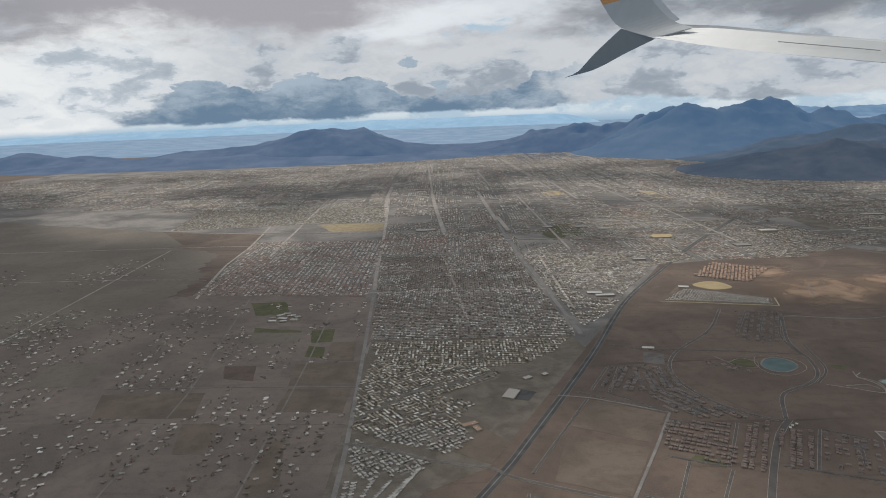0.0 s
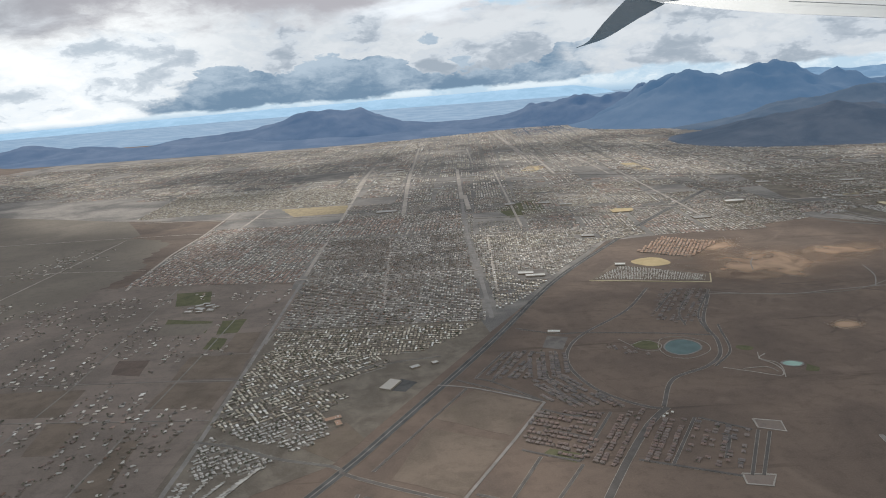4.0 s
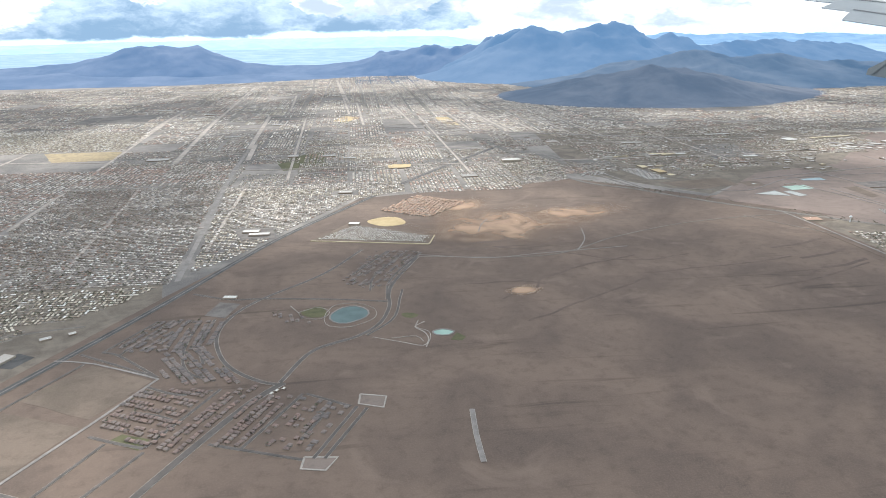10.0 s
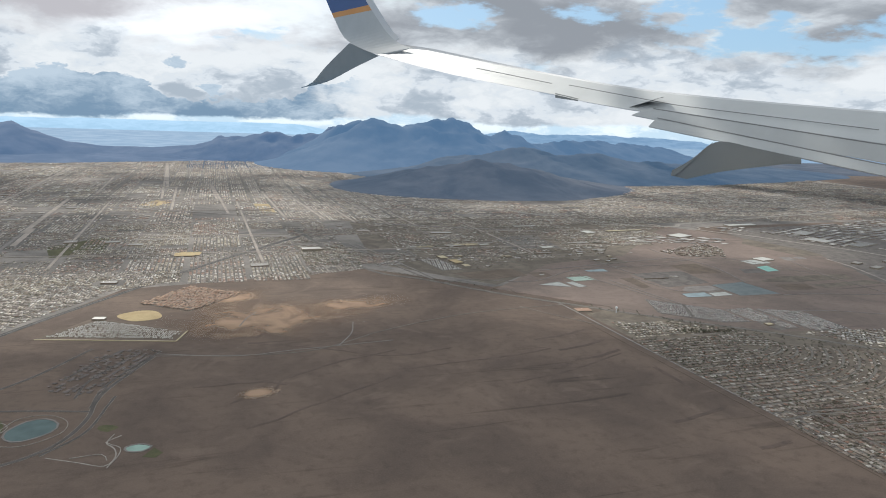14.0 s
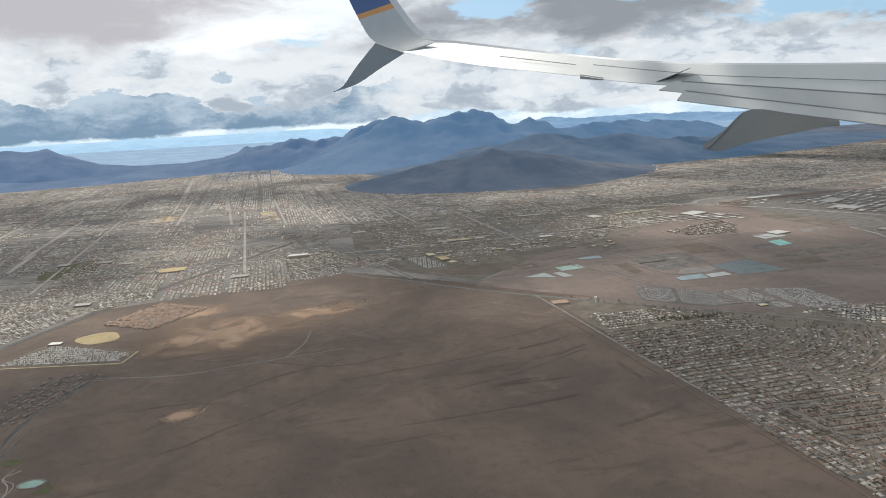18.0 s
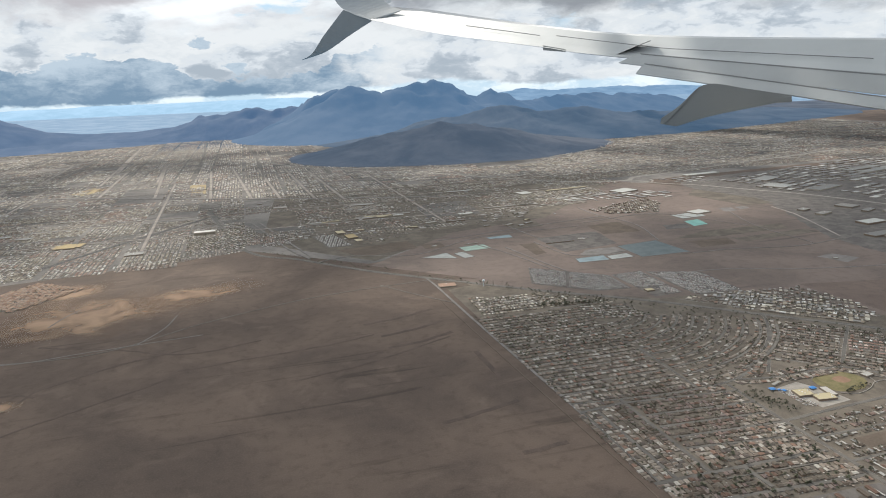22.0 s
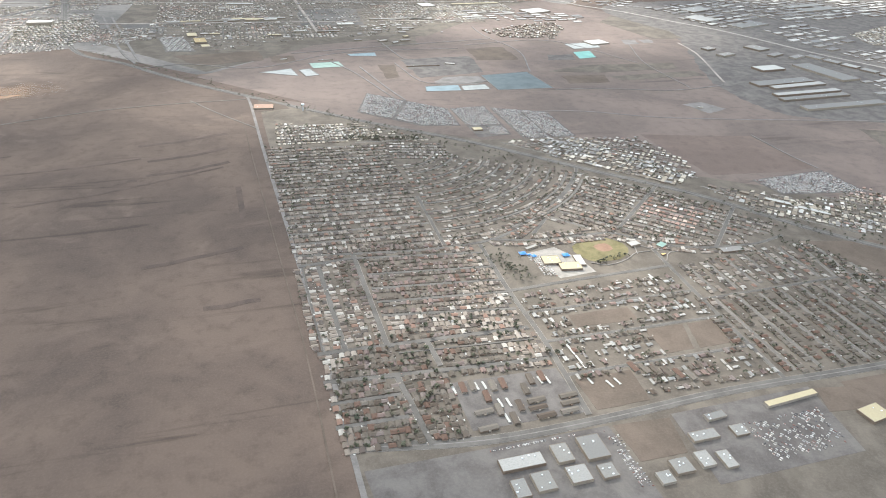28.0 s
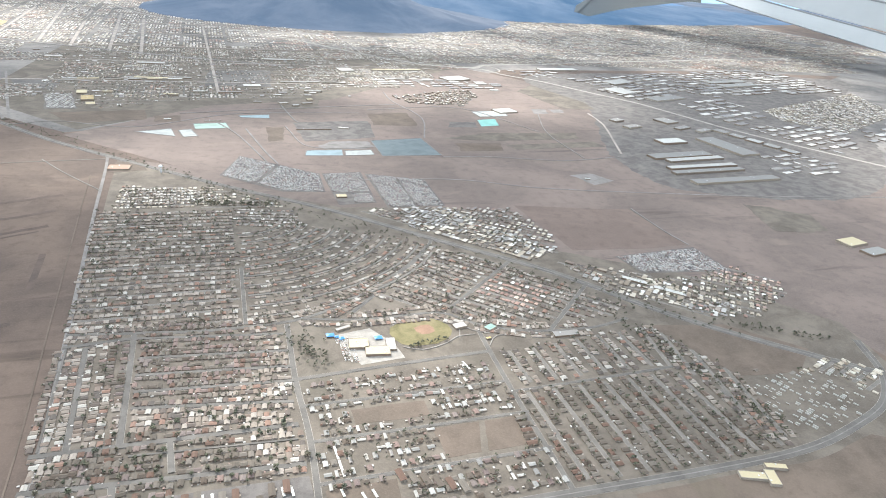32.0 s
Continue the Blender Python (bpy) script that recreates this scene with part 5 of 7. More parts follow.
def houses_along(a, b, sides=(-1, 1), setback=15.5, lot=15.0, keep=0.96):
    """Lots on one or both sides of a straight street; none over another house."""
    a, b = np.array(a, float), np.array(b, float)
    length = np.linalg.norm(b - a)
    along = (b - a) / length
    turn = math.degrees(math.atan2(along[1], along[0]))
    for u in np.arange(lot * 0.7, length - lot * 0.5, lot):
        for side in sides:
            x, y = a + along * (u + RNG.uniform(-1.2, 1.2)) + np.array([-along[1], along[0]]) * side * (setback + RNG.uniform(-1.5, 1.5))
            if RNG.random() < keep and all((x - p[0]) ** 2 + (y - p[1]) ** 2 > 150 for p in NEAR):
                NEAR.append((x, y, 0.0, turn + (180 if side > 0 else 0) + RNG.choice((90, 90, 90, 0)), RNG.uniform(0.95, 1.12)))


SCHOOL_STREETS = []
# school district, west: rows of small detached houses along streets
for a, b, wide, sides in (((4194, 2115), (4563, 2079), 11, (-1, 1)), ((4193, 2040), (4562, 2005), 11, (-1, 1)), ((4193, 1971), (4562, 1941), 11, (-1, 1)), ((4193, 1908), (4552, 1858), 11, (-1, 1)), ((4010, 1785), (4552, 1772), 14, (-1, 1)), ((4010, 1680), (4552, 1640), 14, (-1, 1)), ((4176, 2235), (4180, 1787), 13, (-1,)), ((4066, 2190), (4078, 1788), 12, (-1, 1)),
                          ((4280, 1773), (4286, 1676), 12, ()), ((4176, 1675), (4198, 1440), 13, (1, -1)), ((4015, 1605), (4172, 1602), 11, (-1, 1)), ((4015, 1532), (4172, 1530), 11, (-1, 1)), ((4185, 2212), (4560, 2165), 11, (-1,)), ((4010, 2200), (4185, 2216), 13, (-1,)), ((4020, 2190), (4024, 1795), 5, (-1,)), ((4200, 1745), (4545, 1722), 5, (-1, 1))):
    SCHOOL_STREETS.append((a, b, wide))
    road("road_residential", [a, b], wide, "street", "grey residential street with pale kerbs", 2.8 if wide > 5 else 0.0, straight=True)
    if sides:
        houses_along(a, b, sides)
for a, b, back in (((4193, 1858), (4550, 1826), 10), ((4193, 1818), (4550, 1798), 8), ((4122, 2190), (4128, 1800), 10), ((4200, 2150), (4560, 2120), 3), ((4036, 2190), (4040, 1800), 4), ((4015, 1640), (4170, 1638), 3), ((4015, 1568), (4170, 1566), 3), ((4015, 1490), (4180, 1480), 10)):
    houses_along(a, b, (-1, 1), back)
for line in ([(4010, 2262), (4200, 2240), (4378, 2220), (4560, 2226)], [(4600, 2232), (4700, 2262), (4804, 2345), (4900, 2425)], [(4640, 2236), (4790, 2203), (5020, 2200), (5112, 2120), (5250, 2050), (5450, 2030)]):
    for a, b in zip(line, line[1:]):
        houses_along(a, b)
        houses_along(a, b, (-1, 1), 34.0)
kept = np.array(NEAR)
for (ax, ay), (bx, by), wide in SCHOOL_STREETS:
    d = np.array([bx - ax, by - ay], float)
    t = np.clip(((kept[:, 0] - ax) * d[0] + (kept[:, 1] - ay) * d[1]) / (d @ d), 0, 1)
    kept = kept[np.hypot(kept[:, 0] - ax - t * d[0], kept[:, 1] - ay - t * d[1]) > wide / 2 + 7.5]
NEAR[:] = [tuple(p) for p in kept]



def infill(area, turn, lot, deep, reach, streets):
    """House rows on what is still empty of an area, off the streets."""
    c, s = math.cos(radians(turn)), math.sin(radians(turn))
    (x0, y0), (x1, y1) = np.min(area, 0), np.max(area, 0)
    for v in np.arange(0, (y1 - y0) * 1.4, deep):
        for u in np.arange(0, (x1 - x0) * 1.4, lot):
            x, y = x0 + u * c - v * s + RNG.uniform(-1, 1), y0 + u * s + v * c + RNG.uniform(-1, 1)
            if not inside(area, [x], [y])[0] or any((x - p[0]) ** 2 + (y - p[1]) ** 2 < reach**2 for p in NEAR):
                continue
            free = True
            for a, b, wide in streets:
                d = np.subtract(b, a)
                t = min(1.0, max(0.0, float((np.array((x, y)) - a) @ d / (d @ d))))
                free &= math.hypot(*(np.array((x, y)) - a - t * d)) > wide / 2 + 8.5
            if free and RNG.random() < 0.95:
                NEAR.append((x, y, 0.0, turn + RNG.choice((90, 90, 270, 0)), RNG.uniform(0.92, 1.08)))


infill([(4012, 1445), (4285, 1445), (4288, 1622), (4552, 1622), (4556, 2225), (4010, 2255)], -3, 15.5, 17.0, 14.5, SCHOOL_STREETS)
NEAR = [p for p in NEAR if not (4290 < p[0] < 4560 and p[1] < 1622)]
NEAR = [tuple(p) for p in clear_of_streets(NEAR)]
trees_beside(NEAR, 0.4)
clutter_beside(NEAR, 2.0)
UPPER = []
district([(4005, 2270), (4460, 2230), (4465, 2700), (3990, 2720)], -1, 64, 15.5, "roof_mixed_s", "", clutter=1.2, trees=0.45, take=UPPER)
district([(3990, 2725), (4465, 2705), (4465, 3110), (3985, 3160)], -1, 64, 16, "roof_town_s", "rows of small grey-brown detached houses", keep=0.93, trees=0.8, clutter=0.8)
# curved streets
ARC = []
for k in range(10):
    r = 790 - 66 * k
    line = [(4480 + r * math.cos(radians(a)), 3060 + r * math.sin(radians(a))) for a in range(-94, -28, 4)]
    line = [p for p in line if p[0] > 4470 and p[1] < 3350 - (p[0] - 4560) * 1.04 - 60]
    if len(line) > 3:
        road("road_curved", line, 9, "lane", "curving residential street", 1.5)
        for a in np.arange(-95, -28, math.degrees(17 / r)):
            for side in (-1, 1):
                rr = r + side * 15
                x, y = 4480 + rr * math.cos(radians(a)), 3060 + rr * math.sin(radians(a))
                if RNG.random() < 0.92 and y < 3350 - (x - 4560) * 1.04 - 70 and x > 4475:
                    ARC.append((x, y, 0.0, a + 90 + RNG.choice((0, 0, 90)), RNG.uniform(0.85, 1.1)))
trees_beside(ARC, 0.6)
clutter_beside(ARC, 0.6)
scattered("house_rows", HOUSE, ARC, [M["wall_s"], M["roof_town_s"]], "curved rows of small grey and brown houses", "houses")
# large lots with white trailers, south of the school
LARGE = []
for band in ((1840, 1940), (1712, 1830), (1582, 1700), (1455, 1570)):
    district([(4580, band[0] + 6), (5075, band[0] + 2), (5080, band[1] - 4), (4580, band[1] - 2)], 0, 58, 18, "roof_pale_s", "", keep=0.74, trees=0.7, clutter=2.5, street="", setback=17, take=LARGE,
             holes=[[(4845, 1590), (5050, 1590), (5050, 1692), (4845, 1692)], [(4670, 1738), (4860, 1738), (4860, 1800), (4670, 1800)], [(4575, 1440), (4728, 1440), (4728, 1558), (4575, 1558)]])
EAST = []
district([(5095, 1450), (5680, 1440), (5640, 1700), (5560, 1775), (5095, 1775)], 90, 74, 18, "roof_mixed_s", "", keep=0.95, clutter=2.2, trees=0.7, take=EAST, setback=18)
district([(5100, 1800), (5560, 1805), (5560, 2000), (5110, 1960)], 90, 74, 18, "roof_mixed_s", "", keep=0.93, clutter=2.2, trees=0.7, take=EAST, setback=18)
district([(5150, 2120), (5560, 2080), (5640, 2130), (5330, 2520), (5190, 2640), (5000, 2440), (4850, 2330)], -46, 62, 17, "roof_town_s", "diagonal rows of grey houses", keep=0.95, clutter=1.5, trees=0.6, holes=[[(5180, 2300), (5260, 2380), (5450, 2290), (5330, 2160)]])
district([(5180, 2300), (5260, 2380), (5450, 2290), (5330, 2160)], -46, 62, 17, "roof_red_s", "rows of houses with orange clay roofs", keep=0.95, trees=0.3)
district([(4030, 3190), (4330, 3160), (4330, 3400), (4040, 3440)], -2, 70, 20, ("roof_pale_s", "roof_town_s"), "rows of new pale houses", keep=0.85, trees=0.2)
district([(4350, 3160), (4465, 3150), (4700, 3120), (4470, 3330), (4350, 3420)], -2, 60, 18, ("roof_pale_s", "roof_town_s"), "rows of pale trailers among trees", keep=0.85, trees=1.2)
district([(4960, 3060), (5310, 3050), (5590, 2560), (5480, 2500), (5200, 2780)], -46, 44, 20, ("roof_pale_s", "roof_town_s", "roof_big_s"), "pale-roofed workshops and small businesses", template=BLOCK, keep=0.85, trees=0.5, clutter=1.5, setback=14)
district([(5560, 2480), (5830, 2340), (6020, 2060), (5900, 2000), (5650, 2230)], -46, 44, 20, ("roof_pale_s", "roof_town_s", "roof_big_s"), "pale-roofed workshops and small businesses", template=BLOCK, keep=0.7, trees=0.4, clutter=1.5, setback=14)
district([(5590, 1480), (5700, 1470), (5740, 1720), (5640, 2010), (5570, 2000), (5570, 1790), (5650, 1700)], 80, 52, 17, "roof_town_s", "rows of trailers beside the main road", keep=0.85, trees=1.0, clutter=1.0)
district([(5760, 1740), (5930, 1680), (6090, 1740), (6200, 1640), (6060, 1560), (6030, 1680)], 20, 40, 16, "roof_pale_s", "small sheds and trailers at a yard's edge", keep=0.6, trees=0.4)
district([(6060, 2290), (6200, 2100), (6330, 2180), (6220, 2330)], -46, 60, 24, "roof_red_s", "small red-roofed buildings", keep=0.7, trees=0.5)
district([(8601, 4825), (10345, 5545), (9900, 4700), (8736, 4120), (8500, 4500)], 15, 60, 18, ("roof_pale_s", "roof_tan_s", "roof_tan_s"), "far rows of tan houses", keep=0.95, trees=0.4, hip=True)
for pts in ([(4870, 2035), (4920, 2012), (4990, 2030), (5040, 2060), (5090, 2060)], [(4865, 2150), (4940, 2195), (5020, 2170), (5055, 2110), (5040, 2050)], [(5060, 2130), (5090, 2085), (5130, 2060), (5170, 2075)], [(5110, 1995), (5150, 2040), (5230, 2030)]):
    road("road_school_path", pts, 2.6, "kerb", "curving pale path by the school")
district([(3350, 5200), (3500, 6900), (5500, 6950), (5700, 5900), (5000, 5150), (4300, 5050), (3800, 4800)], 2, 88, 27, "roof_mixed_s", "low buildings and workshops of a business district", keep=0.42, trees=0.9, clutter=0.5, holes=[[(3450, 5560), (4300, 5600), (4300, 5780), (3450, 5740)]])
district([(3350, 5200), (3500, 6900), (5500, 6950), (5700, 5900), (5000, 5150), (4300, 5050), (3800, 4800)], 2, 230, 120, "roof_big_s", "flat-roofed business buildings", keep=0.3, trees=0.3, template=flat_house(44, 22, 6.0), street="", setback=30)
district([(5640, 5220), (6300, 5480), (6320, 5250), (6080, 4920), (5700, 5000)], 12, 60, 24, "roof_pale_s", "plant sheds and silos", keep=0.6, trees=0.2, template=flat_house(18, 12, 9.0))
district([(-650, 1400), (-500, 1400), (-500, 1510), (-640, 1480)], 80, 30, 14, "roof_pale_s", "rows of pale trailers", keep=0.9, trees=0.2, template=TRAILER)
district([(5260, 3040), (5600, 3010), (5660, 2700), (5600, 2520), (5440, 2680), (5300, 2850)], -42, 52, 24, ("roof_pale_s", "roof_mixed_s", "roof_big_s"), "workshops and stores crowded beside the railway", template=flat_house(18, 12, 5.0), keep=0.9, trees=0.5, clutter=0.8, setback=16)
district([(5780, 2275), (5950, 2290), (6210, 2290), (6290, 2110), (6040, 1985), (5880, 2020)], -40, 50, 20, ("roof_pale_s", "roof_mixed_s", "roof_red_s"), "small houses and workshops beside the railway", keep=0.75, trees=0.8, clutter=0.8, setback=15)
# trailer park beside the highway
PARK = []
district([(-395, 3200), (600, 3185), (470, 3000), (330, 2860), (-60, 2830), (-300, 2800)], -1, 50, 17.5, "roof_white", "", keep=0.9, clutter=0.8, trees=0.7, template=TRAILER, take=PARK, setback=12.5, width=8)
PARK_LOW = []
district([(-374, 2285), (-388, 2647), (-371, 2973), (-87, 2929), (221, 2793), (152, 2592), (17, 2346), (69, 2172), (-23, 2085), (-229, 2178)], 33.9, 48, 16.5, "roof_white", "", keep=0.88, clutter=0.8, trees=0.8, template=TRAILER, take=PARK_LOW, setback=12, width=8, holes=[[(-60, 2560), (200, 2720), (330, 2600), (190, 2420), (60, 2480)]])
district([(-372, 2138), (-343, 2200), (-80, 2062), (-111, 1977), (-264, 1936), (-324, 1949)], 33.9, 46, 16.5, "roof_white", "", keep=0.85, clutter=0.8, trees=0.6, take=PARK_LOW, setback=12, width=8)
for (ax, ay), (bx, by), facing in (((-342, 1925), (-336, 1590), 12), ((-318, 1920), (-322, 1700), 12), ((-152, 1932), (-312, 1598), 35), ((-118, 1990), (-286, 1612), 35), ((-205, 1922), (-290, 1740), 35), ((-262, 1925), (-288, 1815), 12)):
    steps = int(math.hypot(bx - ax, by - ay) / 15.5)
    for k in range(steps):
        if RNG.random() < 0.93:
            PARK_LOW.append((ax + (bx - ax) * k / steps + RNG.uniform(-1, 1), ay + (by - ay) * k / steps, 0.0, facing + RNG.uniform(-4, 4), RNG.uniform(0.9, 1.1)))
# new subdivision
NEWSUB = []
district([(694, 2077), (778, 2284), (1000, 2240), (930, 2090), (876, 1955)], -26, 56, 16.5, "roof_red", "", keep=0.88, trees=0.12, take=NEWSUB, street="")
district([(880, 1958), (963, 1910), (1142, 2255), (1022, 2232)], 63, 54, 16.5, "roof_red", "", keep=0.88, trees=0.12, take=NEWSUB, street="")
district([(790, 2794), (944, 2763), (926, 2562), (850, 2520), (766, 2537)], 86, 54, 16.5, "roof_red", "", keep=0.93, trees=0.2, take=NEWSUB, street="")
district([(850, 2520), (920, 2560), (970, 2416), (1095, 2275), (886, 2296), (805, 2371), (780, 2520)], -58, 54, 16.5, "roof_red", "", keep=0.95, trees=0.15, take=NEWSUB, street="")
district([(689, 2826), (810, 2794), (762, 2537), (575, 2566)], 65, 56, 17, "roof_red", "", keep=0.8, trees=0.2, take=NEWSUB, street="")
district([(1142, 2185), (1248, 2164), (1119, 1917), (1033, 1945)], 63, 54, 16.5, "roof_red", "", keep=0.9, trees=0.05, take=NEWSUB, street="")
district([(1285, 2160), (1416, 2085), (1304, 1850), (1138, 1904)], 63, 56, 17, "roof_red", "", keep=0.55, trees=0.05, take=NEWSUB, street="")
district([(1090, 2830), (1210, 2800), (1290, 2700), (1180, 2720)], 10, 56, 20, "roof_red", "", keep=0.5, trees=0.5, take=NEWSUB, street="")
district([(1380, 3110), (1530, 3525), (1780, 3490), (1590, 3040), (1459, 3040)], 64, 58, 17, "roof_dark_s", "rows of brown-roofed new houses", keep=0.62, trees=0.1, street="")
# the plain behind
for pts, wide in (([(97, 3478), (60, 3960), (-7, 4793), (-60, 5200)], 17), ([(-560, 4125), (601, 4090)], 16), ([(-500, 4688), (540, 4657)], 16), ([(-2572, 6471), (-1802, 6378), (-620, 6200)], 17), ([(-1640, 5000), (-560, 4960)], 16), ([(-1100, 4180), (-1130, 5880)], 16), ([(700, 3640), (690, 5050)], 17), ([(690, 4420), (1330, 4440)], 16), ([(-540, 5610), (500, 5600)], 16)):
    road("road_city_street", pts, wide, "dirt", "pale through street of the city", straight=True)
for pts in ([(-1214, 3984), (-1004, 3991), (-918, 3729), (-1116, 3724)], [(805, 6003), (1174, 6457), (1229, 5750), (897, 5608)]):
    blot("ground_city_green", pts, "green", "dull green sports ground in the city", wobble=6, smooth=False, z=0.48)
district([(-400, 3225), (630, 3210), (510, 5180), (-525, 5180)], -1, 52, 15, ("roof_town_s", "roof_tan_s", "roof_town_s", "roof_mixed_s"), "long rows of grey and brown houses", template=SMALL, setback=13, keep=0.9, trees=0.25)
district([(690, 3340), (860, 3540), (1130, 4080), (1440, 4610), (1790, 4770), (1780, 5090), (560, 5085)], -1, 52, 15, ("roof_pale_s", "roof_mixed_s", "roof_tan_s"), "long rows of pale-roofed houses", template=SMALL, setback=13, keep=0.9, trees=0.25, holes=[[(770, 4030), (1000, 4030), (1030, 3810), (840, 3840)], [(1300, 4850), (1470, 4850), (1470, 4740), (1300, 4740)]])
district([(2210, 4780), (2640, 4830), (2960, 4930), (2900, 5095), (2600, 5095), (2590, 4950), (2210, 4890)], 3, 54, 20, ("roof_tan_s", "roof_mixed_s"), "rows of small houses at the desert's edge", template=SMALL, setback=14, keep=0.8, trees=0.5)
district([(4470, 2960), (4720, 2900), (4700, 3100), (4470, 3135)], -12, 60, 17, ("roof_town_s", "roof_mixed_s"), "rows of small grey-brown detached houses", trees=0.8, clutter=0.8)
district([(4035, 3390), (4275, 3390), (4420, 3290), (4440, 3190), (4050, 3205)], 1, 34, 13, ("roof_pale_s", "roof_mixed_s"), "tight rows of small new gabled houses", template=plain_house(10, 8, 3, 2.2), setback=10, keep=0.95, trees=0.3, width=7)
district([(-540, 5220), (520, 5220), (480, 6000), (-570, 6000)], 89, 62, 17, ("roof_red_s", "roof_tan_s", "roof_mixed_s"), "rows of reddish-brown houses", keep=0.95, trees=0.4)
district([(-1640, 4200), (-510, 4070), (-555, 5840), (-1690, 5900)], 89, 62, 17, ("roof_red_s", "roof_tan_s", "roof_red_s"), "rows of reddish-brown houses", keep=0.95, trees=0.35)
district([(-2770, 6670), (-2940, 8350), (-690, 7900), (-640, 6800), (-1330, 6800)], 60, 62, 17, "roof_pale_s", "rows of pale-roofed houses", keep=0.9, trees=0.2)
district([(1600, 4290), (1850, 4640), (2140, 4400), (1871, 4090)], -24, 38, 22, "roof_orange_s", "rows of orange clay-roofed apartments", template=plain_house(18, 12, 5.5, 1.6), setback=10, keep=0.95, trees=0.1)


# The first patch is dark ground painted where the city only lies in shade.
OPEN = [[(1250, 5700), (1480, 5850), (1560, 5500), (1300, 5450)], [(3190, 5640), (3480, 5660), (3480, 5330), (3260, 5300)], [(-1900, 9300), (-900, 9500), (-1000, 8700), (-1900, 8500)], [(4400, 6050), (4880, 6120), (4830, 5480), (4390, 5450)]]
for n, pts in enumerate(OPEN):
    blot("ground_open_land", pts, "dark_ground", "dark open land inside the city", wobble=25, smooth=False, z=0.36)
road("road_city_corridor", [(714, 8288), (1354, 8072), (2635, 7378), (4208, 6630), (5000, 6350)], 46, "shoulder", "wide grey corridor across the city", straight=True)
for pts in ([(2455, 7918), (2412, 8535), (2584, 8475), (2625, 7750)], [(1206, 8411), (1344, 8853), (1521, 8639), (1364, 8266)]):
    blot("ground_dry_park", pts, "straw", "dry yellow grass of a city park", wobble=18, smooth=False, z=0.62)
for pts in ([(3057, 5878), (3260, 4919), (3380, 4554)], [(3116, 5860), (3290, 5060), (3398, 4587)]):
    road("road_wash", pts, 15, "shoulder", "pale edge of a dry wash")
for pts in ([(-642, 7081), (-741, 8347), (-780, 9800)], [(-28, 6093), (-136, 7899), (-190, 9091)], [(493, 6668), (462, 7634), (420, 9000)], [(1390, 10242), (1135, 14502)], [(560, 6100), (520, 6900)]):
    road("road_pale_avenue", pts, 40, "dirt", "pale wide city avenue", straight=True)
district([(2574, 5575), (2998, 5862), (3093, 5482), (2987, 5005), (2646, 5040)], 20, 52, 24, ("roof_tan_s", "roof_pale_s"), "rows of tan apartments among lawns", keep=0.95, trees=1.2)
blot("ground_grey_lot", [(776, 4018), (991, 4022), (1021, 3819), (841, 3850)], "tarmac", "grey paved lot of a store", wobble=0, smooth=False, z=0.47)


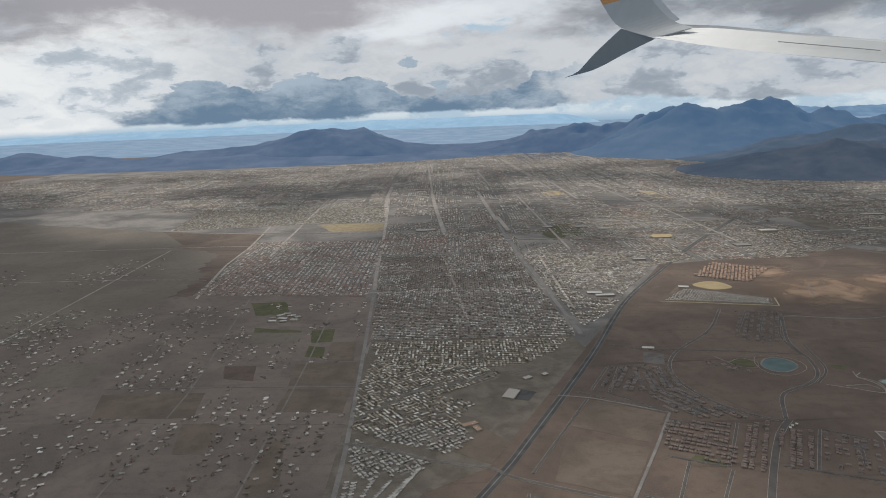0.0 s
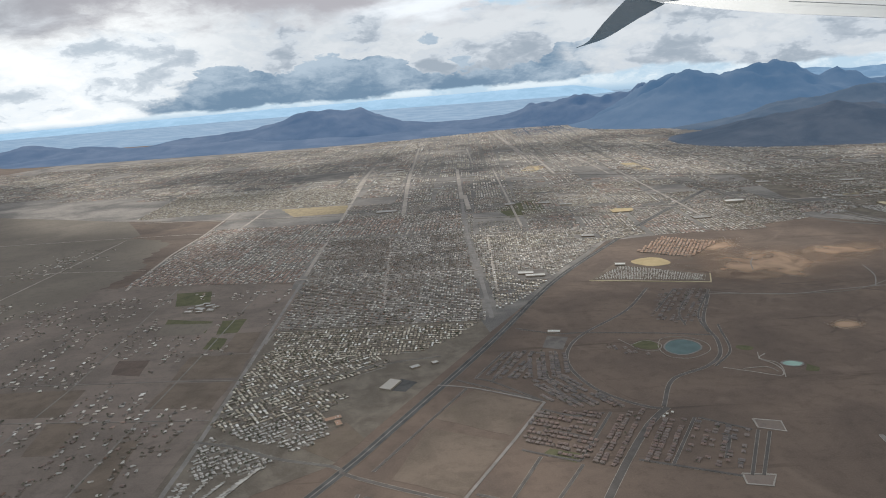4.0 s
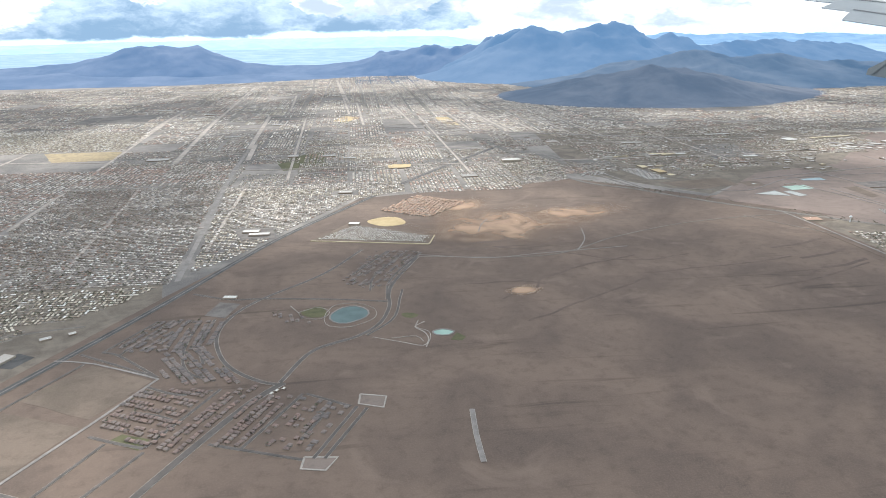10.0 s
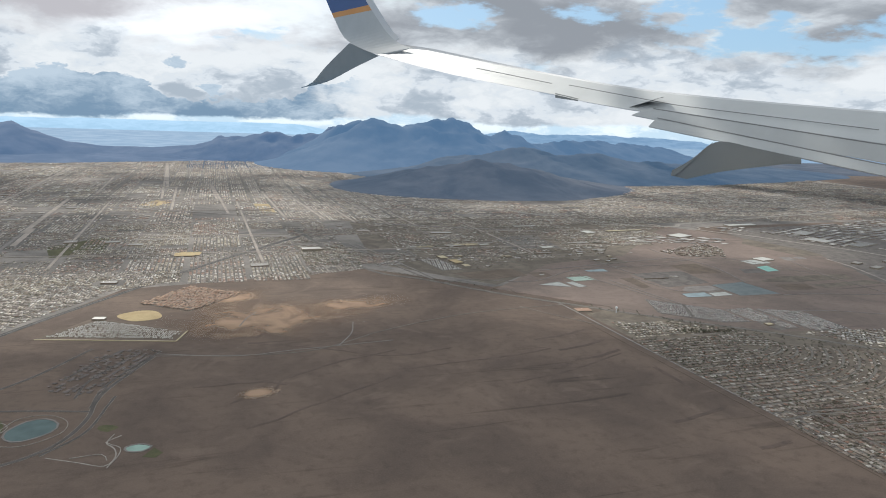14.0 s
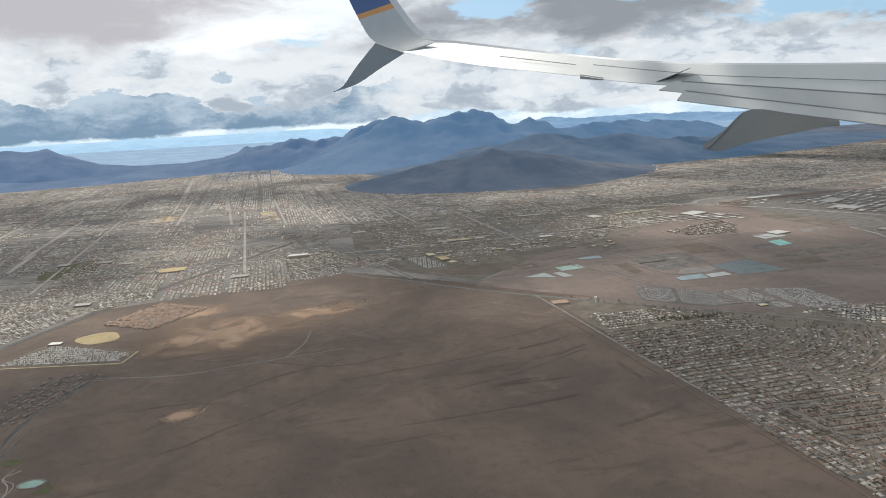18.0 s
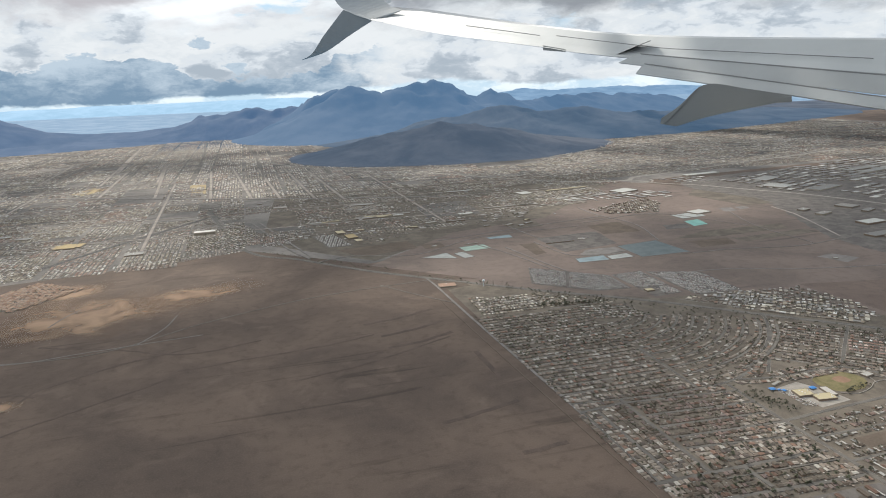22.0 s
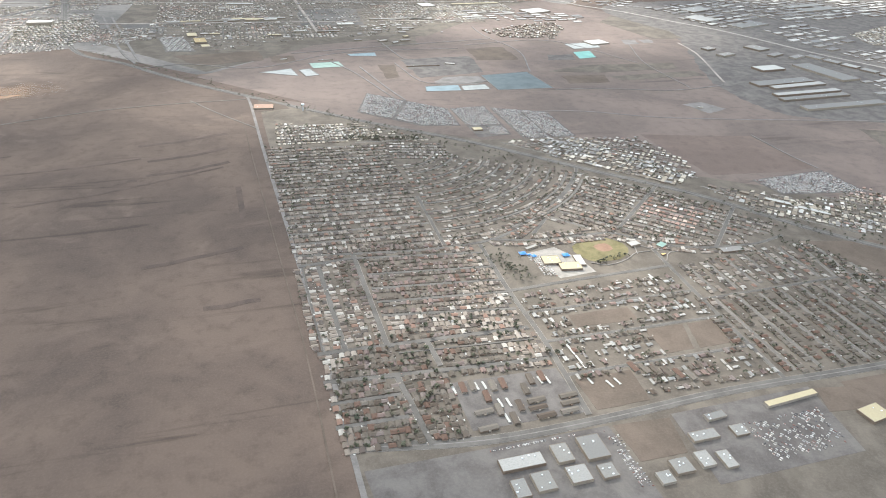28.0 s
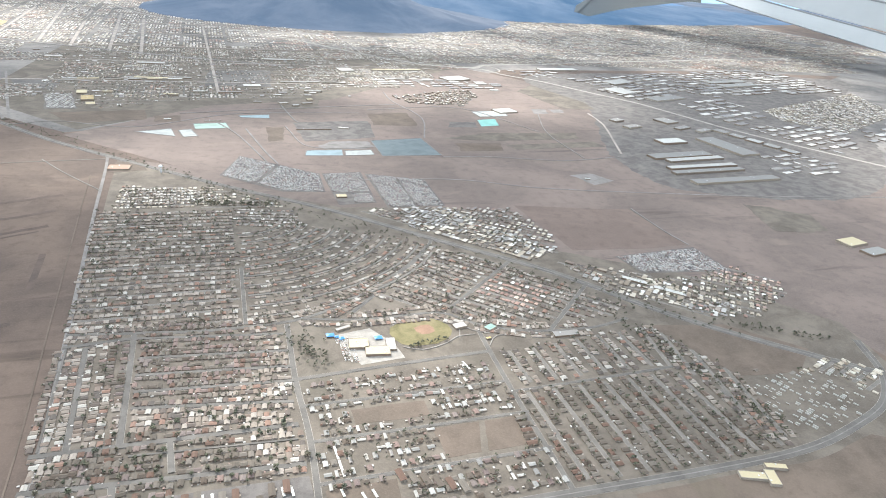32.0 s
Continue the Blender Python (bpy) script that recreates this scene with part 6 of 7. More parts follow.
def city():
    """The rest of the plain: neighbourhoods of differing grain, out to the foot of the mountains."""
    plain = [(-3000, 8000), (-700, 7950), (-600, 6050), (540, 5150), (1650, 5000), (2050, 4720), (3000, 4980), (3150, 5200), (5200, 5000), (6900, 6700), (9800, 6700), (11200, 6600), (14500, 8800), (14500, 13000), (8500, 14500), (4100, 14300), (3000, 15400), (1400, 15500), (0, 14900), (-1400, 14100), (-2600, 13600), (-8500, 12500), (-8000, 9500)]
    hill = [(4050, 14300), (4250, 12500), (3950, 11200), (3750, 10200), (4300, 9600), (5000, 9150), (5650, 8600), (6250, 8350), (7100, 8900), (8000, 9800), (8700, 10600), (10800, 11500), (13500, 12500), (13500, 18000), (4050, 18000)]
    tan = [[(5650, 7450), (6600, 8900), (8030, 10100), (9300, 10300), (12500, 10200), (12500, 9500), (10000, 7400), (7050, 6850)], [(1850, 11000), (3000, 11000), (4500, 9300), (5300, 8100), (4300, 7100), (2700, 7500), (2050, 8600)], [(2100, 14500), (3000, 14300), (3200, 12000), (2500, 12600)]]
    belt = [(2900, 4900), (3100, 5900), (2700, 7300), (4400, 6600), (5200, 7300), (5900, 6900), (6900, 6700), (5600, 4900)]
    kinds = ("roof_mixed_s", "roof_red_s", "roof_pale_s", "roof_tan_s")
    near, far, flat = {k: [] for k in kinds}, {k: [] for k in kinds}, []
    streets, lanes = [], []
    for x in np.arange(-7000, 12000, 800):
        for a, b in ((8600, 12200), (12200, 16000)):
            edge = [(x + RNG.uniform(-40, 40) - 0.02 * y, y) for y in np.arange(a, b + 1, 400)]
            edge = [p for p in edge if inside(plain, [p[0]], [p[1]])[0] and not inside(hill, [p[0]], [p[1]])[0] and abs(math.atan2(p[0] - 2000, p[1])) < 0.95]
            if len(edge) > 3:
                road("road_city_avenue", [edge[0], edge[-1]], 20, "lane", "straight city avenue", straight=True)
    for y in (5640, 6420, 7180, 7980, 8760, 9560, 10380, 11200, 12400, 13600):
        at = [x for x in np.arange(-6000, 12000, 200) if inside(plain, [x], [y])[0] and not inside(hill, [x], [y])[0] and abs(math.atan2(x - 2000, y)) < 0.95 and x < 6200]
        if len(at) > 4:
            road("road_cross_avenue", [(at[0], y + 40), (at[-1], y - 60)], 20, "dirt", "pale cross avenue of the city", straight=True)
    for x in (-1450, 940, 2300, 4450):
        road("road_city_avenue", [(x + 20, 5250), (x - 60, 8700)], 20, "dirt", "pale straight city avenue", straight=True)
    for cy in np.arange(4900, 16500, 400):
        for cx in np.arange(-8400, 14600, 400):
            if any(inside(z, [cx], [cy])[0] for z in OPEN) or not inside(plain, [cx], [cy])[0] or inside(hill, [cx], [cy])[0] or abs(math.atan2(cx - 2000, cy)) > 1.04:
                continue
            tone = noise.noise(Vector((cx / 1300, cy / 1300, 2.0))) + 0.35 * noise.noise(Vector((cx / 500, cy / 500, 6.0)))
            sunny = any(inside(z, [cx], [cy])[0] for z in tan)
            dice = RNG.random()
            if not sunny and (tone < -0.60 or dice < 0.02):
                continue
            if inside(belt, [cx], [cy])[0] and dice < 0.6 or dice < 0.10:
                for _ in range(5):
                    flat.append((cx + RNG.uniform(-190, 190), cy + RNG.uniform(-190, 190), 0, RNG.choice((0, 90, 2)), RNG.uniform(0.4, 1.3)))
                if dice > 0.3:
                    continue
            cell = [(cx - 192, cy - 192), (cx + 192, cy - 192), (cx + 192, cy + 192), (cx - 192, cy + 192)]
            close = cy < 7000
            spots, lines = rows_of_lots(cell, RNG.choice((0, 0, 0, 0, 0, 90)) if cy > 6000 else RNG.choice((0, 0, 90)), 52 if close else 60, 15.5 if close else 29, 13, 0.95 if sunny or tone > 0.1 else RNG.choice((0.9, 0.6)), rng=RNG)
            spots = clear_of_roads(spots)
            # In the tan zones paler tan roofs stand in for sunlight on the city.
            weights = (1, 1, 2, 7) if sunny else (2, 1, 6, 3) if tone > 0.10 else (3, 3, 2, 2) if dice > 0.7 else (6, 2, 2, 2)
            tones = {}
            for spot in spots:
                block = (spot[0] // 200, spot[1] // 130)
                roof = tones.setdefault(block, RNG.choices(kinds, weights)[0] if RNG.random() < 0.91 else "")
                if roof:
                    (near if close else far)[roof if RNG.random() < 0.75 else RNG.choices(kinds, weights)[0]].append(spot)
            (streets if close else lanes).extend(lines if cy < 8500 else lines[::3])
            trees_beside(spots, (0.4 if close else 0.25) * (0.5 if sunny or tone > 0.1 else 1.0))
    for group, template in ((near, SMALL), (far, plain_house(24, 15, 2.8, 1.6))):
        for roof, spots in group.items():
            if spots:
                scattered("house_rows", template, spots, [M["wall_s"], M[roof]], "far city rows of small houses", "houses")
    scattered("city_blocks", flat_house(46, 26, 6.0), flat, [M["wall_s"], M["roof_big_s"]], "far flat-roofed commercial buildings", "buildings")
    street_net("residential_streets", streets, 10, "street", "grey streets of the far city")
    street_net("residential_streets", lanes, 9, "plain", "pale streets of the far city", 0.6, False)



city()


# ---- houses that stand near enough to be told apart ----
def house_kind(w, d, h, rise, hip, wing, roof, kind="house"):
    """One house: walls, roof, and a side wing with its own roof."""
    root = new(kind)
    (wv, wq), (rv, rq, rt) = gable(w, d, h, rise, 0.6, hip)
    put("wall", mesh_of("wall", wv, wq, mats=[M["wall"]]), parent=root)
    put("roof", mesh_of("roof", rv, rq, rt, [M[roof]]), parent=root)
    if wing:
        (wv, wq), (rv, rq, rt) = gable(wing, d * 0.62, h * 0.96, rise * 0.8, 0.5)
        turn = np.array([[0, -1, 0], [1, 0, 0], [0, 0, 1]])
        off = np.array([w * 0.26, -d * 0.5, 0])
        put("wing_wall", mesh_of("wing_wall", wv @ turn.T + off, wq, mats=[M["wall"]]), parent=root)
        put("wing_roof", mesh_of("wing_roof", rv @ turn.T + off, rq, rt, [M[roof]]), parent=root)
    return root


def trailer_kind(length, roof):
    root = new("mobile_home")
    (wv, wq), (rv, rq, rt) = gable(length, 7.6, 3.1, 0.9, 0.25)
    put("body", mesh_of("body", wv, wq, mats=[M["wall"]]), parent=root)
    put("roof", mesh_of("roof", rv, rq, rt, [M[roof]]), parent=root)
    v, q = box(length * 0.45, 3.2, 0.25, 2.5, -length * 0.12, -5.4)
    put("carport", mesh_of("carport", v, q, mats=[M["white"]]), parent=root)
    return root


def settle(kinds, spots, label, category, group):
    """Copies of a few kinds over many places; the first of each kind is moved to a place of its own."""
    used = set()
    for i, (x, y, z, turn, size) in enumerate(spots):
        k = RNG.randrange(len(kinds))
        m = pose(x * K, y * K, z * K, 0, 0, turn + RNG.uniform(-2, 2))
        if k in used:
            ob = copy_thing(kinds[k], m)
        else:
            used.add(k)
            ob = kinds[k]
            ob.matrix_basis = m
            tagged(ob, label[k % len(label)], category, group)
    for k, ob in enumerate(kinds):
        if k not in used:
            for o in [*ob.children_recursive, ob]:
                bpy.data.objects.remove(o)


def split(spots, most):
    """Some of the places, spread evenly, and the rest."""
    spots = [tuple(s) for s in spots]
    RNG.shuffle(spots)
    return spots[:most], spots[most:]


def nearest(spots, x, y, most):
    """The places nearest to a spot of the plan, and the rest."""
    spots = sorted((tuple(s) for s in spots), key=lambda s: (s[0] - x) ** 2 + (s[1] - y) ** 2)
    return spots[:most], spots[most:]


mixed = [house_kind(17, 11, 3.0, 2.2, 0, 6, "roof_mixed"), house_kind(16, 12, 3.0, 2.4, 4, 0, "roof_mixed"), house_kind(18, 11, 3.1, 2.0, 3, 7, "roof_mixed"), house_kind(15, 12, 5.2, 2.2, 3, 0, "roof_mixed"), house_kind(17, 11, 3.0, 2.1, 0, 0, "roof_mixed"), house_kind(16, 11, 3.0, 2.0, 3, 0, "roof_red")]
here, rest = nearest(NEAR, 4250, 1600, 270)
settle(mixed, here, ["small stucco house with weathered shingle roof", "square stucco house with hipped shingle roof", "long stucco house with hipped roof", "two-storey stucco house with hipped roof", "small plain house with ridged shingle roof", "small hipped house with red-brown tile roof"], "house", "houses in the school district")
upper = [house_kind(16, 11, 3.0, 2.1, 0, 0, "roof_mixed", "terrace_house"), house_kind(15, 11, 3.0, 2.2, 4, 0, "roof_mixed", "terrace_house"), house_kind(16, 10, 3.0, 1.9, 0, 0, "roof_red", "terrace_house")]
beyond, UPPER = nearest(clear_of_streets(rest + [tuple(s) for s in UPPER]), 4300, 2100, 280)
settle(upper, beyond, ["small grey-roofed house in a dense row", "small hipped grey-brown house in a dense row", "small brown-roofed house in a dense row"], "house", "houses north of the school streets")
scattered("house_rows", HOUSE, UPPER, [M["wall_s"], M["roof_town_s"]], "rows of small grey-brown detached houses", "houses")
pale = [house_kind(16, 10, 3.0, 1.8, 0, 0, "roof_big", "bungalow"), house_kind(16, 11, 3.0, 2.0, 0, 0, "roof_red", "bungalow"), house_kind(16, 12, 3.0, 2.0, 4, 0, "roof_mixed", "bungalow"), house_kind(13, 9, 3.0, 2.0, 3, 6, "roof_mixed", "bungalow"), house_kind(18, 6, 3.0, 1.0, 0, 0, "roof_white", "bungalow")]
settle(pale, [tuple(s) for s in LARGE], ["low house with pale metal roof on a dirt lot", "low house with red-brown roof on a dirt lot", "low house with hipped shingle roof on a dirt lot", "stucco house with side wing on a dirt lot", "long white-roofed trailer on a dirt lot"], "house", "houses on large lots")
east = [house_kind(18, 12, 3.0, 2.1, 4, 0, "roof_mixed", "ranch_house"), house_kind(18, 11, 3.0, 2.0, 0, 7, "roof_mixed", "ranch_house"), house_kind(16, 12, 3.0, 1.4, 0, 0, "roof_mixed", "ranch_house")]
here, rest = nearest(EAST, 5300, 1450, 220)
settle(east, here, ["ranch house with grey hipped shingle roof", "ranch house with shingle roof and side wing", "low ranch house with weathered grey roof"], "house", "ranch houses east of the school")
scattered("house_rows", HOUSE_HIP, rest, [M["wall_s"], M["roof_town_s"]], "rows of grey-roofed ranch houses", "houses")
homes = [trailer_kind(17, "roof_white"), trailer_kind(19, "roof_white"), trailer_kind(15, "roof_white")]
here, rest = nearest(clear_of_streets(PARK + PARK_LOW), -100, 1900, 290)
settle(homes, here, ["white-roofed mobile home with carport", "long white-roofed mobile home with carport", "short pale mobile home with carport"], "mobile home", "mobile homes in the trailer park")
scattered("mobile_home_rows", TRAILER, rest, [M["wall_s"], M["roof_pale_s"]], "rows of white-roofed mobile homes", "mobile homes")
tiles = [house_kind(15, 10.5, 4.2, 2.0, 4, 0, "roof_red", "tract_house"), house_kind(15.5, 11, 3.0, 2.2, 4, 5, "roof_red", "tract_house"), house_kind(13, 11, 4.0, 2.1, 4, 0, "roof_red", "tract_house")]
here, rest = nearest(NEWSUB, 1000, 2000, 250)
settle(tiles, here, ["new two-storey house with brown tile roof", "new house with hipped brown tile roof", "square new house with brown tile roof"], "house", "houses in the new subdivision")
if rest:
    scattered("house_rows", HOUSE_HIP, rest, [M["wall_s"], M["roof_dark_s"]], "rows of new brown-roofed houses", "houses")

# scattered rural houses west of the arterial
rural = []
bare = [[(-1051, 2952), (-901, 2940), (-867, 2765), (-1009, 2796)], [(-723, 2950), (-438, 2951), (-421, 2450), (-700, 2450)], [(-1080, 3570), (-769, 3500), (-782, 3230), (-1030, 3240)], [(-740, 3427), (-590, 3440), (-590, 3020), (-720, 3040)], [(-1479, 2665), (-1040, 2655), (-1005, 2420), (-1413, 2430)], [(-1028, 2368), (-880, 2370), (-870, 2132), (-977, 2138)], [(-1900, 3050), (-1640, 3040), (-1600, 2760), (-1880, 2760)], [(-1080, 3780), (-740, 3780), (-740, 3500), (-1080, 3500)]]
for row, x in enumerate(range(-2480, -410, 62)):
    for y in range(1480, 3950, 27):
        xx, yy = x + RNG.uniform(-16, 16) - 0.06 * (y - 2500), y + RNG.uniform(-8, 8)
        if noise.noise(Vector((xx / 170, yy / 420, 8.0))) + 0.5 * noise.noise(Vector((xx / 80, yy / 90, 3.0))) > -0.07 and RNG.random() < 0.8 and xx < -425 and not any(inside(p, [xx], [yy])[0] for p in bare):
            rural.append((xx, yy, 0, RNG.choice((0, 90, 0, 90, 30)), RNG.uniform(0.75, 1.25)))
for _ in range(220):
    c = RNG.choice(((-2280, 3480), (-2550, 4900), (-2450, 4950), (-3300, 4700)))
    rural.append((c[0] + RNG.gauss(0, 130), c[1] + RNG.gauss(0, 190), 0, RNG.choice((0, 90)), RNG.uniform(0.9, 1.4)))
trees_beside(rural, 0.9, 26)
clutter_beside(rural, 1.4)
country = [house_kind(18, 10, 3.0, 1.8, 0, 0, "roof_mixed", "farmhouse"), house_kind(15, 11, 3.0, 2.2, 4, 7, "roof_mixed", "farmhouse"), house_kind(16, 10, 3.0, 2.2, 0, 6, "roof_red", "farmhouse"), trailer_kind(18, "roof_white")]
here, rest = nearest(rural, -700, 1700, 180)
settle(country, here, ["grey-roofed house on a scrub lot", "stucco house with side wing on a scrub lot", "red-roofed house on a scrub lot", "white trailer on a scrub lot"], "house", "houses on scrub lots")
scattered("house_rows", HOUSE, rest[::2], [M["wall_s"], M["roof_mixed_s"]], "scattered grey-roofed rural houses", "houses")
scattered("house_rows", HOUSE, rest[1::2], [M["wall_s"], M["roof_tan_s"]], "scattered tan-roofed rural houses", "houses")


# ---- large single buildings ----
def hall(name, x, y, w, d, h, turn, roof, label, parts=0):
    """A flat-roofed building: walls, parapet rim, roof deck, rooftop units."""
    root = new(name)
    root.matrix_basis = pose(x * K, y * K, 0, 0, 0, turn)
    v, q = box(w, d, h)
    put("wall", mesh_of("wall", v, q, mats=[M["wall"]]), parent=root)
    v, q = box(w - 1.2, d - 1.2, 0.5, h)
    deck = put("roof", mesh_of("roof", v, q, mats=[M[roof]]), parent=root)
    rim = joined([box(w, 0.6, 1.0, h, 0, s * (d - 0.6) / 2) for s in (-1, 1)] + [box(0.6, d - 1.2, 1.0, h, s * (w - 0.6) / 2, 0) for s in (-1, 1)])
    put("parapet", mesh_of("parapet", *rim, mats=[M["wall"]]), parent=root)
    for i in range(parts):
        v, q = box(RNG.uniform(2, 4), RNG.uniform(2, 3), 1.6, h + 0.5, RNG.uniform(-0.4, 0.4) * w, RNG.uniform(-0.35, 0.35) * d)
        put("roof_unit", mesh_of("roof_unit", v, q, mats=[M["tank"]]), parent=deck)
    return tagged(root, label, "building")


for x, y, w, d, h, turn, roof, label in ((4917, 3225, 44, 34, 6, 0, "cream", "cream flat-roofed office of a salvage yard"), (3632, 5645, 115, 34, 8, 2, "cream", "long low cream-roofed building"), (3815, 5673, 140, 30, 8, 0, "roof_white", "long low pale-roofed building"), (4030, 5710, 220, 38, 9, -3, "cream", "long low cream-roofed building"), (4223, 5740, 150, 32, 8, -2, "roof_big", "long low grey-roofed building"),
                                         (5050, 5655, 290, 30, 8, 3, "roof_big", "long low grey-roofed building"), (5285, 5650, 130, 34, 8, 3, "roof_white", "long low pale-roofed building"), (4356, 5284, 90, 26, 8, 2, "white", "long low white-roofed building"), (4542, 5265, 150, 30, 9, 2, "roof_white", "long low pale-roofed building"), (3803, 5253, 64, 26, 7, 2, "cream", "low cream-roofed building of a works"),
                                         (4176, 5188, 95, 30, 8, -4, "cream", "low cream-roofed building of a works"), (3660, 5230, 60, 90, 9, 6, "cream", "cream flat-roofed works building"), (3712, 5060, 70, 120, 10, 8, "straw", "tan flat-roofed works building"), (3745, 4920, 50, 60, 8, 8, "cream", "cream flat-roofed works building"), (5133, 4346, 60, 22, 5, -20, "roof_white", "low pale shed on a stony plot"), (4960, 4318, 200, 6, 5, 0, "roof_big", "long narrow grey-roofed shed"),
                                         (4180, 4560, 40, 16, 4, 10, "white", "small white shed beside the ponds"), (4420, 4520, 90, 12, 4, 6, "roof_white", "low pale shed beside the ponds"), (4860, 4960, 60, 30, 8, 20, "roof_white", "pale flat-roofed plant shed"), (4930, 4900, 44, 26, 8, 20, "roof_big", "grey flat-roofed plant shed"), (5010, 4960, 70, 24, 8, 15, "roof_white", "pale flat-roofed plant shed"), (5040, 5060, 40, 30, 10, 15, "cream", "cream flat-roofed plant shed"),
                                         (6180, 3345, 26, 14, 4, -20, "white", "small white shed in the bare land"), (6945, 2445, 110, 70, 8, 8, "cream", "large cream flat-roofed hall"), (6965, 2345, 120, 60, 8, 8, "roof_big", "large grey flat-roofed hall"), (6330, 4770, 150, 110, 8, 12, "white", "white plant hall beside the ponds"), (5100, 5330, 120, 40, 8, 4, "roof_big", "long low grey-roofed building"), (4700, 5000, 50, 26, 6, 0, "roof_big", "low grey flat-roofed workshop")):
    hall("works_hall", x, y, w, d, h, turn, roof, label, 1)

GREY = "grey flat-roofed warehouse with rooftop units"
for x, y, w, d, h, a in ((4357, 1346, 92, 32, 8, 0), (4446, 1348, 36, 48, 8, 0), (4515, 1347, 50, 62, 9, 0), (4455, 1290, 44, 42, 8, 0), (4516, 1284, 34, 36, 7, 0), (4380, 1290, 40, 46, 8, 0), (4330, 1285, 30, 44, 8, 0),
                         (4764, 1320, 64, 26, 7, 0), (4826, 1366, 50, 20, 6, 4), (4668, 1258, 42, 38, 7, 0), (4725, 1262, 30, 40, 7, 0), (4770, 1250, 26, 44, 7, 0), (4850, 1315, 34, 30, 6, 0), (4620, 1240, 30, 30, 6, 0)):
    hall("warehouse", x, y, w, d, h, a, "roof_big", GREY, 3)
hall("warehouse", 5035, 1372, 146, 17, 7, 4, "cream", "long narrow cream-roofed warehouse", 0)
hall("office_building", 5490, 1378, 60, 22, 6, -20, "cream", "cream flat-roofed office building", 2)
hall("office_building", 5530, 1362, 24, 46, 6, -20, "cream", "cream flat-roofed office building", 1)
hall("office_building", 5565, 1390, 50, 16, 6, -20, "cream", "cream flat-roofed office building", 1)
hall("store", 5357, 2008, 80, 26, 6, -2, "roof_white", "low white flat-roofed store", 2)
hall("store", 5770, 2285, 90, 22, 6, -45, "white", "long low white-roofed store", 1)
hall("store", 5850, 2190, 110, 24, 6, -45, "white", "long low white-roofed store", 1)
hall("warehouse", 5189, 1284, 62, 44, 7, 8, "cream", "square cream-roofed warehouse by the boulevard", 2)
# school: a cluster of pale blocks with blue canopies
hall("school", 4752, 2070, 54, 46, 7, -8, "cream", "pale cream flat-roofed school building", 4)
hall("school", 4795, 2025, 66, 40, 7, -8, "cream", "pale cream flat-roofed school building", 4)
hall("school", 4838, 2052, 26, 60, 6, -8, "roof_white", "white flat-roofed school hall", 1)
hall("school", 4725, 2160, 46, 12, 5, 20, "roof_white", "long low white school annexe", 0)
hall("community_hall", 5060, 2110, 40, 26, 6, 10, "roof_white", "white flat-roofed hall by the school", 1)
hall("community_hall", 5147, 2085, 34, 24, 5, 30, "basin_green", "hall with pale green roof", 0)


def canopy(x, y, w, d, turn):
    root = new("shade_canopy")
    root.matrix_basis = pose(x * K, y * K, 0, 0, 0, turn)
    for sx in (-1, 1):
        for sy in (-1, 1):
            v, q = box(0.4, 0.4, 4.4, 0, sx * w * 0.46, sy * d * 0.46)
            put("post", mesh_of("post", v, q, mats=[M["tank"]]), parent=root)
    (_, _), (rv, rq, rt) = gable(w, d, 4.4, 2.2, 0.2, w * 0.42)
    put("cover", mesh_of("cover", rv, rq, rt, [M["tarp"]]), parent=root)
    tagged(root, "bright blue fabric shade canopy by the school", "canopy", "school canopies")


for spot in ((4684, 2130, 22, 18, 0), (4712, 2108, 14, 14, 10), (4700, 2118, 12, 10, 0), (4812, 2092, 22, 18, 0)):
    canopy(*spot)
# apartment courts with long white carports
def apartment(x, y, w, d, turn):
    """A two-storey block of flats under a ridged roof, with a lower stair hall at its middle."""
    root = new("apartment_block")
    root.matrix_basis = pose(x * K, y * K, 0, 0, 0, turn)
    (wv, wq), (rv, rq, rt) = gable(w, d, 5.2, 2.0, 0.7)
    put("wall", mesh_of("wall", wv, wq, mats=[M["wall"]]), parent=root)
    put("roof", mesh_of("roof", rv, rq, rt, [M["roof_mixed"]]), parent=root)
    v, q = box(5, 3, 4.2, 0, 0, -d / 2 - 1.5)
    put("stair_hall", mesh_of("stair_hall", v, q, mats=[M["wall"]]), parent=root)
    tagged(root, "two-storey brown-roofed apartment block in a paved court", "building", "apartment blocks")


for spot in ((4312, 1587, 34, 13, 88), (4335, 1589, 34, 13, 88), (4381, 1578, 34, 13, 88), (4406, 1579, 34, 13, 88), (4475, 1579, 34, 13, 88), (4504, 1582, 34, 13, 88), (4368, 1500, 34, 13, 88), (4417, 1501, 34, 13, 88), (4391, 1467, 34, 13, 88), (4450, 1550, 34, 13, 88), (4356, 1547, 34, 13, 88),
             (4333, 1502, 42, 13, 3), (4326, 1453, 42, 13, 3), (4460, 1510, 42, 13, 3), (4454, 1486, 42, 13, 3), (4463, 1459, 42, 13, 3), (4537, 1507, 42, 13, 3), (4531, 1485, 42, 13, 3), (4519, 1461, 42, 13, 3)):
    apartment(*spot)
for k in range(6):
    apartment(4735 + 24 * k, 1560 - 12 * k, 34, 14, 98)
for k in range(5):
    apartment(5064 - 3 * k, 1678 - 22 * k, 26, 12, 0)


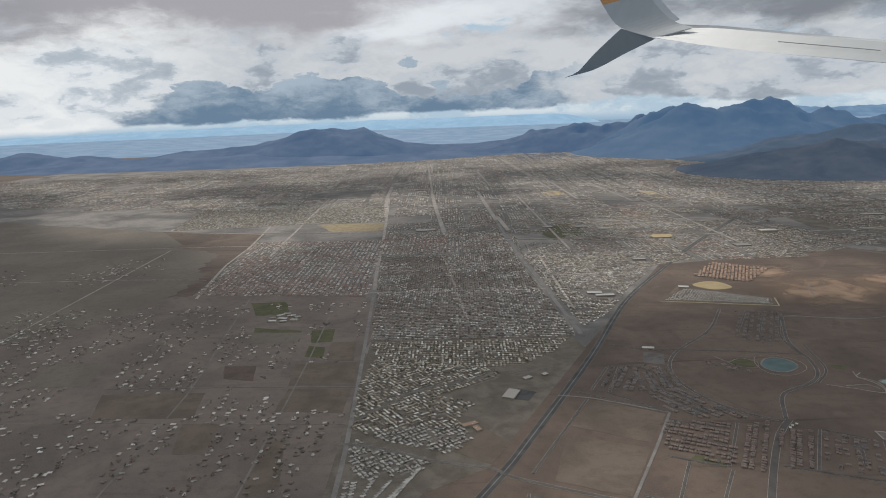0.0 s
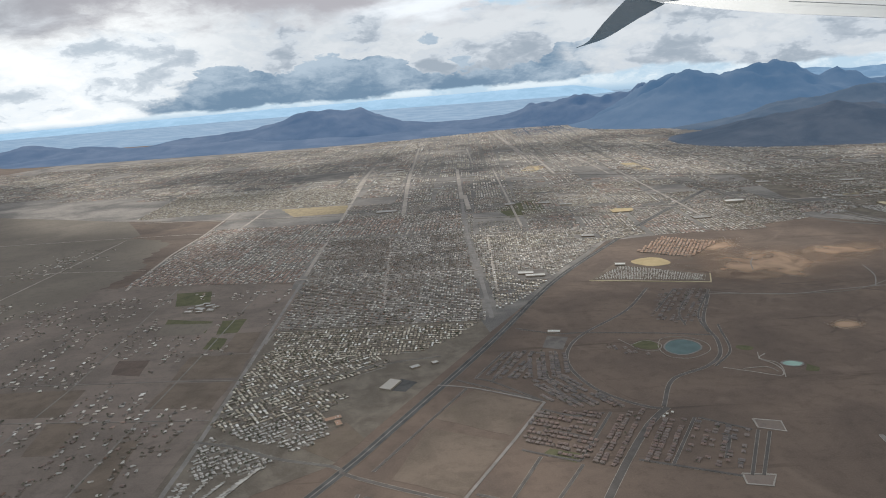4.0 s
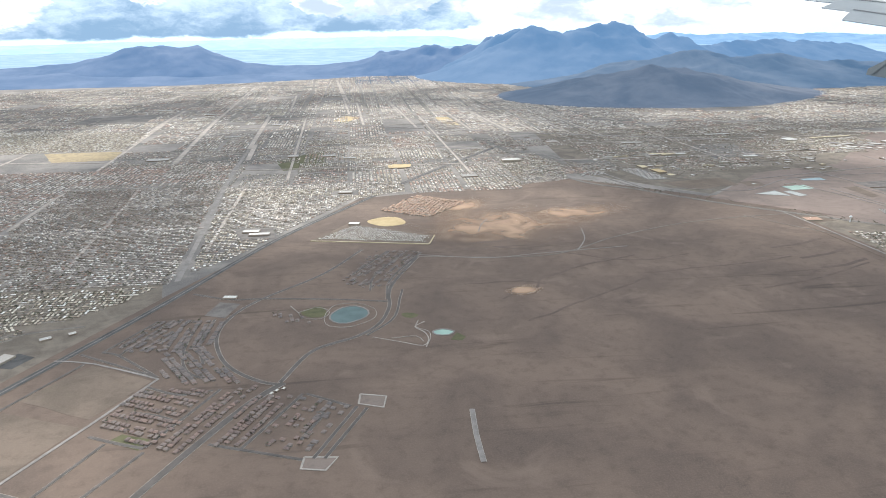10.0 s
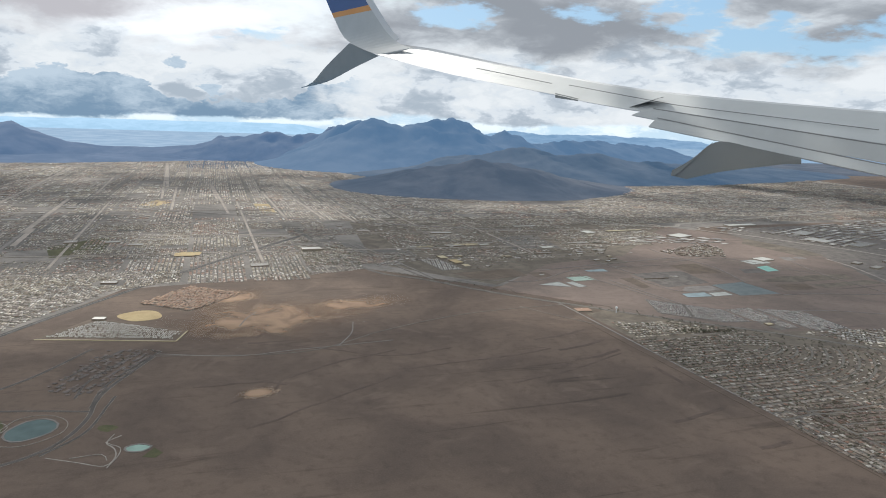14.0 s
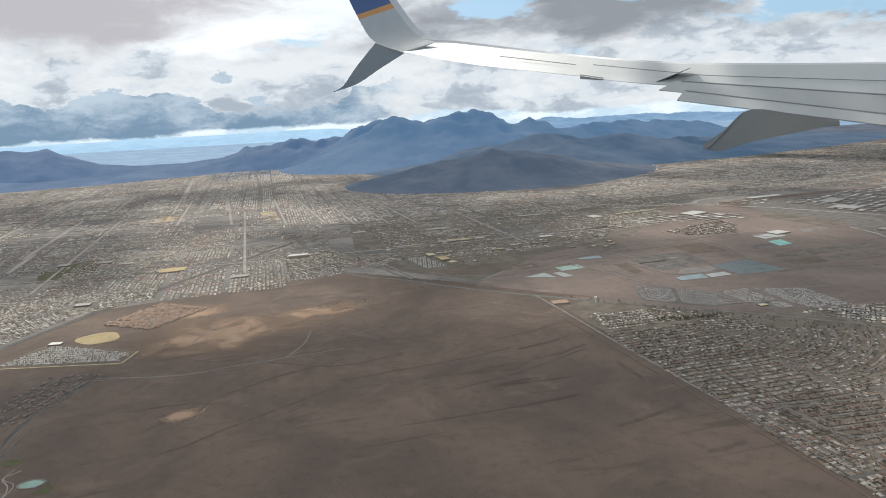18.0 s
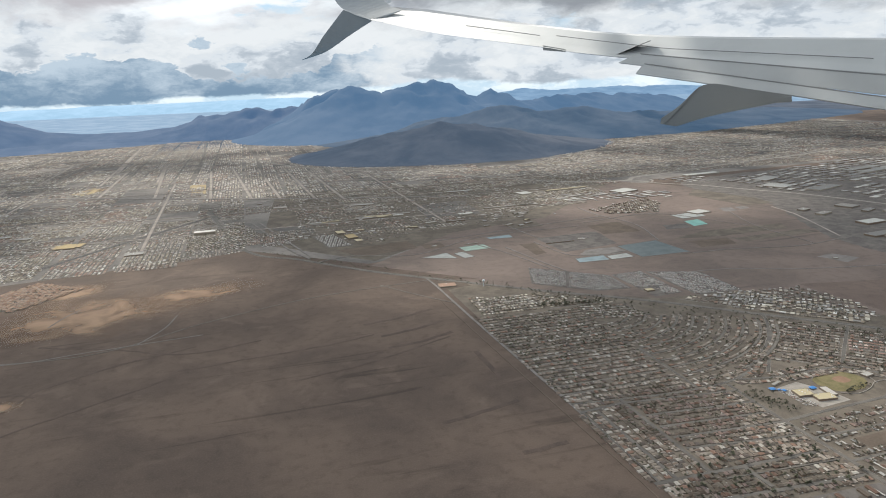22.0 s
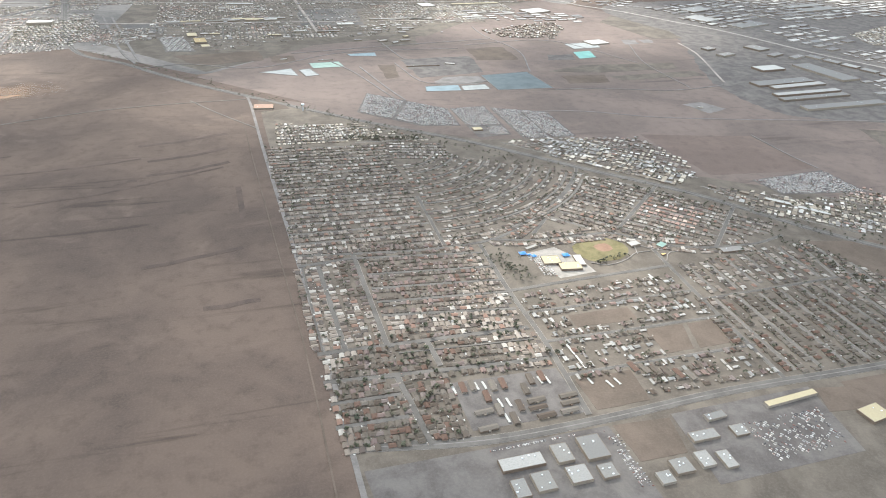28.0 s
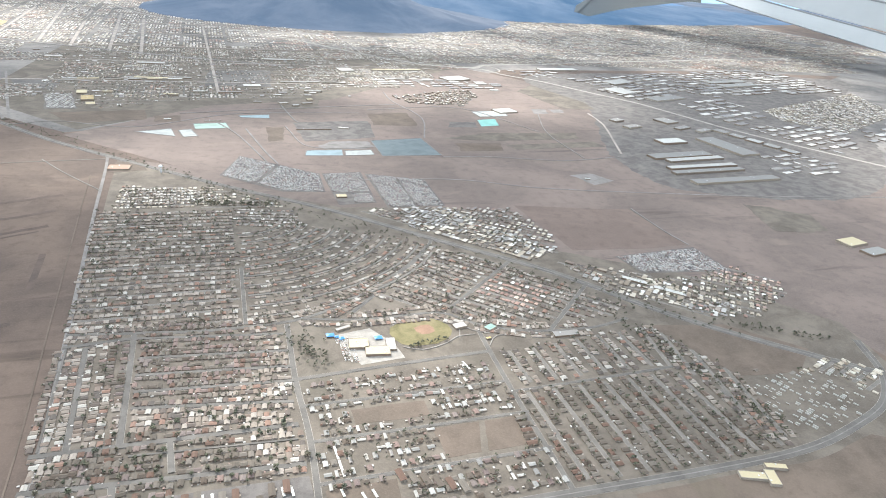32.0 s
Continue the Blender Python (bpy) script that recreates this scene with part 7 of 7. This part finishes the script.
def carport(x, y, length, turn, width=5.5):
    root = new("carport")
    root.matrix_basis = pose(x * K, y * K, 0, 0, 0, turn)
    v, q = box(width, length, 0.3, 2.6)
    put("cover", mesh_of("cover", v, q, mats=[M["white"]]), parent=root)
    for s in (-0.45, 0.45):
        for e in (-1, 1):
            v, q = box(0.25, 0.25, 2.6, 0, e * width * 0.4, s * length)
            put("post", mesh_of("post", v, q, mats=[M["tank"]]), parent=root)
    tagged(root, "long white metal carport in an apartment court", "carport", "carports")


for x, y, n, a in ((4291, 1586, 26, 4), (4345, 1586, 26, 4), (4363, 1585, 26, 4), (4496, 1571, 26, 4), (4514, 1567, 26, 4), (4378, 1521, 28, 4), (4397, 1519, 28, 4), (4376, 1473, 28, 4), (4397, 1471, 28, 4), (4270, 1490, 30, 86),
                   (4619, 1632, 96, 3), (4650, 1520, 26, 12), (4672, 1524, 24, 12), (4610, 1540, 22, 8), (5010, 1915, 40, 10)):
    carport(x, y, n, a)
# buildings of the first stretch
hall("warehouse", 236, 2540, 50, 88, 7, -24, "roof_white", "large plain white-roofed warehouse", 0)
hall("clubhouse", 60, 2290, 60, 24, 6, 25, "brick", "low brown flat-roofed clubhouse", 2)
hall("clubhouse", 85, 2255, 22, 40, 6, 25, "brick", "brown flat-roofed clubhouse wing", 1)
hall("store", 923, 3005, 56, 26, 6, -10, "white", "small white-roofed gatehouse store", 1)
for i, (x, y, w, d) in enumerate(((-940, 3640, 60, 34), (-990, 3600, 44, 30), (-900, 3690, 50, 30), (-965, 3700, 46, 28), (-870, 3610, 44, 34), (-925, 3590, 40, 24), (-1000, 3655, 34, 30), (-860, 3660, 36, 28), (-935, 3730, 40, 22))):
    hall("school", x, y, w, d, 7, 17 * i % 60 - 20, "roof_white" if i % 2 else "roof_big", "pale flat-roofed school pavilion", 1)
hall("store", 1440, 4020, 60, 40, 8, -12, "white", "small white-roofed storage office", 2)
for i in range(3):
    hall("shed", 525 + 22 * i, 1700 - 8 * i, 16, 34, 5, -22, "yellow", "small yellow-roofed construction shed", 0)
hall("store", 320, 2700, 40, 24, 6, 30, "roof_big", "low grey flat-roofed store", 1)
hall("store", 400, 2735, 26, 22, 5, 30, "roof_white", "low white flat-roofed store", 1)
hall("community_hall", 4010, 3690, 90, 60, 6, -6, "brick", "low brown building in a dirt lot", 2)
# white wall round the storage yard
for a, b in (((1212, 3745), (1821, 3592)), ((1821, 3592), (1866, 3742))):
    v, q = ribbon(np.array([a, b], float), -3, 3, 3.2, 3.2)
    structure(put("wall_storage_yard", mesh_of("wall_storage_yard", v, q, mats=[M["cream"]])), "long cream-roofed storage wall", "wall")


# ---- industry ----
def industry():
    """A park of long flat-roofed warehouses beside the freeway's branch."""
    for x, y, w, d, turn in ((7015, 3245, 560, 62, 3), (6960, 3400, 480, 46, 4), (6980, 3480, 470, 46, 4), (6986, 3690, 430, 80, 6), (7030, 3610, 400, 50, 6), (7450, 3850, 150, 380, 8), (7440, 4480, 120, 130, 18), (7440, 4290, 130, 50, 22), (7560, 4220, 130, 50, 22),
                             (7057, 4503, 90, 60, 20), (7075, 4334, 130, 60, 18), (7685, 5481, 200, 220, 25), (7903, 5872, 300, 150, 24), (7961, 5211, 380, 110, 18)):
        hall("warehouse", x, y, w, d, 11, turn, "roof_big", "long pale flat-roofed warehouse in the industrial park", 3)
    for i in range(5):
        hall("warehouse", 7690 + 36 * i, 4200 - 120 * i, 70, 100, 9, 20, "roof_big", "flat-roofed workshop beside the freeway", 1)
    rows = []
    for area, turn, px, py in (([(7572, 3680), (7888, 3728), (7926, 3417), (7768, 3276), (7351, 3318)], 8, 95, 75), ([(7489, 6034), (8775, 6441), (8504, 5502), (7620, 5115)], 22, 150, 105), ([(8775, 6441), (10309, 6746), (10345, 5545), (8465, 5368)], 14, 170, 110), ([(7900, 5050), (8600, 5350), (8500, 4700), (7950, 4300)], 18, 150, 120), ([(7950, 4250), (8480, 4500), (8720, 4080), (8250, 3560)], 18, 130, 100), ([(8750, 4050), (9900, 4650), (9700, 3900), (8600, 3300)], 14, 150, 105), ([(7050, 6350), (7480, 6380), (7420, 5980), (7080, 6100)], 10, 110, 80), ([(5700, 5980), (6700, 5760), (6600, 5450), (5650, 5600)], 4, 120, 85)):
        c, s = math.cos(radians(turn)), math.sin(radians(turn))
        cx, cy = np.mean(area, 0)
        for u in np.arange(-1500, 1500, px * 0.86):
            for w in np.arange(-1200, 1200, py * 0.86):
                x, y = cx + u * c - w * s + RNG.uniform(-12, 12), cy + u * s + w * c + RNG.uniform(-8, 8)
                if inside(area, [x], [y])[0] and RNG.random() < 0.92:
                    across = RNG.random() < 0.2
                    rows.append((x, y, 0, turn + 90 * across, px / 150 * RNG.uniform(0.6, 0.92) * (0.65 if across else 1.0)))
    scattered("warehouse_rows", flat_house(135, 62, 10), rows, [M["wall_s"], M["roof_big_s"]], "far rows of grey and pale warehouses", "warehouses")


industry()
hall("warehouse", 7124, 3975, 190, 95, 12, 6, "white", "bright white flat-roofed warehouse", 4)
hall("warehouse", 9188, 5980, 560, 90, 12, 14, "roof_big", "very large pale warehouse complex", 4)
hall("warehouse", 9200, 5820, 520, 110, 12, 14, "roof_big", "very large pale warehouse complex", 4)
hall("warehouse", 7585, 6440, 420, 90, 12, 5, "white", "long white-roofed hall beside the freeway", 3)
hall("warehouse", 6351, 5888, 220, 150, 11, 20, "white", "white-roofed warehouse complex by the freeway", 3)
hall("warehouse", 5490, 6180, 120, 130, 12, 8, "white", "bright white flat-roofed warehouse", 3)
hall("warehouse", 5940, 6230, 440, 40, 11, 6, "cream", "long low cream-roofed warehouse", 3)
for x, y, w, d, roof in ((1385, 4798, 90, 60, "roof_big"), (1410, 6031, 110, 70, "roof_big"), (1232, 6162, 110, 80, "roof_big"), (2288, 5160, 120, 80, "roof_big"), (929, 6202, 90, 90, "roof_white"), (235, 7383, 160, 90, "roof_big"), (-1060, 9882, 200, 110, "roof_big"), (-199, 6239, 180, 100, "roof_big"), (1783, 5588, 140, 120, "straw"), (880, 3960, 90, 50, "roof_big"), (930, 3900, 110, 40, "roof_big"), (-330, 9300, 160, 80, "roof_big"), (600, 8200, 130, 90, "roof_big"), (3300, 6500, 120, 70, "roof_white"), (4000, 6300, 200, 60, "roof_big"), (4700, 5500, 120, 60, "white"), (5300, 5650, 180, 50, "roof_big"), (5000, 6600, 260, 60, "roof_big")):
    hall("store", x, y, w, d, 8, RNG.choice((0, 3, -4)), roof, "large flat-roofed store in the city", 2)
for x, y in ((1195, 2205), (1215, 2215), (1180, 2190)):
    hall("shed", x, y, 14, 9, 4, 63, "white", "small white construction trailer by the new street", 0)
hall("hospital", 2711, 5636, 150, 70, 22, 0, "white", "large white hospital building", 4)
hall("store", 1820, 5620, 150, 120, 6, -8, "straw", "large square tan-roofed store", 0)


# ---- vehicles ----
def car_template():
    a, qa = box(4.4, 1.8, 0.8, 0.35)
    b, qb = box(2.3, 1.6, 0.6, 1.15, -0.2)
    b[4:, 0] *= 0.75
    return np.concatenate([a, b]), np.concatenate([qa, qb + 8]), np.zeros((0, 3), int), np.zeros(12, int), np.zeros(0, int)


def vehicles(poly, turn, pitch, lot, size, label, keep=0.85, mat="car_s"):
    spots, _ = rows_of_lots(poly, turn, pitch, lot, 3.5 * size, keep, jitter=0.4, rng=RNG)
    if len(spots):
        spots[:, 4] *= size
        spots[:, 3] = turn + 90 + np.array([RNG.uniform(-4, 4) for _ in spots])
        scattered("parked_vehicles", car_template(), spots, [M[mat]], label, "cars")


vehicles([(1250, 3780), (1790, 3640), (1830, 3735), (1600, 3900), (1440, 4000)], -14, 30, 8.5, 1.9, "rows of stored caravans and boats", 0.85, "rv_s")
SALVAGE = "densely parked grey salvage cars"
vehicles([(4440, 3552), (4533, 3832), (4690, 3690), (4570, 3440)], -35, 19, 4.4, 1.4, SALVAGE, 0.85)
vehicles([(4705, 3675), (4862, 3535), (4850, 3300), (4690, 3325), (4585, 3430)], -35, 19, 4.4, 1.4, SALVAGE, 0.85)
vehicles([(4888, 3530), (5060, 3540), (5050, 3275), (4888, 3290)], -8, 19, 4.4, 1.4, SALVAGE, 0.85)
vehicles([(4970, 3262), (5048, 3260), (5044, 3150), (4960, 3150)], -8, 19, 4.4, 1.4, SALVAGE, 0.85)
vehicles([(5092, 3512), (5210, 3462), (5205, 3085), (5095, 3090)], -8, 19, 4.4, 1.4, SALVAGE, 0.85)
vehicles([(5220, 3458), (5338, 3408), (5325, 3080), (5215, 3085)], -8, 19, 4.4, 1.4, SALVAGE, 0.85)
vehicles([(3465, 5190), (3605, 5196), (3680, 4830), (3535, 4825)], 78, 34, 9, 2.0, "rows of white lorries parked in a yard", 0.8, "rv_s")
vehicles([(5825, 2480), (6184, 2505), (6190, 2300), (5850, 2350)], 0, 19, 4.4, 1.4, SALVAGE, 0.85)
vehicles([(4860, 1330), (5080, 1335), (5060, 1230), (4880, 1220)], 30, 16, 6.0, 1.25, "trucks and scrap in a yard", 0.5)
vehicles([(4300, 1395), (4570, 1392), (4570, 1386), (4300, 1388)], 0, 7, 3.2, 1.0, "cars parked beside the warehouses", 0.6)
vehicles([(4560, 1370), (4590, 1370), (4590, 1230), (4560, 1230)], 90, 14, 3.2, 1.0, "cars parked beside the warehouses", 0.5)
vehicles([(4700, 2000), (4740, 1985), (4735, 2110), (4695, 2120)], 90, 16, 3.2, 1.0, "cars parked at the school", 0.7)
vehicles([(3100, 5000), (3300, 5050), (3300, 5150), (3110, 5130)], 10, 30, 8, 2.0, "parked trucks", 0.6)


def caravan(length, roof):
    root = new("caravan")
    v, q = box(length, 2.9, 3.2, 0.0)
    put("body", mesh_of("body", v, q, mats=[M[roof]]), parent=root)
    v, q = box(length * 0.94, 2.7, 0.25, 3.2)
    put("roof", mesh_of("roof", v, q, mats=[M["white"]]), parent=root)
    return root


for poly, turn, pitch, lot, keep in (([(5715, 1695), (6060, 1690), (6120, 1640), (6020, 1560), (5930, 1490), (5700, 1480)], 25, 34, 9.0, 0.8), ([(1240, 3770), (1800, 3625), (1840, 3730), (1450, 3900)], -14, 48, 11.0, 0.9)):
    spots, _ = rows_of_lots(poly, turn, pitch, lot, 9.0, keep, jitter=0.6, rng=RNG)
    spots[:, 3] = turn + 90
    settle([caravan(11, "white"), caravan(9, "wall"), caravan(13, "white")], split(spots, 130)[0], ["long white caravan in a storage row", "small beige caravan in a storage row", "long white motor home in a storage row"], "caravan", "stored caravans")


def water_tower(x, y):
    root = new("water_tower")
    root.matrix_basis = pose(x * K, y * K, 0)
    bm = bmesh.new()
    bmesh.ops.create_cone(bm, cap_ends=True, segments=12, radius1=3.2 * K, radius2=1.8 * K, depth=24 * K, matrix=Matrix.Translation((0, 0, 12 * K)))
    me = bpy.data.meshes.new("stem")
    bm.to_mesh(me)
    bm.free()
    me.materials.append(M["tank"])
    put("stem", me, parent=root)
    bm = bmesh.new()
    bmesh.ops.create_uvsphere(bm, u_segments=16, v_segments=10, radius=8 * K, matrix=Matrix.Translation((0, 0, 29 * K)) @ Matrix.Diagonal((1, 1, 0.75, 1)))
    me = bpy.data.meshes.new("tank")
    bm.to_mesh(me)
    bm.free()
    me.materials.append(M["tank"])
    put("tank", me, parent=root)
    tagged(root, "pale steel water tower beside the road", "water tower")


water_tower(4185, 3615)
hall("shed", 528, 1668, 26, 14, 4, -20, "basin_green", "small teal-roofed construction shed", 0)
hall("storage_shed", -480, 1500, 26, 120, 5, 12, "white", "long white-roofed storage shed", 0)
for i in range(6):
    hall("warehouse", 3530 + 132 * i, 5650 + 8 * i, 96, 42, 8, 4, ("roof_big", "cream", "white")[i % 3], "long flat-roofed depot in a business district", 2)
hall("play_structure", 5120, 2030, 16, 8, 4, 10, "yellow", "bright yellow covered play structure", 0)


# cars at the kerb and sheds, bins and scrap in the yards
v, q = box(4.6, 3.0, 2.3)
scattered("yard_sheds", (v, q[1:], np.zeros((0, 3), int), np.zeros(5, int), np.zeros(0, int)), CLUTTER, [M["clutter"]], "small sheds, trailers and scrap in the yards", "sheds")


# ---- trees ----
def treeline(a, b, n, spread):
    for _ in range(n):
        t = RNG.random()
        TREE_SPOTS.append((a[0] + (b[0] - a[0]) * t + RNG.gauss(0, spread), a[1] + (b[1] - a[1]) * t + RNG.gauss(0, spread), 0, RNG.uniform(0, 360), RNG.uniform(0.9, 1.8)))


treeline((3100, 4850), (3950, 3900), 120, 22)
treeline((3950, 3900), (5900, 1900), 220, 24)
treeline((4585, 2150), (4640, 1990), 60, 22)
treeline((4640, 3150), (4330, 3210), 90, 16)
treeline((5560, 2080), (5700, 1500), 70, 14)
treeline((5880, 1985), (6200, 1800), 50, 10)
treeline((4860, 2020), (5010, 2060), 24, 6)
TREE_SPOTS.sort(key=lambda s: (s[0] - 4300) ** 2 + (s[1] - 1500) ** 2)
trunk = trunk_template()
crowns = []
for seed in range(4):
    v, q, t, qm, tm = tree_template(seed)
    crowns.append(mesh_of("crown", v, q, t, [M["leaf"]]))
for i, (x, y, z, turn, size) in enumerate(TREE_SPOTS[:190]):
    root = new("tree")
    root.matrix_basis = pose(x * K, y * K, 0, 0, 0, turn) @ Matrix.Scale(size, 4)
    put("trunk", trunk, parent=root)
    put("crown", crowns[i % 4], parent=root)
    tagged(root, "dull green yard tree with ragged crown", "tree", "yard trees")
far = TREE_SPOTS[190:]
for seed in range(3):
    clumps = (14, 7, 3)[seed]
    band = [s for s in far if (s[1] < 3600, 3600 <= s[1] < 6000, s[1] >= 6000)[seed]]
    if band:
        scattered("tree_mass", tree_template(10 + seed, 7.0, (3.4, 2.8, 2.2)[seed], clumps, (1.0, 1.3, 1.6)[seed]), band, [M["leaf_s"]], "scattered dull green trees among the houses", "trees")


# ---- the aircraft's wing, where it stands for most of the flight ----
UNIT = 9.6
VIEW = pose(335, 52, 130.5, 80.13, -2.81, -16.19)


def metal(name, colour, rough=0.55):
    def build(n):
        at = place(n)
        c = n.mix(n.math("MULTIPLY", n.step(n.noise(at, 1 / 900.0, 5.0, 0.6), 0.4, 0.7), 0.16), colour, tuple(v * 0.6 for v in colour))
        return surface(n, c, rough, 0.0, gloss=0.25)

    return material(name, build)


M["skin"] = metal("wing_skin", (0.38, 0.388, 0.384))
# A darker grey copy of the skin for fairing, hinge and lower blade.
M["skin_dark"] = metal("wing_skin_darker", (0.21, 0.215, 0.208))
M["seam"] = metal("panel_gap", (0.17, 0.172, 0.17))
M["navy"] = metal("navy_paint", (0.05, 0.095, 0.22))
M["gold"] = metal("gold_stripe", (0.50, 0.24, 0.08))
M["bright"] = metal("bare_leading_edge", (0.50, 0.50, 0.50), 0.3)


WING_BASE = Vector((784 * 0.85, 110 * 0.85, -1207 * 0.85)) * UNIT


def wing_point(x, y, depth=0.0):
    """From the wing's own side view: x along the span, y up, depth forward along the chord, in UNIT metres. The wing is one plane that recedes towards its tip."""
    k = (1 + 0.3 * depth / 1207) * 1.166 / (1 + 0.00153 * (x - 404) / 1.68)
    return Vector((x * k * UNIT, y * k * UNIT, -1207 * k * UNIT)) - WING_BASE


def wing_part(name, lower, upper, mat, parent, depth=(0, 150), thick=9.0, label="", steps=24):
    """A panel lofted along the span between two edges, each a function of the span."""
    v, q = [], []
    for x_lo, y_lo, x_hi, y_hi in [(*lower(t), *upper(t)) for t in np.linspace(0, 1, steps)]:
        ring = []
        for f, bulge in ((0, 0), (0.25, 0.5), (0.6, 0.9), (0.9, 0.8), (1, 0)):
            ring.append(wing_point(x_lo + (x_hi - x_lo) * f, y_lo + (y_hi - y_lo) * f, depth[0] + (depth[1] - depth[0]) * f))
        for f in (0.9, 0.5, 0.1):
            px, py, pz = wing_point(x_lo + (x_hi - x_lo) * f, y_lo + (y_hi - y_lo) * f, depth[0] + (depth[1] - depth[0]) * f)
            ring.append((px, py - thick * UNIT * (0.4 + 0.6 * math.sin(f * 3.1)), pz))
        v += ring
    n = 8
    for s in range(steps - 1):
        for k in range(n):
            a, b = s * n + k, s * n + (k + 1) % n
            q.append((a, b, b + n, a + n))
    ends = [(0, 1, 2, 3), (0, 3, 4, 5), (0, 5, 6, 7)]
    q += [tuple(reversed(e)) for e in ends] + [tuple(i + (steps - 1) * n for i in e) for e in ends]
    ob = put(name, mesh_of(name, v, q, mats=[M[mat]], smooth=False), parent=parent)
    if label:
        ob["label"] = label
    return ob


def line(*pts):
    """A smooth edge through a few points, as a function of 0 to 1."""
    p = np.array(pts, float)
    s = np.linspace(0, 1, len(p))

    def at(t):
        return float(np.interp(t, s, p[:, 0])), float(np.interp(t, s, p[:, 1]))

    return at


def bent(*pts):
    """The same, rounded."""
    c = curve(pts, 4.0)
    s = np.linspace(0, 1, len(c))

    def at(t):
        return float(np.interp(t, s, c[:, 0])), float(np.interp(t, s, c[:, 1]))

    return at


def aircraft_wing():
    root = new("aircraft_wing")
    root.matrix_basis = VIEW @ Matrix.Translation(WING_BASE * K)
    le = bent((-70, 338), (-20, 333), (216, 283), (416, 250), (784, 214), (1350, 165))
    te = bent((-99, 324), (16, 291), (200, 252), (341, 222), (784, 158), (1350, 70))
    wing_part("main_panel", te, le, "skin", root, (0, 190), 10, "pale grey upper wing skin")
    wing_part("leading_edge", bent((-70, 338), (-20, 333), (216, 283), (416, 250), (784, 214), (1350, 165)), bent((-62, 343), (-16, 337), (216, 286), (416, 253), (784, 217), (1350, 168)), "bright", root, (190, 200), 3, "bright bare metal leading edge")
    wing_part("flap", line((337, 213), (784, 122), (1350, 10)), line((372, 226), (784, 158), (1350, 72)), "skin", root, (-46, -4), 6, "grey inner flap")
    wing_part("aft_flap", line((367, 192), (640, 132), (784, 98), (1350, -30)), line((382, 208), (784, 120), (1350, 8)), "skin", root, (-88, -50), 6, "grey trailing flap")
    wing_part("flap_gap", line((378, 224), (784, 155), (1350, 68)), line((377, 225.5), (784, 157), (1350, 70.5)), "seam", root, (-9, -6), 1)
    wing_part("flap_gap", line((384, 207), (784, 118), (1350, 5)), line((383, 208.5), (784, 120), (1350, 7.5)), "seam", root, (-55, -51), 1)
    wing_part("aileron_gap", line((70, 299), (200, 271)), line((70.5, 300), (200, 272)), "seam", root, (78, 80), 1)
    wing_part("spoiler_gap", line((230, 268), (420, 230), (784, 182)), line((230, 269), (420, 231), (784, 183)), "seam", root, (62, 64), 1)
    wing_part("panel_joint", line((330, 226), (395, 246)), line((332, 226), (397, 246)), "seam", root, (20, 100), 1)
    # winglet: a tall blade that bends out of the tip, and a lower blade
    blade_back = bent((-99, 324), (-128, 336), (-152, 352), (-168, 382), (-190, 440), (-226, 560))
    blade_front = bent((-40, 336), (-62, 345), (-80, 362), (-96, 386), (-128, 441), (-196, 562))

    def sub(edge, a, b):
        return lambda t: edge(a + (b - a) * t)

    wing_part("winglet_root", sub(blade_back, 0.0, 0.36), sub(blade_front, 0.0, 0.36), "skin", root, (10, 130), 5, "grey winglet root", 16)
    wing_part("winglet_stripe", sub(blade_back, 0.36, 0.40), sub(blade_front, 0.36, 0.40), "gold", root, (12, 130), 5, "gold stripe", 4)
    wing_part("winglet", sub(blade_back, 0.40, 1.0), sub(blade_front, 0.40, 1.0), "navy", root, (14, 130), 5, "dark blue painted winglet", 16)
    edge_out = bent((-34, 338), (-54, 347), (-70, 364), (-85, 388), (-117, 443), (-188, 566))
    wing_part("winglet_edge", sub(blade_front, 0.1, 1.0), sub(edge_out, 0.1, 1.0), "bright", root, (131, 150), 2, "bright winglet leading edge", 16)
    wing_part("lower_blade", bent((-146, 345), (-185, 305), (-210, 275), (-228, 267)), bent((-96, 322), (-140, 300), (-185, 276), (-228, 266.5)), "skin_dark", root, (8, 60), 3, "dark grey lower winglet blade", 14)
    v, q = box(5 * UNIT, 10 * UNIT, 5 * UNIT, 0, -128 * UNIT, 336 * UNIT)
    put("position_light", mesh_of("position_light", v, q, mats=[M["bright"]]), parent=root)
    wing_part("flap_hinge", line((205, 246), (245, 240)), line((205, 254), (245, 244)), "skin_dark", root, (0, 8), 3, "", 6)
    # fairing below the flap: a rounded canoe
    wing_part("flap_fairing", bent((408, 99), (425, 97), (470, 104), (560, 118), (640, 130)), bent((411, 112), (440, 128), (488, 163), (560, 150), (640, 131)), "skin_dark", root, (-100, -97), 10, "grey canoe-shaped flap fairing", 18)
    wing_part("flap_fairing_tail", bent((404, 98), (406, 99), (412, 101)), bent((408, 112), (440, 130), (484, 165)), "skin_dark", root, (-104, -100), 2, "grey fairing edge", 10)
    tagged(root, "grey airliner wing with blue-tipped split winglet and extended flaps", "aircraft wing")


aircraft_wing()
